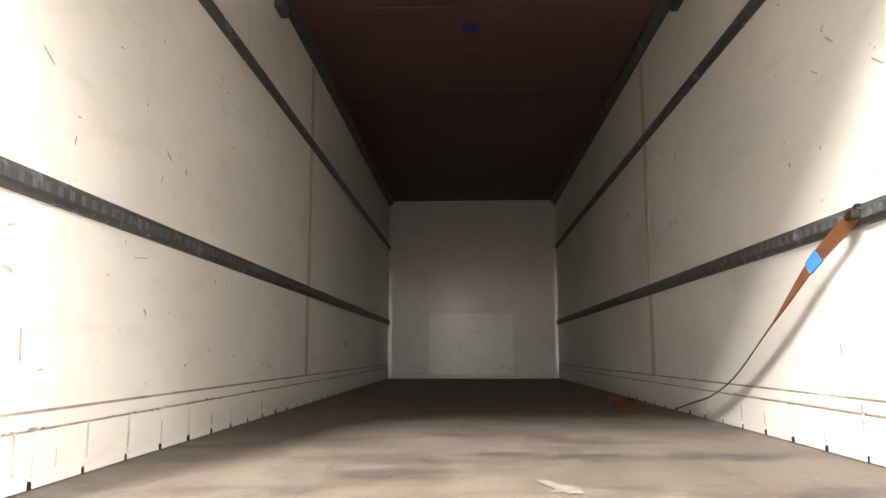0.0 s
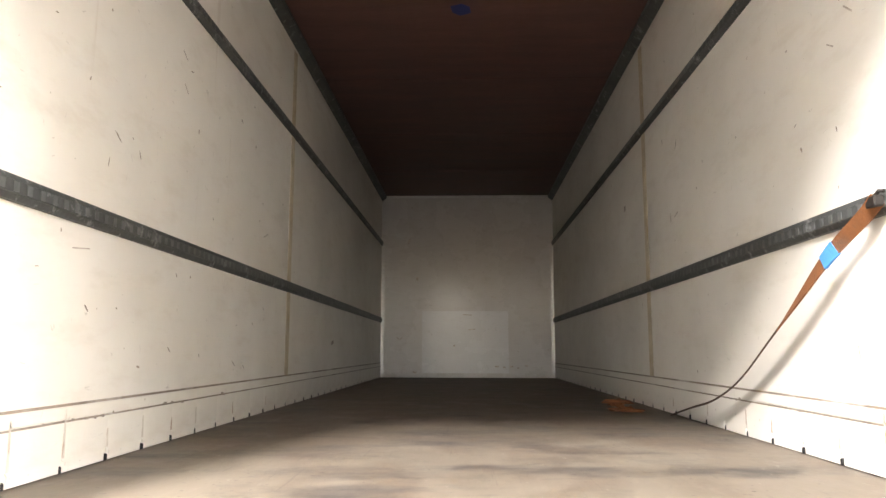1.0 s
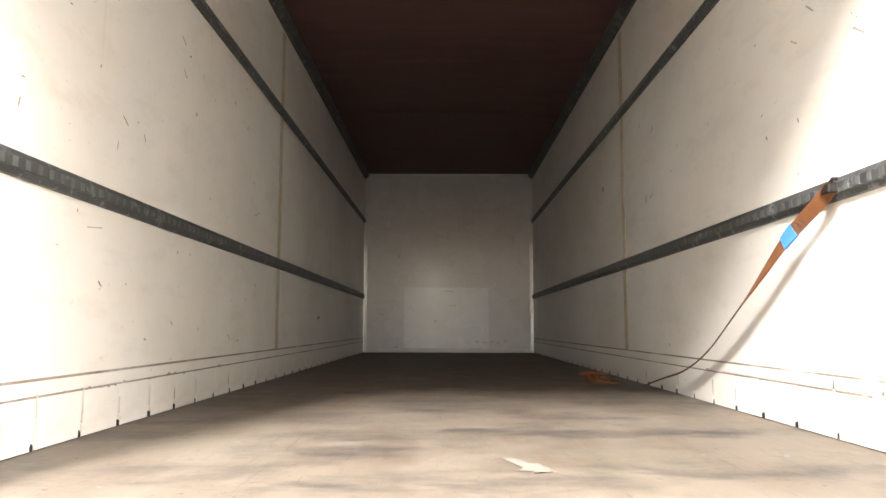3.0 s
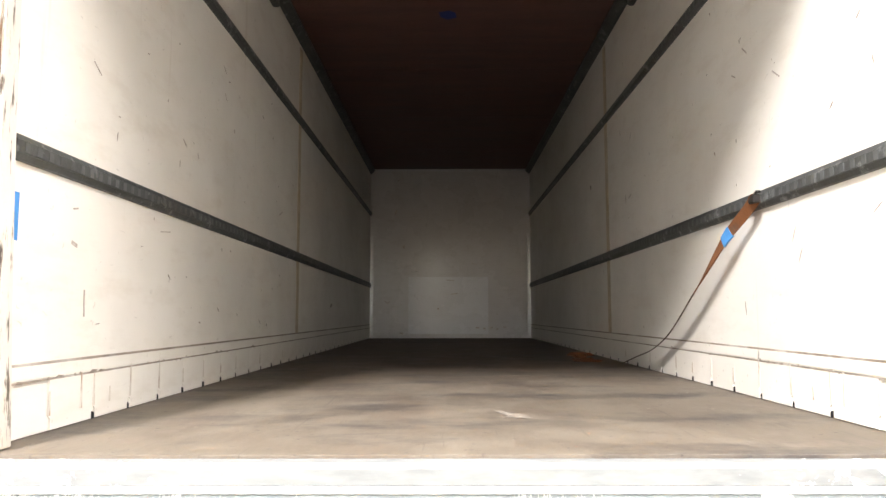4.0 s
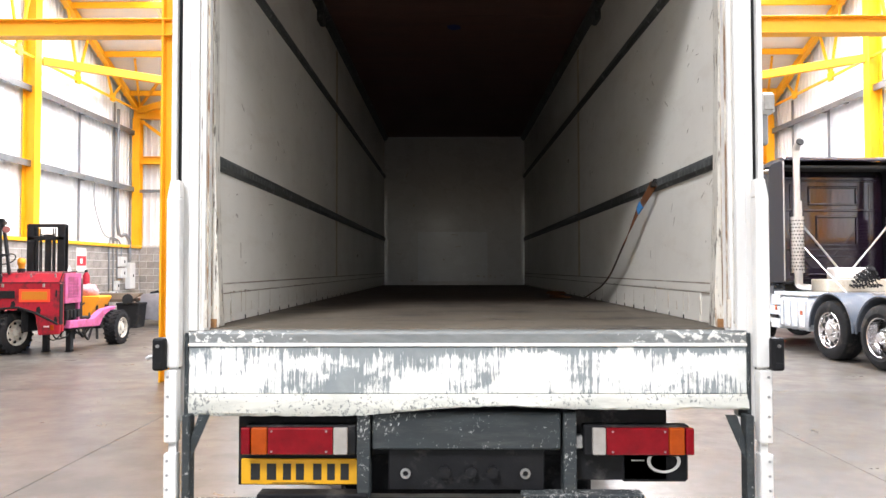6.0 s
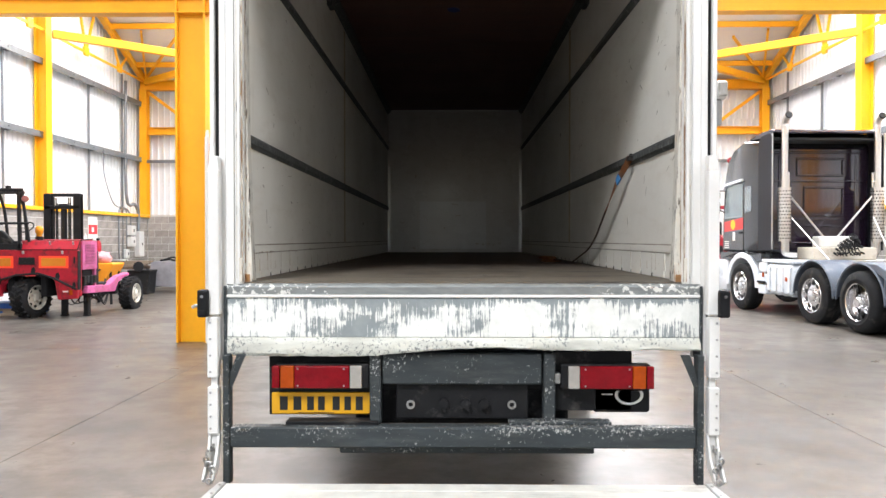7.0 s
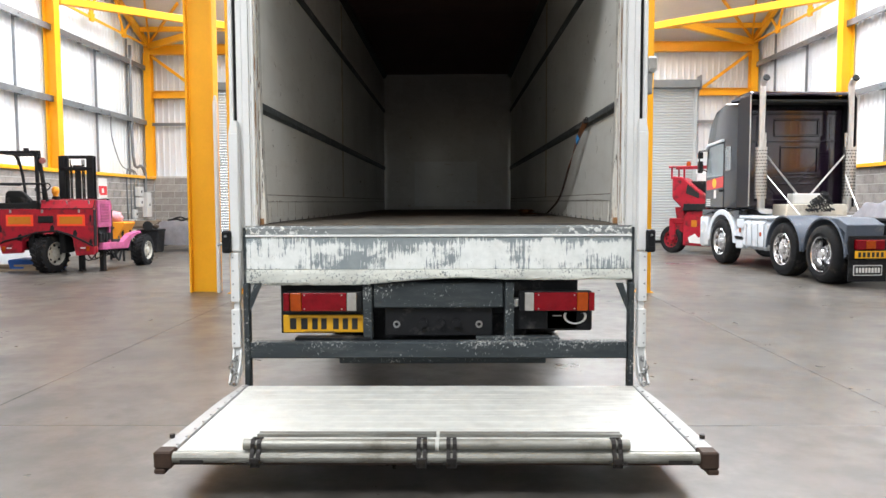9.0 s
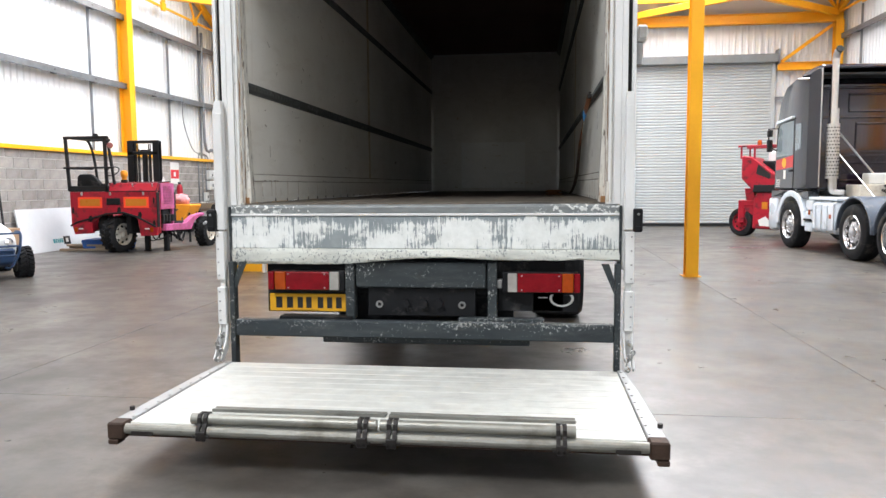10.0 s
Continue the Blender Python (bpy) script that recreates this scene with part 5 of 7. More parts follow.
M_SOOT = mat("black_machine_paint", (0.013, 0.013, 0.014), 0.6, spec=0.18, var=0.25, scale=5, dirt=(0.09, 0.075, 0.06), dirt_at=(0.64, 0.86), dirt_scale=8)
M_CREAMRIM = mat("cream_rim", (0.55, 0.53, 0.47), 0.5, var=0.15, scale=7, dirt=(0.20, 0.16, 0.12), dirt_at=(0.52, 0.75), dirt_scale=9)
M_CHROME = mat("polished_aluminium", (0.72, 0.72, 0.73), 0.17, 1.0, var=0.08, scale=6)
M_STAINLESS = mat("stainless_steel", (0.56, 0.545, 0.52), 0.34, 1.0, var=0.1, scale=5, stretch=(4, 4, 0.5))
M_PLUM = mat("plum_black_paint", (0.012, 0.006, 0.014), 0.12, var=0.25, scale=1.5, bump=0.02, spec=0.5, coat=0.4)
M_CABGREY = mat("dark_grey_cab_paint", (0.017, 0.018, 0.022), 0.10, var=0.15, scale=1.5, bump=0.01, spec=0.5, coat=0.35)
M_DEFLECTOR = mat("satin_black_deflector", (0.012, 0.011, 0.014), 0.42, var=0.25, scale=1.5, bump=0.02, spec=0.2)
M_SILVER = mat("silver_blue_paint", (0.62, 0.66, 0.70), 0.3, 0.1, var=0.1, scale=2, dirt=(0.22, 0.21, 0.20), dirt_at=(0.6, 0.85))
M_FENDER = mat("grey_blue_fender", (0.085, 0.10, 0.125), 0.36, var=0.12, scale=3, dirt=(0.30, 0.29, 0.27), dirt_at=(0.55, 0.85))
M_TARP = mat("grey_tarpaulin", (0.19, 0.185, 0.20), 0.8, var=0.2, scale=5, fine=60, bump=0.5)
M_GLASS = glass("cab_glass")
M_BLUEPLASTIC = mat("blue_plastic", (0.03, 0.12, 0.42), 0.45, var=0.15)
M_ORANGE = mat("orange_plastic", (0.80, 0.30, 0.02), 0.45, var=0.1)
M_REDGRAPHIC = mat("red_door_graphic", (0.55, 0.05, 0.05), 0.35, var=0.1)
M_GREYBOX = mat("grey_enclosure", (0.60, 0.60, 0.58), 0.5, var=0.06)


def wheel(parent, c, r, w, turn=0.0, side=-1, rim_mat=None, lugs=False, holes=10, dish=0.35):
    """A wheel at c whose outer face looks along side * x, turned by some degrees about z: tyre, dished rim with hand holes, hub, nuts."""
    rim_mat = rim_mat or M_CHROME
    m = pose(*c, 0, 0, turn) @ pose(0, 0, 0, 0, 90 * side, 0)
    t = B()
    prof = [(r * 0.60, -w * 0.46), (r * 0.72, -w * 0.52), (r * 0.88, -w * 0.5), (r * 0.97, -w * 0.43), (r, -w * 0.33), (r, -w * 0.12), (r * 0.985, -w * 0.10), (r * 0.985, -w * 0.07), (r, -w * 0.05), (r, w * 0.05),
            (r * 0.985, w * 0.07), (r * 0.985, w * 0.10), (r, w * 0.12), (r, w * 0.33), (r * 0.97, w * 0.43), (r * 0.88, w * 0.5), (r * 0.72, w * 0.52), (r * 0.60, w * 0.46)]
    lathe(t, prof, m, 40)
    if lugs:
        for k in range(22):
            a = 2 * math.pi * k / 22
            for s in (-1, 1):
                box(t, -0.018, 0.018, -0.018, 0.022, 0.02 if s > 0 else -w * 0.5, w * 0.5 if s > 0 else -0.02, 0.004,
                    m @ Matrix.Rotation(a + (0.14 if s > 0 else 0), 4, 'Z') @ Matrix.Translation((r, 0, 0)) @ Matrix.Rotation(0.5 * s, 4, 'X'))
    tyre = part("wheel", t, M_RUBBER, parent, "black rubber tyre", smooth=35)
    rm = B()
    d = w * dish
    lathe(rm, [(r * 0.615, w * 0.47), (r * 0.60, w * 0.50), (r * 0.575, w * 0.48), (r * 0.55, w * 0.5 - d * 0.6), (r * 0.50, w * 0.5 - d * 0.75), (r * 0.33, w * 0.5 - d * 0.45), (r * 0.31, w * 0.5 - d * 0.42), (r * 0.2, w * 0.5 - d * 0.42),
               (r * 0.19, w * 0.5 - d * 0.1), (r * 0.14, w * 0.5), (0.0005, w * 0.5)], m, 36)
    rim = part("rim", rm, rim_mat, tyre, smooth=35)
    h, nt = B(), B()
    for k in range(holes):
        a = 2 * math.pi * k / holes
        q = Matrix.Rotation(a, 4, 'Z')
        rod(h, m @ q @ Vector((r * 0.43, 0, w * 0.5 - d * 0.66)), m @ q @ Vector((r * 0.43, 0, w * 0.5 - d * 0.52)), r * (0.095 if rim_mat is M_CHROME else 0.075), 12)
        rod(nt, m @ q @ Vector((r * 0.26, 0, w * 0.5 - d * 0.42)), m @ q @ Vector((r * 0.26, 0, w * 0.5 - d * 0.25)), r * 0.025, 6)
    part("hand_holes", h, M_DARK, tyre, kind="stuff")
    part("wheel_nuts", nt, rim_mat, tyre, kind="stuff")
    return tyre


# --- red truck-mounted forklift
fl = thing("forklift", pose(-8.105, 9.6, 0), "red truck-mounted three-wheel forklift, paint faded pink at the side", "forklift", "truck-mounted forklifts")
FL = lambda n, bm, mt, lab="", sm=None: part(n, bm, mt, fl, lab, sm)
# rear housing with its stepped arch over the steer wheel
FL("rear_housing", prism(B(), [(-0.90, 1.30), (-0.89, 0.62), (-0.83, 0.40), (-0.42, 0.42), (-0.42, 0.66), (-0.22, 0.80), (0.42, 0.84), (0.60, 0.72), (0.66, 0.36), (1.02, 0.38), (1.05, 0.70), (1.05, 1.30)], 0.0, 0.10, "y", 0.012), M_RED,
   "red rear housing with an arch over the wheel")
FL("side_housing", box(B(), 0.94, 1.04, 0.10, 0.16, 0.42, 1.28, 0.01), M_RED)
FL("side_housing", box(B(), -0.90, -0.80, 0.10, 0.9, 0.45, 1.28, 0.01), M_RED)
FL("inner_block", box(B(), -0.40, 0.58, 0.12, 0.8, 0.86, 1.27, 0.01), M_SOOT)
FL("engine_hood", prism(B(), [(0.01, 1.302), (0.12, 1.475), (0.60, 1.50), (0.60, 1.302)], -0.10, 1.03, "x", 0.014), M_RED, "red sloping engine hood")
FL("hood_lip", pipe(B(), [(-0.92, 0.03, 0.58), (-0.75, -0.005, 0.66), (-0.40, -0.01, 0.74), (-0.1, -0.012, 0.83), (0.3, -0.012, 0.86), (0.62, -0.012, 0.76), (1.02, -0.005, 0.56)], 0.022, 6), M_SOOT, "black hose along the housing")
for x0, x1 in ((-0.72, -0.17), (0.31, 0.87)):
    r = FL("reflector", box(B(), x0, x1, -0.008, 0.0, 0.955, 1.185, 0.002), M_REFLEDGE, "amber reflector panel with a red border")
    part("reflector_field", box(B(), x0 + 0.05, x1 - 0.05, -0.011, -0.0075, 0.995, 1.145, 0.001), M_REFL, r)
v = FL("vent", box(B(), -0.07, 0.24, -0.02, 0.0, 1.02, 1.16, 0.012), M_SOOT, "black vent plate")
for k in range(5):
    part("vent_slat", box(B(), -0.05, 0.22, -0.026, -0.019, 1.036 + k * 0.024, 1.046 + k * 0.024), M_DARK, v)
for x in (-0.62, 0.02, 0.76):
    FL("hood_latch", box(B(), x - 0.02, x + 0.02, -0.025, 0.0, 1.22, 1.285, 0.006), M_STEEL)
for x in (-0.82, 0.88):
    FL("skirt_lamp", box(B(), x, x + 0.07, -0.015, 0.0, 0.45, 0.55, 0.008), M_AMBERLENS)
    FL("skirt_mark", box(B(), x + 0.09 if x < 0 else x - 0.12, x + 0.19 if x < 0 else x - 0.02, -0.003, 0.001, 0.505, 0.53), M_FRAME)
# seat and overhead guard
FL("seat_base", prism(B(), [(0.02, 1.302), (0.02, 1.40), (0.75, 1.36), (0.75, 1.302)], -0.91, -0.12, "x", 0.01), M_SOOT)
FL("seat_cushion", box(B(), -0.68, -0.18, 0.15, 0.62, 1.36, 1.47, 0.035, seg=2), M_BLACK, "black vinyl seat facing sideways")
FL("seat_back", prism(B(), [(-0.82, 1.40), (-0.80, 1.62), (-0.75, 1.67), (-0.50, 1.67), (-0.42, 1.62), (-0.28, 1.48), (-0.28, 1.40)], 0.13, 0.24, "y", 0.03, seg=2), M_BLACK, "", 40)
FL("seat_side", box(B(), -0.93, -0.02, 0.0, 0.045, 1.302, 1.42, 0.008), M_SOOT, "black side panel under the seat")
FL("steering_wheel", pipe(B(), [(-0.42 + 0.15 * math.cos(a), 0.82 + 0.11 * math.sin(a), 1.74 + 0.10 * math.sin(a)) for a in [2 * math.pi * k / 18 for k in range(19)]], 0.012, 6), M_SOOT)
FL("steering_column", rod(B(), (-0.42, 0.82, 1.74), (-0.42, 0.98, 1.30), 0.025, 8), M_SOOT)
for x, lean in ((-0.91, -0.05), (-0.06, -0.02)):
    FL("guard_post", bar(B(), (x, 0.03, 1.32), (x + lean, 0.03, 2.44), 0.06, 0.06, 0.008), M_SOOT)
FL("guard_brace", bar(B(), (0.10, 0.05, 1.45), (-0.02, 0.04, 2.36), 0.045, 0.045, 0.006), M_SOOT)
FL("guard_post", pipe(B(), curve_pts([(-0.84, 0.95, 1.30), (-0.90, 0.93, 2.0), (-0.95, 0.85, 2.36), (-0.96, 0.7, 2.44)], 4), 0.03, 8), M_SOOT)
FL("guard_post", pipe(B(), curve_pts([(-0.46, 0.95, 1.30), (-0.50, 0.93, 2.0), (-0.53, 0.85, 2.36), (-0.52, 0.7, 2.44)], 4), 0.03, 8), M_SOOT)
FL("guard_roof", box(B(), -1.0, 0.0, 0.0, 0.06, 2.40, 2.46, 0.01), M_SOOT)
FL("guard_roof", box(B(), -1.0, -0.46, 0.82, 0.88, 2.40, 2.46, 0.01), M_SOOT)
FL("guard_roof", bar(B(), (-0.03, 0.05, 2.43), (-0.49, 0.84, 2.43), 0.05, 0.05, 0.008), M_SOOT)
for k in range(4):
    FL("guard_slat", box(B(), -0.99 + k * 0.15, -0.96 + k * 0.15, 0.06, 0.82, 2.41, 2.45, 0.004), M_SOOT)
FL("guard_rail", rod(B(), (-1.0, 0.0, 1.80), (0.12, 0.0, 1.80), 0.022, 10), M_SOOT)
FL("guard_rail", rod(B(), (-0.99, 0.03, 1.80), (-0.97, 0.95, 1.80), 0.02, 10), M_SOOT)
FL("work_lamp", lathe(B(), [(0.001, -0.06), (0.045, -0.05), (0.06, 0.0), (0.06, 0.055), (0.001, 0.06)], pose(0.02, 0.06, 2.25, 75, 0, 40), 18), mat("brown_red_lens", (0.16, 0.05, 0.045), 0.3, var=0.1), "dark red round lamp", 40)
FL("lamp_arm", rod(B(), (-0.16, 0.05, 2.40), (0.01, 0.06, 2.28), 0.014, 6), M_SOOT)
FL("beacon_stub", rod(B(), (-0.28, 0.04, 2.46), (-0.28, 0.04, 2.51), 0.05, 12), M_SOOT)
# mast
for sx in (-1, 1):
    FL("mast_upright", i_beam(B(), (0.0 + sx * 0.31, 1.45, 0.35), (0.0 + sx * 0.31, 1.45, 2.44), 0.14, 0.14, 0.02, 0.02, up=(0, 1, 0)), M_SOOT, "black mast upright")
    FL("inner_upright", box(B(), sx * 0.21, sx * 0.25, 1.42, 1.50, 0.35, 2.40, 0.006), M_SOOT)
    FL("mast_chain", box(B(), sx * 0.11, sx * 0.13, 1.44, 1.455, 0.5, 2.25), M_SOOT)
for x in (-0.17, -0.13, 0.13, 0.17):
    FL("mast_hose", rod(B(), (x, 1.41, 0.6), (x, 1.41, 2.36), 0.013, 6), M_SOOT)
FL("lift_ram", rod(B(), (0.0, 1.47, 0.4), (0.0, 1.47, 2.22), 0.06, 12), M_SOOT)
FL("ram_head", box(B(), -0.09, 0.09, 1.42, 1.52, 2.16, 2.24, 0.012), M_SOOT)
FL("mast_bridge", box(B(), -0.37, 0.37, 1.40, 1.47, 2.38, 2.45, 0.01), M_SOOT)
FL("mast_bridge", box(B(), -0.37, 0.37, 1.38, 1.42, 2.12, 2.20, 0.01), M_SOOT)
FL("filler_cap", rod(B(), (0.08, 0.45, 1.49), (0.08, 0.45, 1.545), 0.06, 14), M_SOOT)
# right side: faded grille, leg and wheel
g = FL("radiator_guard", box(B(), 1.02, 1.06, 0.165, 0.72, 0.92, 1.47, 0.008), M_PINK, "faded pink radiator grille")
part("grille_mesh", box(B(), 1.058, 1.064, 0.26, 0.62, 1.02, 1.40), mat("grille_dark_pink", (0.22, 0.06, 0.12), 0.6, var=0.2), g)
for k in range(7):
    part("grille_bar", box(B(), 1.062, 1.070, 0.28 + k * 0.048, 0.293 + k * 0.048, 1.02, 1.40), M_PINK, g)
for k in range(6):
    part("grille_bar", box(B(), 1.062, 1.069, 0.26, 0.62, 1.05 + k * 0.062, 1.06 + k * 0.062), M_PINK, g)
FL("grille_leg", box(B(), 0.98, 1.04, 0.66, 0.72, 0.55, 0.93, 0.006), M_PINK)
FL("engine_side", box(B(), 0.45, 0.98, 0.30, 0.95, 0.50, 1.28, 0.02), M_SOOT)
for sx in (-1, 1):
    x = 0.05 + sx * 0.98
    FL("straddle_leg", prism(B(), [(0.30, 0.46), (0.34, 0.60), (1.2, 0.58), (1.62, 0.74), (2.10, 0.78), (2.12, 0.72), (1.85, 0.69), (1.6, 0.60), (1.45, 0.42)], x - 0.10, x + 0.04, "x", 0.012), M_PINK if sx > 0 else M_RED, "faded pink straddle leg")
    FL("leg_beam", box(B(), x - 0.16, x - 0.06, 0.5, 2.1, 0.40, 0.55, 0.01), M_SOOT)
    wheel(fl, (x + sx * 0.10, 2.05, 0.34), 0.34, 0.26, 0, sx, M_CREAMRIM, True, 8)
    FL("axle_stub", rod(B(), (x - 0.1, 2.05, 0.36), (x + sx * 0.05, 2.05, 0.34), 0.05, 10), M_SOOT)
FL("cross_member", box(B(), -1.0, 1.05, 1.50, 1.62, 0.36, 0.58, 0.01), M_SOOT)
FL("floor_pan", box(B(), -0.9, 0.98, 0.8, 1.5, 0.48, 0.62, 0.01), M_SOOT)
wheel(fl, (0.0, 0.28, 0.385), 0.385, 0.30, -12, 1, M_CREAMRIM, True, 8)
FL("fork_yoke", box(B(), -0.36, -0.24, 0.12, 0.5, 0.40, 0.90, 0.02), M_SOOT)
FL("fork_yoke", box(B(), 0.22, 0.34, 0.2, 0.6, 0.40, 0.90, 0.02), M_SOOT)
FL("yoke_bridge", box(B(), -0.36, 0.4, 0.15, 0.6, 0.82, 0.90, 0.02), M_SOOT)
for x in (0.42, 0.86):
    FL("parking_leg", box(B(), x, x + 0.10, 0.55, 0.66, 0.022, 0.5, 0.012), M_SOOT)
    FL("leg_foot", box(B(), x - 0.005, x + 0.105, 0.54, 0.67, 0.0, 0.024, 0.005), M_SOOT)
random.seed(21)
for k in range(7):
    a = Vector((1.0 + random.uniform(-0.05, 0.05), 0.5 + 0.05 * k, 0.55))
    FL("hose", pipe(B(), curve_pts([a, a + Vector((0.05, 0.15, -0.18 - 0.03 * k)), a + Vector((0.0, 0.45, -0.25 + 0.02 * k)), a + Vector((-0.05, 0.8, -0.05))], 5), 0.013, 6), M_SOOT)
random.seed(33)
for k in range(16):
    a = Vector((0.62 + random.uniform(-0.1, 0.32), 0.22 + random.uniform(0, 0.7), 0.34 + random.uniform(0.0, 0.5)))
    FL("hose", pipe(B(), curve_pts([a, a + Vector((random.uniform(-0.1, 0.15), 0.08, -0.12)), a + Vector((random.uniform(0.0, 0.2), 0.25, random.uniform(-0.16, 0.02))), a + Vector((0.12, 0.4, 0.06))], 4), random.uniform(0.009, 0.018), 6), M_SOOT)
for k in range(4):
    FL("valve_block", box(B(), 0.99, 1.06, 0.22 + 0.13 * k, 0.31 + 0.13 * k, 0.62 + 0.03 * (k % 2), 0.80, 0.012), M_SOOT)
FL("beacon", lathe(B(), [(0.05, 0), (0.055, 0.05), (0.075, 0.08), (0.075, 0.16), (0.05, 0.20), (0.001, 0.21)], pose(-0.28, 1.05, 1.56), 16), M_ORANGE, "orange beacon behind the seat", 40)
FL("beacon_stand", box(B(), -0.34, -0.22, 0.99, 1.11, 0.6, 1.56, 0.02), M_SOOT)
for x, z, w in ((-0.84, 0.9, 0.03), (-0.45, 0.72, 0.06), (0.20, 0.90, 0.05), (0.66, 0.80, 0.05), (0.97, 0.62, 0.04), (0.98, 1.1, 0.02)):
    FL("grime_patch", prism(B(), [(x - w, z - 0.05), (x - w * 0.6, z + 0.06), (x + w * 0.4, z + 0.08), (x + w, z + 0.01), (x + w * 0.5, z - 0.06)], -0.0025, 0.0005, "y"), M_SOOT, "oily grime")
FL("hood_seam", box(B(), -0.10, 1.03, -0.004, 0.012, 1.292, 1.306, 0.003), M_SOOT, "oily seam under the hood")
FL("hood_seam", pipe(B(), [(1.036, 0.01, 1.31), (1.036, 0.12, 1.48), (1.036, 0.60, 1.505)], 0.010, 6), M_SOOT)
FL("hood_seam", pipe(B(), [(-0.10, 0.01, 1.31), (-0.10, 0.12, 1.482), (0.40, 0.12, 1.484), (1.03, 0.12, 1.482)], 0.006, 6), M_SOOT)
FL("corner_edge", box(B(), 1.035, 1.056, -0.004, 0.102, 0.55, 1.28, 0.006), M_SOOT, "blackened housing edge")
for x in (-0.04, 0.50, 0.94):
    FL("hood_catch", rod(B(), (x, 0.05, 1.40), (x, 0.03, 1.46), 0.016, 8), M_STEEL)
FL("warning_triangle", prism(B(), [(0.60, 1.505), (0.74, 1.505), (0.67, 1.62)], 0.85, 0.86, "x"), M_FRAME)

# --- second forklift beyond the tractor unit, seen from its rear corner
f2 = thing("forklift", pose(6.55, 15.0, 0, 0, 0, -28), "red truck-mounted forklift with a tilted operator pod, beside the shutter", "forklift", "truck-mounted forklifts")
F2 = lambda n, bm, mt, lab="", sm=None: part(n, bm, mt, f2, lab, sm)
wheel(f2, (-0.42, 0.0, 0.37), 0.37, 0.26, 62, -1, M_RED, False, 8)
F2("lower_body", prism(B(), [(-0.12, 0.22), (0.62, 0.20), (0.70, 1.05), (0.52, 1.26), (0.06, 1.26), (-0.10, 1.0)], -0.35, 0.75, "y", 0.03), M_RED, "glossy red lower body")
F2("pod", prism(B(), [(-0.40, 1.50), (-0.40, 2.08), (-0.14, 2.05), (0.62, 1.42), (0.55, 1.27), (-0.12, 1.20)], -0.40, 0.75, "y", 0.03), M_RED, "tilted red operator pod")
F2("pod_support", prism(B(), [(-0.36, 1.25), (-0.14, 1.25), (-0.02, 0.62), (-0.26, 0.50), (-0.42, 0.62), (-0.30, 0.85)], -0.2, 0.3, "y", 0.02), M_RED)
# dark block put in to show the shaded cavity between pod and body
F2("pod_hinge", box(B(), -0.12, 0.50, -0.41, 0.6, 1.14, 1.36, 0.03), M_SOOT, "dark block added for the shaded gap under the pod")
F2("pod_hollow", prism(B(), [(-0.05, 1.62), (0.0, 1.86), (0.30, 1.60), (0.28, 1.48)], -0.406, -0.395, "y"), M_DARK)
F2("grey_cover", box(B(), 0.10, 0.40, 0.3, 0.55, 1.5, 2.2, 0.03), M_GREYBOX)
F2("wheel_fork", box(B(), -0.50, -0.34, -0.22, -0.14, 0.35, 0.95, 0.02), M_RED)
F2("fork_bridge", box(B(), -0.50, 0.0, -0.22, 0.22, 0.78, 0.95, 0.03), M_RED)
for a, b in (((-0.42, -0.36, 2.0), (-0.42, -0.36, 2.32)), ((-0.1, -0.36, 1.95), (-0.1, -0.36, 2.32)), ((-0.5, -0.36, 2.32), (0.55, -0.36, 2.32)), ((0.5, 0.6, 1.35), (0.5, 0.6, 2.32)), ((-0.5, 0.6, 2.32), (0.55, 0.6, 2.32)), ((-0.42, 0.6, 2.0), (-0.42, 0.6, 2.32)), ((0.5, -0.36, 2.32), (0.5, 0.6, 2.32))):
    F2("guard_tube", rod(B(), a, b, 0.026, 8), M_RED)
F2("beacon", lathe(B(), [(0.06, 0), (0.06, 0.07), (0.045, 0.12), (0.001, 0.13)], pose(0.0, -0.3, 2.345), 14), M_AMBERLENS, "amber beacon", 40)
F2("seat_back", box(B(), 0.0, 0.4, 0.0, 0.12, 1.5, 1.95, 0.04, seg=2), M_BLACK)
F2("amber_reflector", box(B(), 0.10, 0.24, -0.362, -0.35, 0.72, 0.90, 0.004), M_REFL)
F2("white_mark", prism(B(), [(0.06, 0.30), (0.40, 0.27), (0.44, 0.48), (0.28, 0.44), (0.20, 0.54), (0.02, 0.44)], -0.356, -0.35, "y"), M_FRAME, "scratched white sticker")
F2("steering_tube", pipe(B(), [(0.40, 0.2, 1.45), (0.62, 0.1, 1.72), (0.72, 0.05, 1.76)], 0.02, 6), M_SOOT)
for sx in (-1, 1):
    F2("straddle_leg", box(B(), 0.6, 2.2, 0.2 + sx * 0.62 - 0.08, 0.2 + sx * 0.62 + 0.08, 0.30, 0.50, 0.02), M_RED)
    wheel(f2, (2.0, 0.2 + sx * 0.78, 0.34), 0.34, 0.2, -90, sx, M_RED, False, 8)

# --- dark three-axle tractor unit
tu = thing("tractor_unit", pose(7.41, 11.0, 0, 0, 0, 3.5), "dark plum tractor unit with chrome stacks and silver skirts", "lorry")
U = lambda n, bm, mt, lab="", sm=None: part(n, bm, mt, tu, lab, sm)
side_line = [(0.0, 1.22), (0.0, 3.38), (0.10, 3.52), (0.8, 3.60), (1.30, 3.48), (1.62, 3.20), (1.76, 2.82), (1.84, 2.05), (1.86, 1.22)]
cab = U("cab", prism(B(), side_line, -1.13, 1.13, "x", 0.06, seg=3), M_CABGREY, "dark grey high-roof sleeper cab", 40)
back = U("cab_back", box(B(), -1.06, 1.06, -0.04, 0.02, 1.26, 3.36, 0.03, seg=2), M_PLUM, "dark plum rear wall of the cab", )
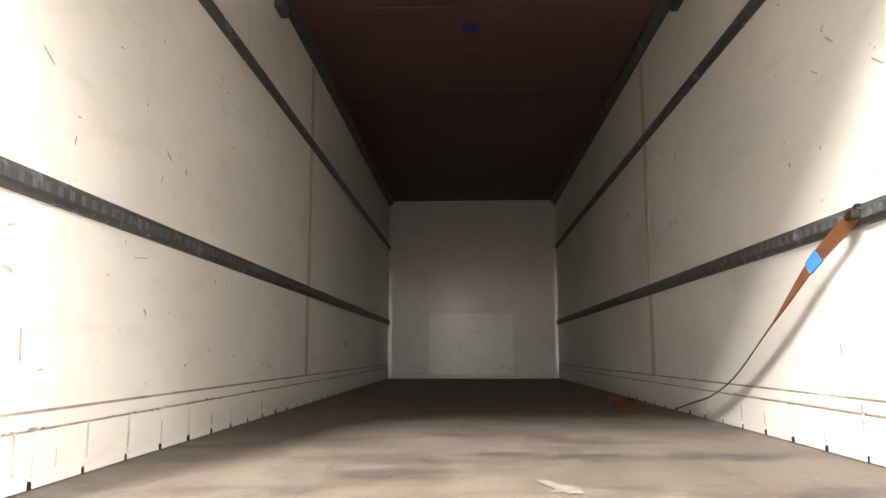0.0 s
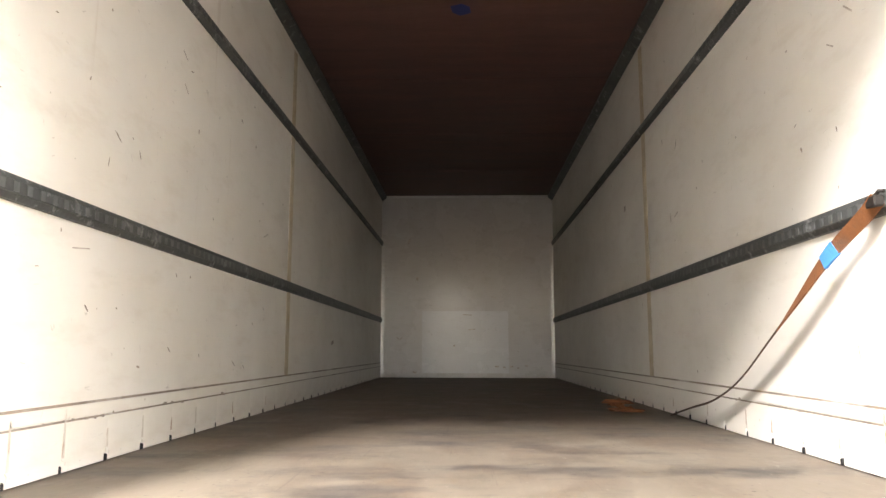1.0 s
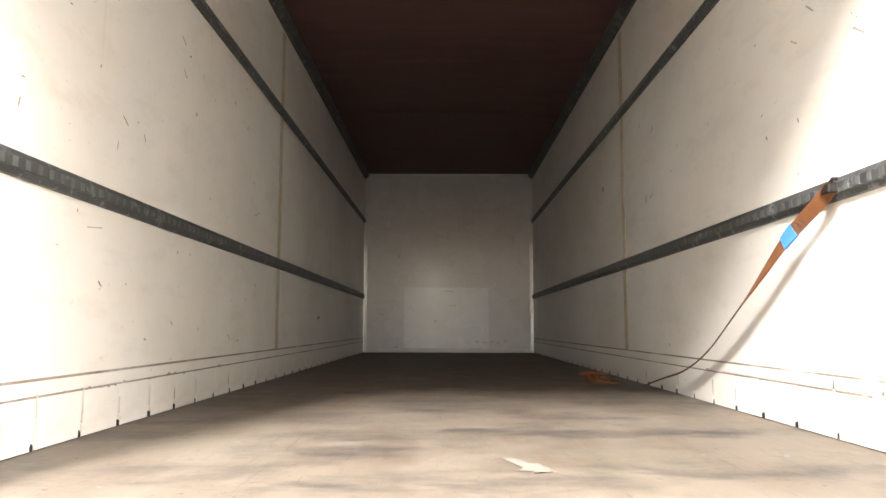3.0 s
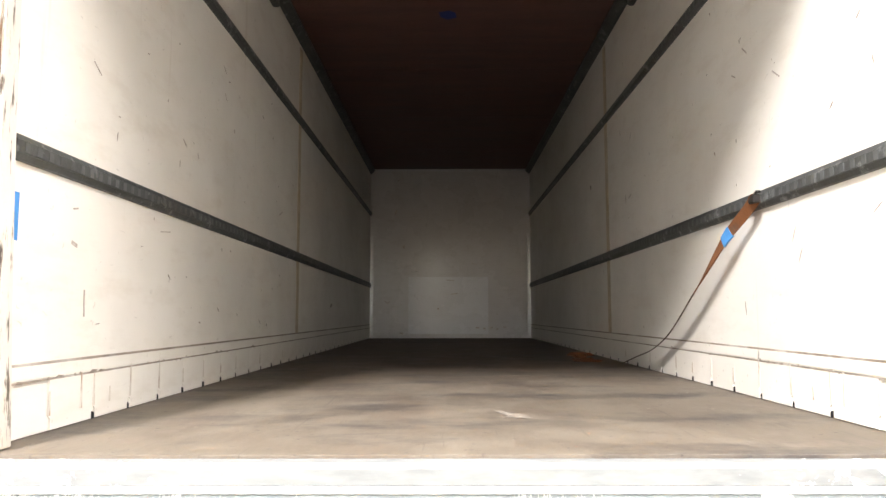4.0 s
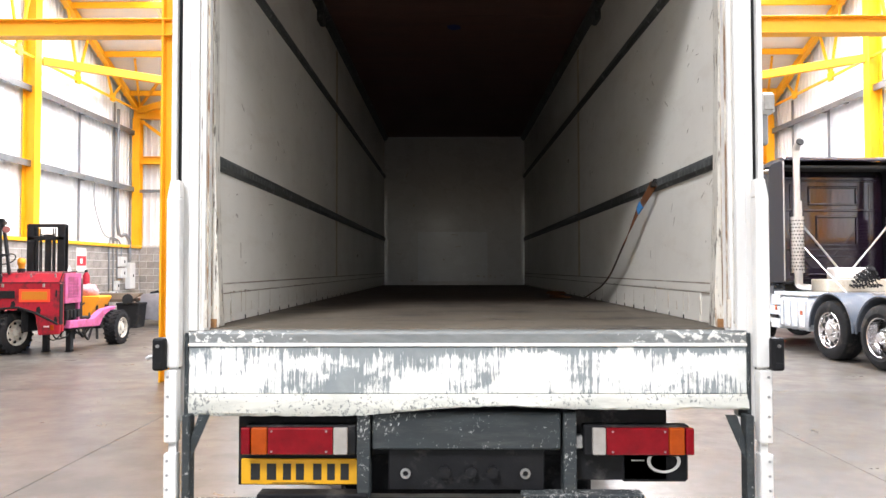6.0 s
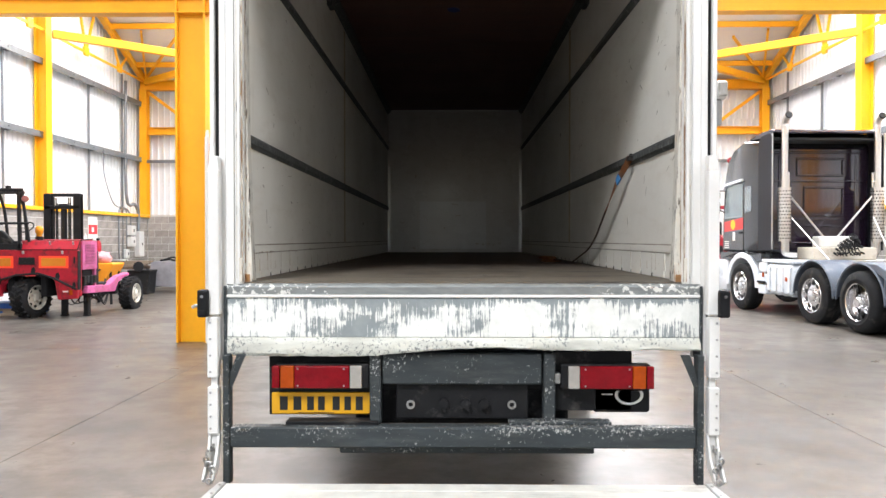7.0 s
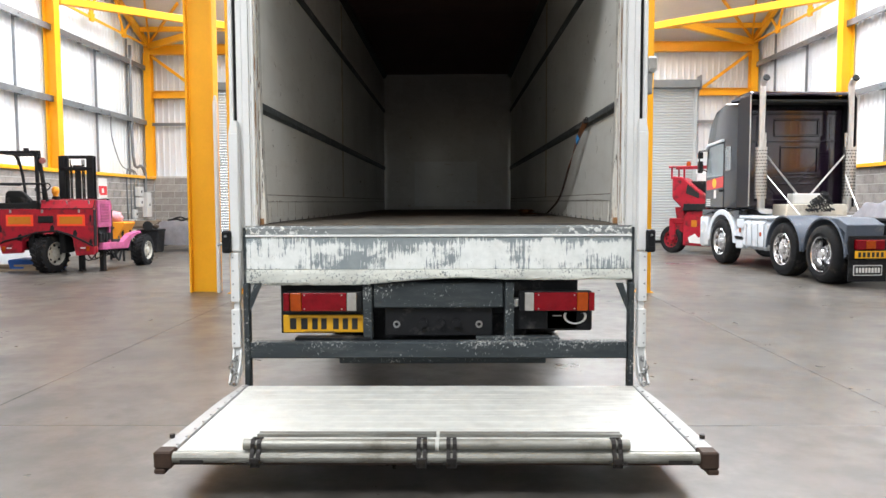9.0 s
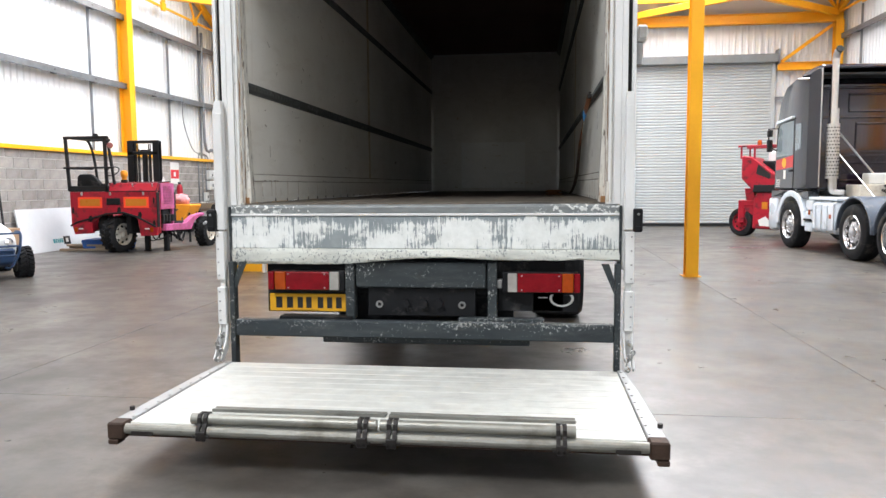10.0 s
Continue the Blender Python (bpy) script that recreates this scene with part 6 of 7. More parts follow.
for z0, z1, x0, x1 in ((2.78, 3.16, -0.45, 0.55), (1.98, 2.58, -0.30, 0.55), (1.40, 1.80, -0.6, 0.6)):
    fr = B()
    for (a, b, c, d) in ((x0, x1, z0, z0 + 0.045), (x0, x1, z1 - 0.045, z1), (x0, x0 + 0.045, z0 + 0.045, z1 - 0.045), (x1 - 0.045, x1, z0 + 0.045, z1 - 0.045)):
        box(fr, a, b, -0.072, -0.035, c, d, 0.017, seg=2)
    part("pressed_panel", fr, M_PLUM, back)
for z in (2.66, 3.24, 1.9):
    part("pressed_rib", box(B(), -1.0, 1.0, -0.07, -0.035, z, z + 0.045, 0.016, seg=2), M_PLUM, back)
for sx in (-1, 1):
    part("pressed_rib", box(B(), sx * 0.78, sx * 0.82, -0.052, -0.035, 1.4, 3.2, 0.01), M_PLUM, back)
    U("side_extender", prism(B(), [(-0.42, 1.28), (-0.42, 3.52), (-0.34, 3.62), (0.02, 3.60), (0.14, 3.50), (0.14, 1.28)], sx * 1.115, sx * 1.15, "x", 0.010), M_DEFLECTOR, "dark side air deflector")
    U("deflector_edge", rod(B(), (sx * 1.14, -0.425, 1.3), (sx * 1.14, -0.425, 3.6), 0.014, 8), M_STAINLESS)
U("roof_deflector", prism(B(), [(-0.44, 3.60), (-0.43, 3.66), (-0.30, 3.70), (0.1, 3.69), (0.62, 3.63), (0.62, 3.57), (0.1, 3.55), (-0.30, 3.60)], -1.10, 1.10, "x", 0.02), M_PLUM, "dark roof air deflector")
U("deflector_lip", box(B(), -1.12, 1.12, -0.40, 0.1, 3.46, 3.52, 0.015), M_DARK)
# windows, door lines and graphics on both sides
for sx in (-1, 1):
    X = sx * 1.134
    d = U("cab_door", box(B(), sx * 1.125, sx * 1.142, 0.80, 1.72, 1.26, 2.72, 0.012), M_CABGREY)
    w = part("door_window", prism(B(), [(0.88, 2.02), (0.88, 2.66), (1.54, 2.66), (1.68, 2.0)], sx * 1.143, sx * 1.149, "x"), M_GLASS, d, "cab door glass")
    # pale sheet behind the glass, coloured for its bright reflection; rim reads as seal
    part("window_seal", prism(B(), [(0.84, 1.98), (0.84, 2.70), (1.57, 2.70), (1.715, 1.96)], sx * 1.1425, sx * 1.1445, "x"), mat("window_seal", (0.30, 0.36, 0.38), 0.3, var=0.3), d)
    U("side_window", prism(B(), [(0.46, 2.10), (0.46, 2.62), (0.74, 2.62), (0.74, 2.06)], X, sx * 1.142, "x"), M_GLASS)
    part("door_handle", box(B(), sx * 1.142, sx * 1.165, 0.84, 0.98, 1.62, 1.67, 0.006), M_BLACK, d)
    gr = part("door_graphic", prism(B(), [(0.81, 1.72), (0.81, 1.97), (1.715, 1.89), (1.715, 1.66)], sx * 1.1425, sx * 1.1445, "x"), M_REDGRAPHIC, d, "red stripe graphic with plain marks")
    part("graphic_spot", lathe(B(), [(0.001, 0), (0.11, 0), (0.11, 0.003), (0.001, 0.003)], pose(sx * 1.1445, 1.28, 1.82, 0, 90 * sx, 0), 14), mat("yellow_spot", (0.8, 0.45, 0.02), 0.4, var=0.1), d)
    part("graphic_patch", box(B(), sx * 1.1425, sx * 1.1445, 1.18, 1.30, 1.47, 1.66), M_FRAME, d)
    for k in range(4):
        part("graphic_bar", box(B(), sx * 1.1425, sx * 1.1445, 1.48, 1.70, 1.30 + 0.045 * k, 1.322 + 0.045 * k), M_FRAME, d)
    U("wind_deflector", prism(B(), [(0.82, 2.74), (0.82, 2.80), (1.62, 2.74), (1.72, 2.60), (1.67, 2.60), (1.58, 2.68)], sx * 1.13, sx * 1.20, "x", 0.01), M_SILVER)
    for z0, z1 in ((2.08, 2.36), (2.42, 2.58)):
        U("mirror", box(B(), sx * 1.20, sx * 1.31, 1.78, 1.90, z0, z1, 0.03, seg=2), M_BLACK, "black door mirror")
    U("mirror_arm", pipe(B(), [(sx * 1.12, 1.70, 2.60), (sx * 1.28, 1.84, 2.60), (sx * 1.28, 1.84, 2.2), (sx * 1.12, 1.72, 2.1)], 0.018, 6), M_BLACK)
    # front corner, steps, arch, tank
    arch = [(0.76 + 0.60 * math.cos(math.pi * k / 14), 0.50 + 0.60 * math.sin(math.pi * k / 14)) for k in range(15)]
    rim_ = [(0.76 + 0.74 * math.cos(math.pi * k / 14), 0.50 + 0.72 * math.sin(math.pi * k / 14)) for k in range(14, -1, -1)]
    U("wheel_arch", prism(B(), arch + rim_, sx * 1.20, sx * 0.92, "x", 0.012), M_SILVER, "silver curved wheel arch")
    U("arch_top", prism(B(), [(-0.06, 1.04), (-0.06, 1.215), (1.86, 1.215), (1.88, 1.06), (1.31, 1.06), (1.01, 1.215), (0.51, 1.215), (0.23, 1.06)], sx * 1.17, sx * 0.95, "x", 0.01), M_CABGREY)
    U("front_corner", box(B(), sx * 0.94, sx * 1.185, 1.50, 1.98, 0.36, 1.05, 0.05, seg=2), M_SILVER, "silver bumper corner with steps", 40)
    for z in (0.40, 0.62, 0.84):
        U("step_box", box(B(), sx * 0.94, sx * (1.185 - 0.03 * (z - 0.4)), -0.27, 0.045, z, z + 0.19, 0.02), M_SILVER, "silver moulded step")
    U("step_tread", box(B(), sx * 1.10, sx * 1.21, -0.25, 0.05, 0.62, 0.66, 0.006), M_BLACK)
    U("marker_lamp", box(B(), sx * 1.18, sx * 1.2, -0.20, -0.14, 0.74, 0.84, 0.006), M_AMBERLENS)
    tank = U("fuel_tank", box(B(), sx * 0.70, sx * 1.17, -1.22, -0.31, 0.42, 1.02, 0.09, seg=3), M_SILVER, "silver-blue fuel tank", 40)
    for k in range(4):
        part("tank_band", box(B(), sx * 0.69, sx * 1.185, -1.16 + k * 0.25, -1.10 + k * 0.25, 0.41, 1.03, 0.08), M_SILVER, tank)
    part("tank_lamp", box(B(), sx * 1.183, sx * 1.195, -1.10, -1.02, 0.70, 0.78, 0.005), M_AMBERLENS, tank)
    U("catwalk_edge", box(B(), sx * 0.62, sx * 1.16, -1.25, 0.0, 1.04, 1.10, 0.01), M_SILVER)
    for y in (-1.95, -3.28):
        # mudguard over each rear wheel
        mg = B()
        ring = []
        for k in range(13):
            a = math.pi * (0.02 + 0.96 * k / 12)
            ring.append([mg.verts.new((xx, y + rr * math.cos(a), 0.50 + rr * math.sin(a))) for rr, xx in ((0.60, sx * 1.19), (0.635, sx * 1.19), (0.635, sx * 0.56), (0.60, sx * 0.56))])
        for a, b in zip(ring, ring[1:]):
            for k in range(4):
                mg.faces.new((a[k], a[(k + 1) % 4], b[(k + 1) % 4], b[k]))
        mg.faces.new(ring[0]), mg.faces.new(ring[-1][::-1])
        bmesh.ops.recalc_face_normals(mg, faces=list(mg.faces))
        U("mudguard", mg, M_FENDER, "grey-blue mudguard", 40)
        U("guard_edge", pipe(B(), [(sx * 1.19, y + 0.62 * math.cos(a), 0.50 + 0.62 * math.sin(a)) for a in [math.pi * k / 16 for k in range(17)]], 0.022, 6), M_FENDER)
    U("rear_wing", prism(B(), [(-3.850, 0.46), (-3.930, 1.02), (-3.680, 1.12), (-3.430, 1.135), (-3.430, 1.10), (-3.860, 0.9)], sx * 1.19, sx * 0.56, "x", 0.01), M_FENDER)
    wheel(tu, (sx * 1.07, 0.76, 0.50), 0.50, 0.32, 0, sx, M_CHROME, False, 10, 0.25)
    wheel(tu, (sx * 1.05, -1.95, 0.50), 0.50, 0.34, 0, sx, M_CHROME, False, 10, 0.25)
    wheel(tu, (sx * 0.97, -3.28, 0.50), 0.50, 0.54, 0, sx, M_CHROME, False, 10, 0.62)
    U("chassis_rail", box(B(), sx * 0.36, sx * 0.44, -3.830, 1.75, 0.72, 1.0, 0.008), M_SOOT)
    # exhaust stack
    x = sx * 0.94
    st = U("exhaust_pipe", rod(B(), (x, -0.52, 1.28), (x, -0.52, 3.72), 0.062, 18), M_STAINLESS, "stainless exhaust stack", 40)
    part("heat_shield", rod(B(), (x, -0.52, 1.46), (x, -0.52, 2.52), 0.118, 24), M_STAINLESS, st, "perforated heat shield", 40)
    hl = B()
    for k in range(15):
        for q in range(14):
            a = 2 * math.pi * (q + 0.5 * (k % 2)) / 14
            c = Vector((x + 0.118 * math.cos(a), -0.52 + 0.118 * math.sin(a), 1.52 + k * 0.066))
            rod(hl, c, c + Vector((0.003 * math.cos(a), 0.003 * math.sin(a), 0)), 0.016, 6)
    part("perforation", hl, M_DARK, st, kind="stuff")
    part("elbow", pipe(B(), curve_pts([(x, -0.52, 3.70), (x, -0.52, 3.78), (x, -0.57, 3.87), (x, -0.66, 3.92)], 5), 0.066, 14), M_STAINLESS, st, "", 60)
    part("mouth", rod(B(), (x, -0.650, 3.915), (x, -0.676, 3.928), 0.070, 16), M_DARK, st)
    part("lower_elbow", pipe(B(), curve_pts([(x, -0.52, 1.48), (x, -0.52, 1.28), (x - sx * 0.06, -0.52, 1.20), (x - sx * 0.24, -0.52, 1.18)], 5), 0.06, 12), M_STAINLESS, st, "", 60)
    U("stay", rod(B(), (sx * 0.86, -0.50, 1.15), (sx * 0.86, -0.50, 2.82), 0.028, 10), M_STAINLESS, "stainless upright stay")
    U("stay_clamp", box(B(), sx * 0.84, sx * 1.0, -0.54, -0.48, 2.62, 2.66, 0.006), M_STAINLESS)
    U("cross_stay", rod(B(), (sx * 0.84, -0.52, 2.36), (-sx * 0.12, -0.50, 1.24), 0.02, 8), M_STAINLESS, "crossed stainless stay")
    U("front_stay", rod(B(), (sx * 0.84, -0.55, 1.95), (sx * 0.60, -1.5, 1.10), 0.010, 8), M_STAINLESS)
    lampb = U("rear_lamp", box(B(), sx * 0.58, sx * 1.06, -3.990, -3.910, 0.62, 0.78, 0.012), M_REDLENS, "red and amber rear lamp")
    part("amber_field", box(B(), sx * 0.74, sx * 0.90, -3.998, -3.985, 0.635, 0.765, 0.006), M_AMBERLENS, lampb)
    flap = U("mud_flap", box(B(), sx * 0.52, sx * 1.16, -3.950, -3.930, 0.10, 0.46, 0.006), M_BLACK, "black mud flap with a white-edged badge")
    part("badge", box(B(), sx * 0.60, sx * 1.08, -3.956, -3.949, 0.20, 0.37, 0.01), M_FRAME, flap)
    part("badge_field", box(B(), sx * 0.615, sx * 1.065, -3.960, -3.955, 0.215, 0.355, 0.008), M_INK, flap)
    for k in range(8):
        part("badge_bar", box(B(), sx * (0.64 + 0.052 * k), sx * (0.675 + 0.052 * k), -3.963, -3.959, 0.245, 0.325), M_FRAME, flap)
pl2 = U("rear_plate", box(B(), -1.08, -0.56, -3.995, -3.980, 0.48, 0.60, 0.004), M_PLATEYELLOW, "yellow number plate")
for k in range(6):
    part("plate_bar", box(B(), -1.03 + 0.075 * k, -0.985 + 0.075 * k, -3.998, -3.994, 0.50, 0.58), M_INK, pl2)
U("rear_beam", box(B(), -1.15, 1.15, -3.920, -3.810, 0.46, 0.84, 0.012), M_SOOT)
U("front_bumper", box(B(), -1.17, 1.17, 1.72, 2.0, 0.32, 0.92, 0.06, seg=2), M_SILVER, "silver front bumper", 40)
U("grille", box(B(), -1.0, 1.0, 1.82, 1.90, 0.95, 1.9, 0.03), M_SILVER)
for y in (0.76, -1.95, -3.28):
    U("axle", rod(B(), (-0.95, y, 0.5), (0.95, y, 0.5), 0.08, 12), M_SOOT)
    for sx in (-1, 1):
        U("spring_seat", box(B(), sx * 0.37, sx * 0.43, y - 0.06, y + 0.06, 0.5, 0.74), M_SOOT)
U("catwalk_box", box(B(), -0.55, 0.72, -0.86, -0.28, 1.102, 1.34, 0.015), mat("cream_locker", (0.52, 0.48, 0.40), 0.5, var=0.15, scale=4, dirt=(0.25, 0.21, 0.16), dirt_at=(0.5, 0.75)), "cream metal locker behind the cab")
U("catwalk", box(B(), -0.62, 0.62, -1.25, 0.0, 1.02, 1.10, 0.008), M_ALU)
U("white_tank", box(B(), -0.28, 0.42, -0.62, -0.34, 1.342, 1.56, 0.02), M_GREYBOX, "pale grey box")
U("fifth_wheel", lathe(B(), [(0.001, 0.12), (0.5, 0.12), (0.52, 0.08), (0.5, 0.04), (0.001, 0.04)], pose(0, -2.6, 0.98), 24), M_SOOT)
coil = B()
random.seed(5)
for k in range(5):
    pts = []
    cx = -0.05 + random.uniform(-0.1, 0.15)
    for q in range(60):
        a = q * 0.9
        s = q / 59
        pts.append((cx + 0.35 * (s - 0.5) + 0.045 * math.cos(a), -0.95 + 0.05 * math.sin(a) - 0.06 * k, 1.18 + 0.38 * math.sin(math.pi * s) * (0.6 + 0.1 * k) + 0.045 * math.sin(a)))
    pipe(coil, pts, 0.011, 5)
U("air_line", coil, M_BLACK, "coiled black air lines")["kind"] = "stuff"
tarp = B()
bmesh.ops.create_grid(tarp, x_segments=26, y_segments=26, size=0.5)
for v in tarp.verts:
    x, y = v.co.x, v.co.y
    bump = 0.14 * noise.noise(Vector((x * 4, y * 4, 3))) + 0.05 * noise.noise(Vector((x * 11, y * 11, 8)))
    edge = min(1, 4.5 * (0.5 - max(abs(x), abs(y))))
    v.co = Vector((0.72 + x * 1.0, -2.3 + y * 1.5, 1.12 + 0.24 * edge + bump * edge - 0.16 * (1 - edge)))
bot = bmesh.ops.extrude_face_region(tarp, geom=list(tarp.faces))
for g in bot["geom"]:
    if isinstance(g, bmesh.types.BMVert):
        g.co.z += 0.01
ob = part("tarpaulin", tarp, M_TARP, None, smooth=60)
ob.matrix_world = pose(7.41, 11.0, 0, 0, 0, 3.5)
tagged(ob, "crumpled grey tarpaulin lying on the mudguards", "tarpaulin")

# --- small utility buggy, only its nose in view
bg = thing("utility_buggy", pose(-7.44, 5.40, 0, 0, 0, -38), "small white and blue utility buggy with a black bull bar", "buggy")
G = lambda n, bm, mt, lab="", sm=None: part(n, bm, mt, bg, lab, sm)
M_BUGGY = mat("buggy_white", (0.66, 0.68, 0.68), 0.35, var=0.06)
M_NAVY = mat("navy_plastic", (0.03, 0.06, 0.13), 0.4, var=0.15)
G("nose", prism(B(), [(-1.5, 0.30), (-1.5, 0.80), (-0.45, 0.84), (0.0, 0.76), (0.24, 0.66), (0.30, 0.56), (0.28, 0.44), (0.2, 0.34)], -0.27, 0.27, "y", 0.05, seg=3), M_BUGGY, "white moulded nose", 40)
G("valance", prism(B(), [(0.05, 0.18), (0.02, 0.48), (0.33, 0.48), (0.29, 0.24)], -0.24, 0.24, "y", 0.03), M_NAVY, "navy lower valance")
for s in (-1, 1):
    G("headlamp", lathe(B(), [(0.001, 0.03), (0.055, 0.025), (0.065, 0.0), (0.065, -0.04)], pose(0.28, s * 0.16, 0.58, 0, 75, 0), 18), M_CHROME, "round chrome headlamp", 40)
    wheel(bg, (-0.02, s * 0.42, 0.23), 0.23, 0.22, -90, s, M_STEEL, True, 6)
    wheel(bg, (-1.25, s * 0.42, 0.23), 0.23, 0.22, -90, s, M_STEEL, True, 6)
    G("bull_bar", pipe(B(), curve_pts([(0.16, s * 0.29, 0.72), (0.38, s * 0.29, 0.72), (0.45, s * 0.28, 0.60), (0.44, s * 0.24, 0.38), (0.38, s * 0.15, 0.20), (0.22, s * 0.12, 0.19)], 5), 0.019, 8), M_NAVY, "dark tubular bull bar")
for z, x, w in ((0.71, 0.41, 0.29), (0.52, 0.452, 0.27), (0.38, 0.44, 0.24)):
    G("bull_tube", rod(B(), (x, -w, z), (x, w, z), 0.016, 8), M_NAVY)
G("axle", rod(B(), (-0.02, -0.41, 0.23), (-0.02, 0.41, 0.23), 0.03, 8), M_SOOT)
G("axle", rod(B(), (-1.25, -0.41, 0.23), (-1.25, 0.41, 0.23), 0.03, 8), M_SOOT)
G("chassis_pan", box(B(), -1.7, 0.1, -0.22, 0.22, 0.20, 0.31, 0.02), M_SOOT)
G("seat", box(B(), -1.5, -1.0, -0.3, 0.3, 0.79, 0.97, 0.05, seg=2), M_BLACK)
for s in (-1, 1):
    G("windscreen_post", rod(B(), (-0.45, s * 0.28, 0.80), (-0.65, s * 0.28, 1.5), 0.018, 8), M_SOOT)


# ---- things along the walls ----
board = tagged(part("sign_board", box(B(), -0.015, 0.015, -1.5, 1.5, 0.0, 0.95, 0.003), mat("white_board", (0.68, 0.70, 0.72), 0.4, var=0.05)), "large white sign board leaning against the block plinth", "board")
board.matrix_world = pose(-9.72, 10.55, 0, 0, -10, 0)
mark = part("teal_mark", box(B(), 0.0152, 0.018, -0.52, -0.20, 0.17, 0.26), mat("teal_print", (0.05, 0.30, 0.33), 0.5, var=0.1), board)
part("badge_mark", box(B(), 0.0152, 0.0185, -0.17, 0.06, 0.12, 0.30), M_INK, board)
part("badge_corner", box(B(), 0.0186, 0.0195, -0.10, -0.01, 0.17, 0.26), M_FRAME, board)
for k in range(4):
    part("mark_gap", box(B(), 0.0181, 0.019, -0.46 + 0.065 * k, -0.445 + 0.065 * k, 0.17, 0.26), board.data.materials[0], board)
crate = tagged(part("carton", box(B(), -0.25, 0.25, -0.2, 0.2, 0, 0.62, 0.008), mat("brown_card", (0.34, 0.22, 0.13), 0.8, var=0.15)), "brown cardboard carton on the floor by the board", "carton")
crate.matrix_world = pose(-9.35, 8.0, 0, 0, 0, 12)
# odds and ends under the forklift's tail
tray = tagged(part("blue_tray", prism(B(), [(-0.45, 0.0), (0.45, 0.0), (0.5, 0.22), (0.44, 0.24), (-0.44, 0.24), (-0.5, 0.22)], -0.3, 0.3, "y", 0.02), M_BLUEPLASTIC), "blue plastic tray on the concrete floor", "tray")
tray.matrix_world = pose(-8.75, 10.55, 0, 0, 0, 8)
bag = B()
bmesh.ops.create_icosphere(bag, subdivisions=4, radius=1)
for v in bag.verts:
    k = 1 + 0.25 * noise.noise(v.co * 2.3) + 0.08 * noise.noise(v.co * 6)
    v.co = Vector((v.co.x * 0.24 * k, v.co.y * 0.2 * k, max(-0.13, v.co.z * 0.17 * k) + 0.13))
bag_ob = tagged(part("blue_sack", bag, M_BLUEPLASTIC, smooth=60), "crumpled blue plastic sack in the tray", "sack")
bag_ob.matrix_world = pose(-8.6, 10.55, 0.24)
for k, (x, y, a, w) in enumerate(((-9.1, 10.2, 8, 1.1), (-9.05, 10.3, -4, 1.0), (-9.1, 10.26, 3, 0.9))):
    pl = tagged(part("timber_offcut", box(B(), -w / 2, w / 2, -0.06, 0.06, 0, 0.045, 0.004), mat("raw_timber", (0.35, 0.27, 0.19), 0.8, var=0.2, stretch=(0.5, 6, 6))), "short grey timber offcut stacked on the floor", "timber", "timber offcuts")
    pl.matrix_world = pose(x, y, 0.045 * k, 0, 0, a)
# yellow hopper and bench behind the forklift
hop = thing("hopper", pose(-8.15, 12.9, 0), "orange-yellow salt hopper on thin legs", "hopper")
part("bin", prism(B(), [(-0.32, 0.95), (0.32, 0.95), (0.34, 0.92), (0.12, 0.52), (-0.12, 0.52), (-0.34, 0.92)], -0.3, 0.3, "y", 0.015), M_ORANGE, hop, "orange hopper bin")
for x in (-0.26, 0.26):
    for y in (-0.22, 0.22):
        part("leg", bar(B(), (x, y, 0.0), (x * 0.9, y * 0.9, 0.75), 0.04, 0.04), M_SOOT, hop)
part("outlet", box(B(), -0.1, 0.1, -0.1, 0.1, 0.35, 0.53, 0.02), M_SOOT, hop)
cloth = B()
bmesh.ops.create_icosphere(cloth, subdivisions=3, radius=1)
for v in cloth.verts:
    k = 1 + 0.3 * noise.noise(v.co * 3)
    v.co = Vector((v.co.x * 0.26 * k, v.co.y * 0.2 * k, max(-0.10, v.co.z * 0.16 * k) + 0.10))
cl = tagged(part("red_white_bag", cloth, mat("pink_print", (0.60, 0.28, 0.30), 0.8, var=0.5, scale=14), smooth=60), "red and white printed bag on the hopper", "bag")
cl.matrix_world = pose(-8.25, 12.9, 0.95)
bench = thing("bench", pose(-9.2, 16.6, 0), "dark timber bench with odds and ends", "bench")
part("top", box(B(), -0.6, 0.45, -0.4, 0.4, 0.66, 0.74, 0.01), mat("dark_timber", (0.12, 0.085, 0.06), 0.8, var=0.3, stretch=(0.6, 6, 6)), bench)
for x in (-0.5, 0.36):
    for y in (-0.32, 0.32):
        part("leg", box(B(), x - 0.04, x + 0.04, y - 0.04, y + 0.04, 0, 0.66, 0.005), M_SOOT, bench)
for k in range(3):
    pl = tagged(part("plank", box(B(), -0.55, 0.55, -0.09, 0.09, 0, 0.05, 0.006), mat("weathered_plank", (0.20, 0.16, 0.12), 0.85, var=0.3, stretch=(0.6, 6, 6))), "weathered plank lying on the bench", "plank", "planks")
    pl.matrix_world = pose(-9.2 + 0.05 * k, 16.45 + 0.02 * k, 0.74 + 0.05 * k, 0, 0, 6 * k - 5)
bin_ = thing("black_bin", pose(-8.55, 15.9, 0), "black plastic bin with a round lamp on top", "bin")
part("tub", prism(B(), [(-0.24, 0.0), (0.24, 0.0), (0.30, 0.62), (-0.30, 0.62)], -0.25, 0.25, "y", 0.02), M_BLACK, bin_)
part("lamp", lathe(B(), [(0.001, 0.0), (0.10, 0.02), (0.14, 0.08), (0.14, 0.12), (0.001, 0.125)], pose(0.02, -0.2, 0.62 + 0.12, 80), 20), M_SOOT, bin_, "", 40)
part("rim_ring", box(B(), -0.31, 0.31, -0.27, 0.27, 0.60, 0.66, 0.015), M_BLACK, bin_)
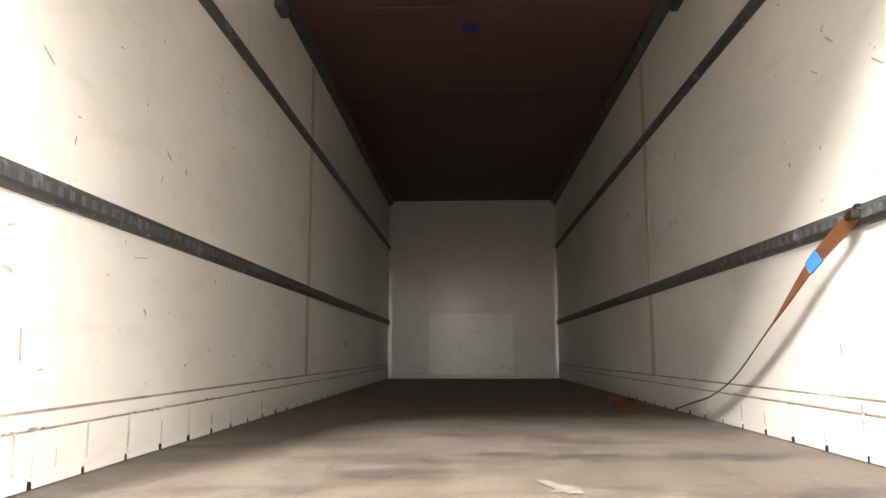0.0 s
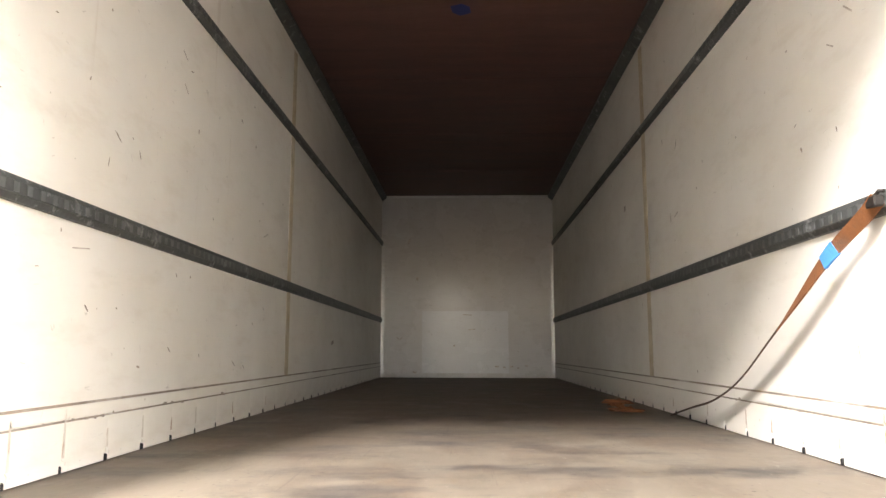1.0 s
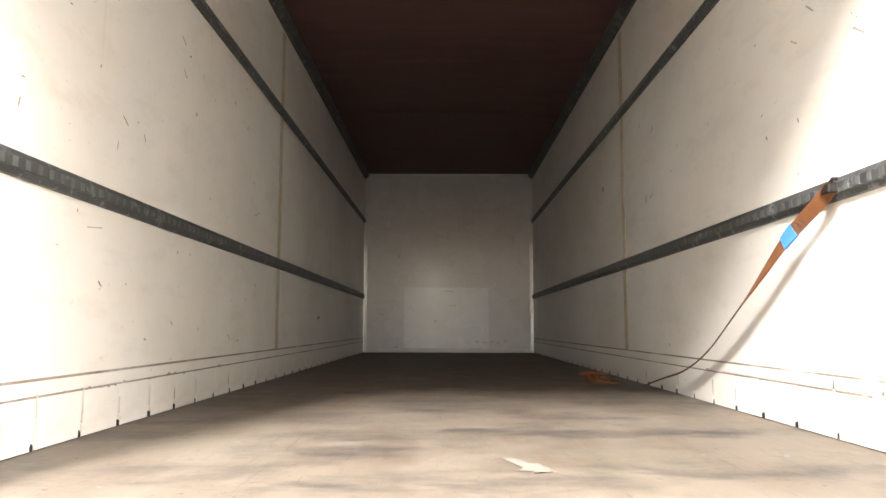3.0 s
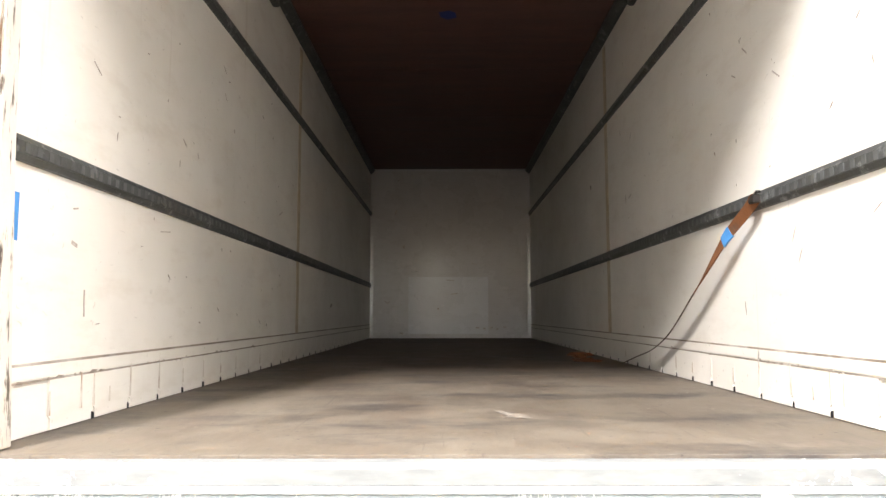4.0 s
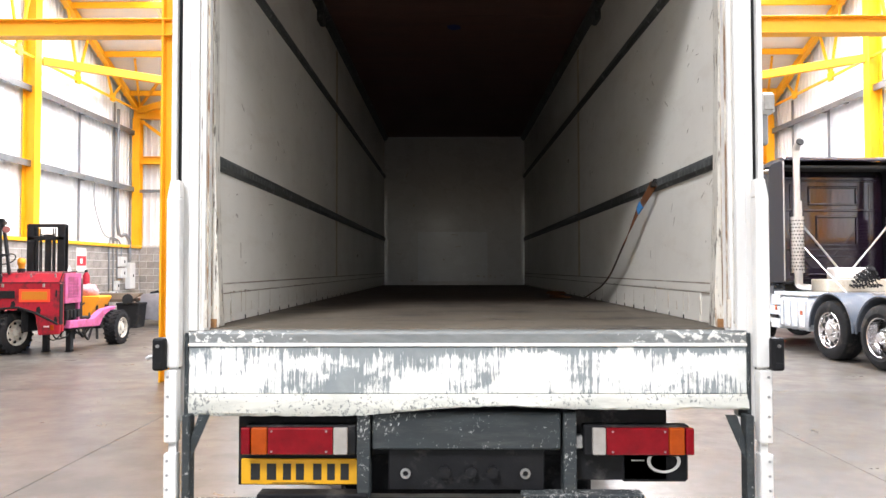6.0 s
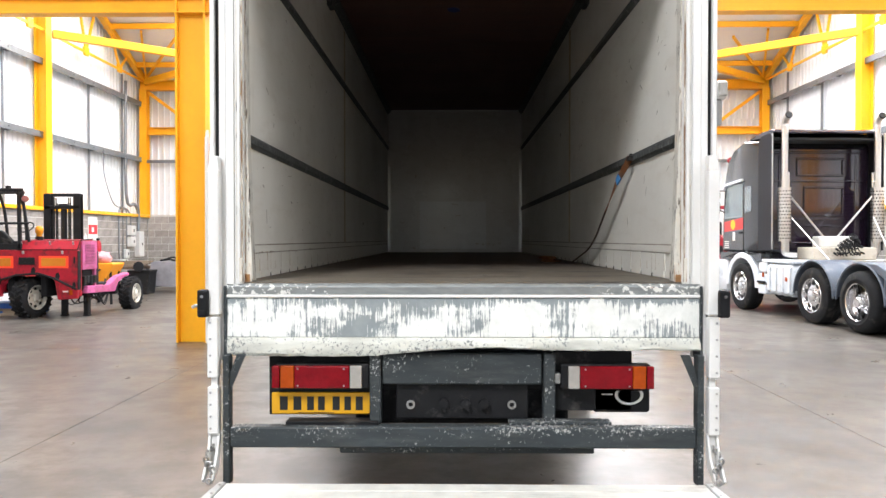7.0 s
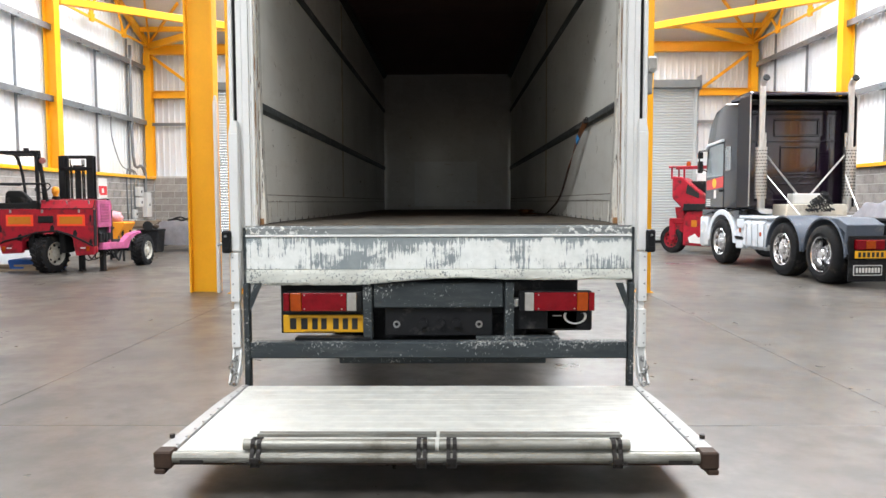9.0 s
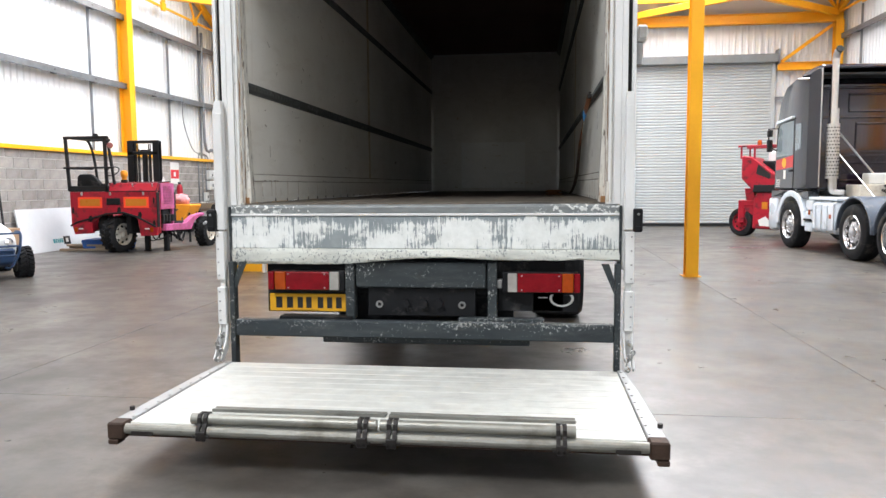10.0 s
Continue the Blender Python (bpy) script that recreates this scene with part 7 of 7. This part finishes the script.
cov = B()
bmesh.ops.create_grid(cov, x_segments=30, y_segments=30, size=0.5)
for v in cov.verts:
    x, y = v.co.x * 1.7, v.co.y * 1.5
    out = max(abs(x) - 0.5, abs(y) - 0.42, 0)
    v.co = Vector((max(-0.55, min(0.55, x)) * (1 + 0.1 * min(1, out * 3)), max(-0.47, min(0.47, y)) * (1 + 0.1 * min(1, out * 3)), max(0.01, 0.86 - 2.4 * max(0, out - 0.04)) + 0.02 * noise.noise(Vector((x * 5, y * 5, 1)))))
bot = bmesh.ops.extrude_face_region(cov, geom=list(cov.faces))
for g in bot["geom"]:
    if isinstance(g, bmesh.types.BMVert):
        g.co += Vector((0, 0, 0.006))
cv = tagged(part("covered_crate", cov, M_TARP, smooth=60), "crate draped with a grey sheet down to the floor", "crate")
cv.matrix_world = pose(-7.98, 16.9, 0)
cab_ = B()
pipe(cab_, curve_pts([(-0.35, 0, 0.03), (-0.1, 0.1, 0.06), (0.1, -0.1, 0.03), (0.3, 0.05, 0.08), (0.45, 0, 0.03)], 5), 0.03, 6)
pipe(cab_, curve_pts([(-0.2, -0.1, 0.05), (0.0, 0.05, 0.12), (0.2, 0.1, 0.05), (0.35, -0.1, 0.05)], 5), 0.025, 6)
cb = tagged(part("cable", cab_, M_BLACK, smooth=60), "loose black cable heaped on the draped crate", "cable")
cb.matrix_world = pose(-8.08, 16.8, 0.86)
# electrical boxes and conduits in the corner
for nm, y, z0, z1, w, d, lab in (("distribution_board", 18.75, 0.95, 1.75, 0.34, 0.16, "tall pale grey distribution board on the block plinth"), ("switch_box", 18.2, 1.62, 1.92, 0.36, 0.14, "pale grey switch box on the block plinth"),
                            ("switch_box", 18.2, 1.28, 1.58, 0.34, 0.14, "pale grey switch box on the block plinth"), ("socket_box", 17.9, 0.92, 1.2, 0.22, 0.10, "small white socket box on the block plinth"), ("socket_box", 17.75, 0.78, 0.9, 0.34, 0.10, "small white socket box on the block plinth")):
    b = thing(nm, pose(-9.95, y, 0), lab, "electrical box", "electrical boxes")
    part("case", box(B(), 0, d, -w / 2, w / 2, z0, z1, 0.01), M_GREYBOX, b)
    part("cover", box(B(), d, d + 0.012, -w / 2 + 0.02, w / 2 - 0.02, z0 + 0.02, z1 - 0.02, 0.004), M_GREYBOX, b)
    part("handle", box(B(), d + 0.012, d + 0.03, -0.02, 0.02, (z0 + z1) / 2 - 0.04, (z0 + z1) / 2 + 0.04, 0.005), M_BLACK, b)
for pts, r in (([(-9.9, 18.75, 1.75), (-9.9, 18.75, 2.35), (-9.95, 18.6, 2.6), (-10.12, 18.4, 2.9), (-10.12, 18.4, 6.4)], 0.05), ([(-9.9, 18.2, 1.92), (-9.9, 18.2, 2.2), (-9.95, 18.1, 2.4), (-9.98, 17.8, 2.45), (-9.93, 17.5, 2.3), (-9.93, 17.5, 0.9)], 0.022),
               ([(-9.93, 17.75, 0.9), (-9.93, 17.75, 2.2), (-9.93, 17.6, 2.42), (-9.98, 17.2, 2.6), (-10.08, 16.9, 3.4), (-10.08, 16.9, 4.1)], 0.016), ([(-9.93, 18.0, 1.2), (-9.93, 18.0, 2.25), (-9.93, 17.9, 2.4), (-9.93, 17.7, 2.35)], 0.018)):
    tagged(part("conduit", pipe(B(), curve_pts(pts, 4), r, 8), M_GALV, smooth=60), "grey electrical conduit running up the wall", "conduit", "conduits")
fs = thing("fire_sign", pose(-9.945, 15.95, 0), "red and white fire safety sign on the plinth", "sign")
part("panel", box(B(), 0, 0.006, -0.26, 0.26, 1.48, 2.12, 0.002), M_FRAME, fs)
part("red_field", box(B(), 0.006, 0.008, -0.24, 0.24, 1.64, 1.90), mat("safety_red", (0.62, 0.02, 0.03), 0.4, var=0.05), fs)
part("pictogram", box(B(), 0.008, 0.0095, -0.07, 0.05, 1.70, 1.83), M_FRAME, fs)
ext = thing("extinguisher", pose(-9.80, 15.95, 0), "dark red fire extinguisher on a wall bracket", "extinguisher")
part("cylinder", lathe(B(), [(0.001, 0.95), (0.08, 0.96), (0.085, 1.0), (0.085, 1.38), (0.05, 1.45), (0.03, 1.47), (0.001, 1.47)], None, 18), M_RED, ext, "", 40)
part("valve", box(B(), -0.03, 0.03, -0.05, 0.03, 1.47, 1.53, 0.008), M_BLACK, ext)
part("bracket", box(B(), -0.16, -0.06, -0.03, 0.03, 1.1, 1.3), M_STEEL, ext)
bx = thing("beam_switch", pose(-8.62, 19.48, 0), "small white switch box on the yellow beam", "switch box")
part("case", box(B(), -0.12, 0.12, 0, 0.02, 4.92, 5.22, 0.006), M_GREYBOX, bx)
part("lever", box(B(), -0.02, 0.02, -0.03, 0.0, 5.05, 5.12, 0.005), M_BLACK, bx)
bell = thing("alarm_bell", pose(9.0, 19.70, 4.05), "red alarm bell on the end wall rail", "alarm bell")
part("dome", lathe(B(), [(0.10, 0), (0.10, 0.05), (0.06, 0.09), (0.001, 0.1)], pose(0, 0, 0, 90), 16), M_RED, bell, "", 40)
# floodlight on the lorry's upper corner
fld = thing("work_light", pose(1.352, 0.06, 2.25), "small white work light bracketed to the lorry's corner", "work light")
part("housing", box(B(), 0.012, 0.075, -0.04, 0.04, 0.0, 0.10, 0.012), M_FRAME, fld)
part("lens", box(B(), 0.020, 0.067, -0.046, -0.04, 0.015, 0.085, 0.004), M_WHITELENS, fld)
part("bracket", box(B(), 0.0, 0.05, -0.02, 0.02, -0.14, 0.0, 0.006), M_STEEL, fld)
puddle = B()
for k in range(5):
    lathe(puddle, [(0.001, 0.0015), (0.10 - 0.012 * k, 0.0015), (0.105 - 0.012 * k, 0.0005)], pose(5.0 + 0.16 * k, 11.6 + 0.05 * math.sin(k * 2), 0, 0, 0, 0), 12)
tagged(part("spill", puddle, mat("wet_pink_spill", (0.30, 0.16, 0.20), 0.08, var=0.3)), "small wet pinkish spill on the concrete", "spill", kind="stuff")


# ---- pieces of walls and floor ----
def slabs():
    for i in range(len(JX) - 1):
        for j in range(len(JY) - 1):
            g = 0.0024
            part("slab", box(B(), JX[i] + g, JX[i + 1] - g, JY[j] + g, JY[j + 1] - g, -0.2, 0.0, 0.002), M_FLOOR, floor)


slabs()


def blocks(wall, axis, face, u0, u1, z1, side, near):
    """Courses of blocks, 440 x 215, in half bond, standing 6 mm proud of the mortar."""
    meshes, rest, count = {}, B(), 0
    for j in range(int(z1 / 0.225) + 1):
        z0 = j * 0.225
        zt = min(z0 + 0.215, z1 - 0.004)
        if zt - z0 < 0.05:
            continue
        u = u0 - (0.225 if j % 2 else 0.0)
        while u < u1:
            a, b = max(u, u0) + 0.005, min(u + 0.44, u1 - 0.002)
            u += 0.45
            if b - a < 0.06:
                continue
            if not near(a):
                if axis == "y":
                    box(rest, face, face + side * 0.008, a, b, z0 + 0.005, zt)
                else:
                    box(rest, a, b, face, face + side * 0.008, z0 + 0.005, zt)
                continue
            key = (round(b - a, 3), round(zt - z0, 3))
            if key not in meshes:
                t = B()
                if axis == "y":
                    box(t, 0, side * 0.008, 0, b - a, 0.005, zt - z0, 0.0025)
                else:
                    box(t, 0, b - a, 0, side * 0.008, 0.005, zt - z0, 0.0025)
                me = bpy.data.meshes.new("block")
                t.to_mesh(me)
                t.free()
                me.materials.append(M_BLOCK)
                meshes[key] = me
            ob = new("block", meshes[key])
            ob.parent = wall
            ob.location = (face, a, z0) if axis == "y" else (a, face, z0)
            count += 1
    if rest.faces:
        part("far_blocks", rest, M_BLOCK, wall, kind="stuff")
    else:
        rest.free()
    return count


blocks(plinth_west, "y", -9.962, FRONT_Y, 19.58, 2.2, 1, lambda u: u > 6.9)
blocks(plinth_east, "y", 9.962, FRONT_Y, 19.58, 2.2, -1, lambda u: u > 6.9)
blocks(plinth_north, "x", 19.592, -9.95, -8.1, 2.3, -1, lambda u: True)
blocks(plinth_north_east, "x", 19.592, 8.28, 9.95, 2.3, -1, lambda u: True)
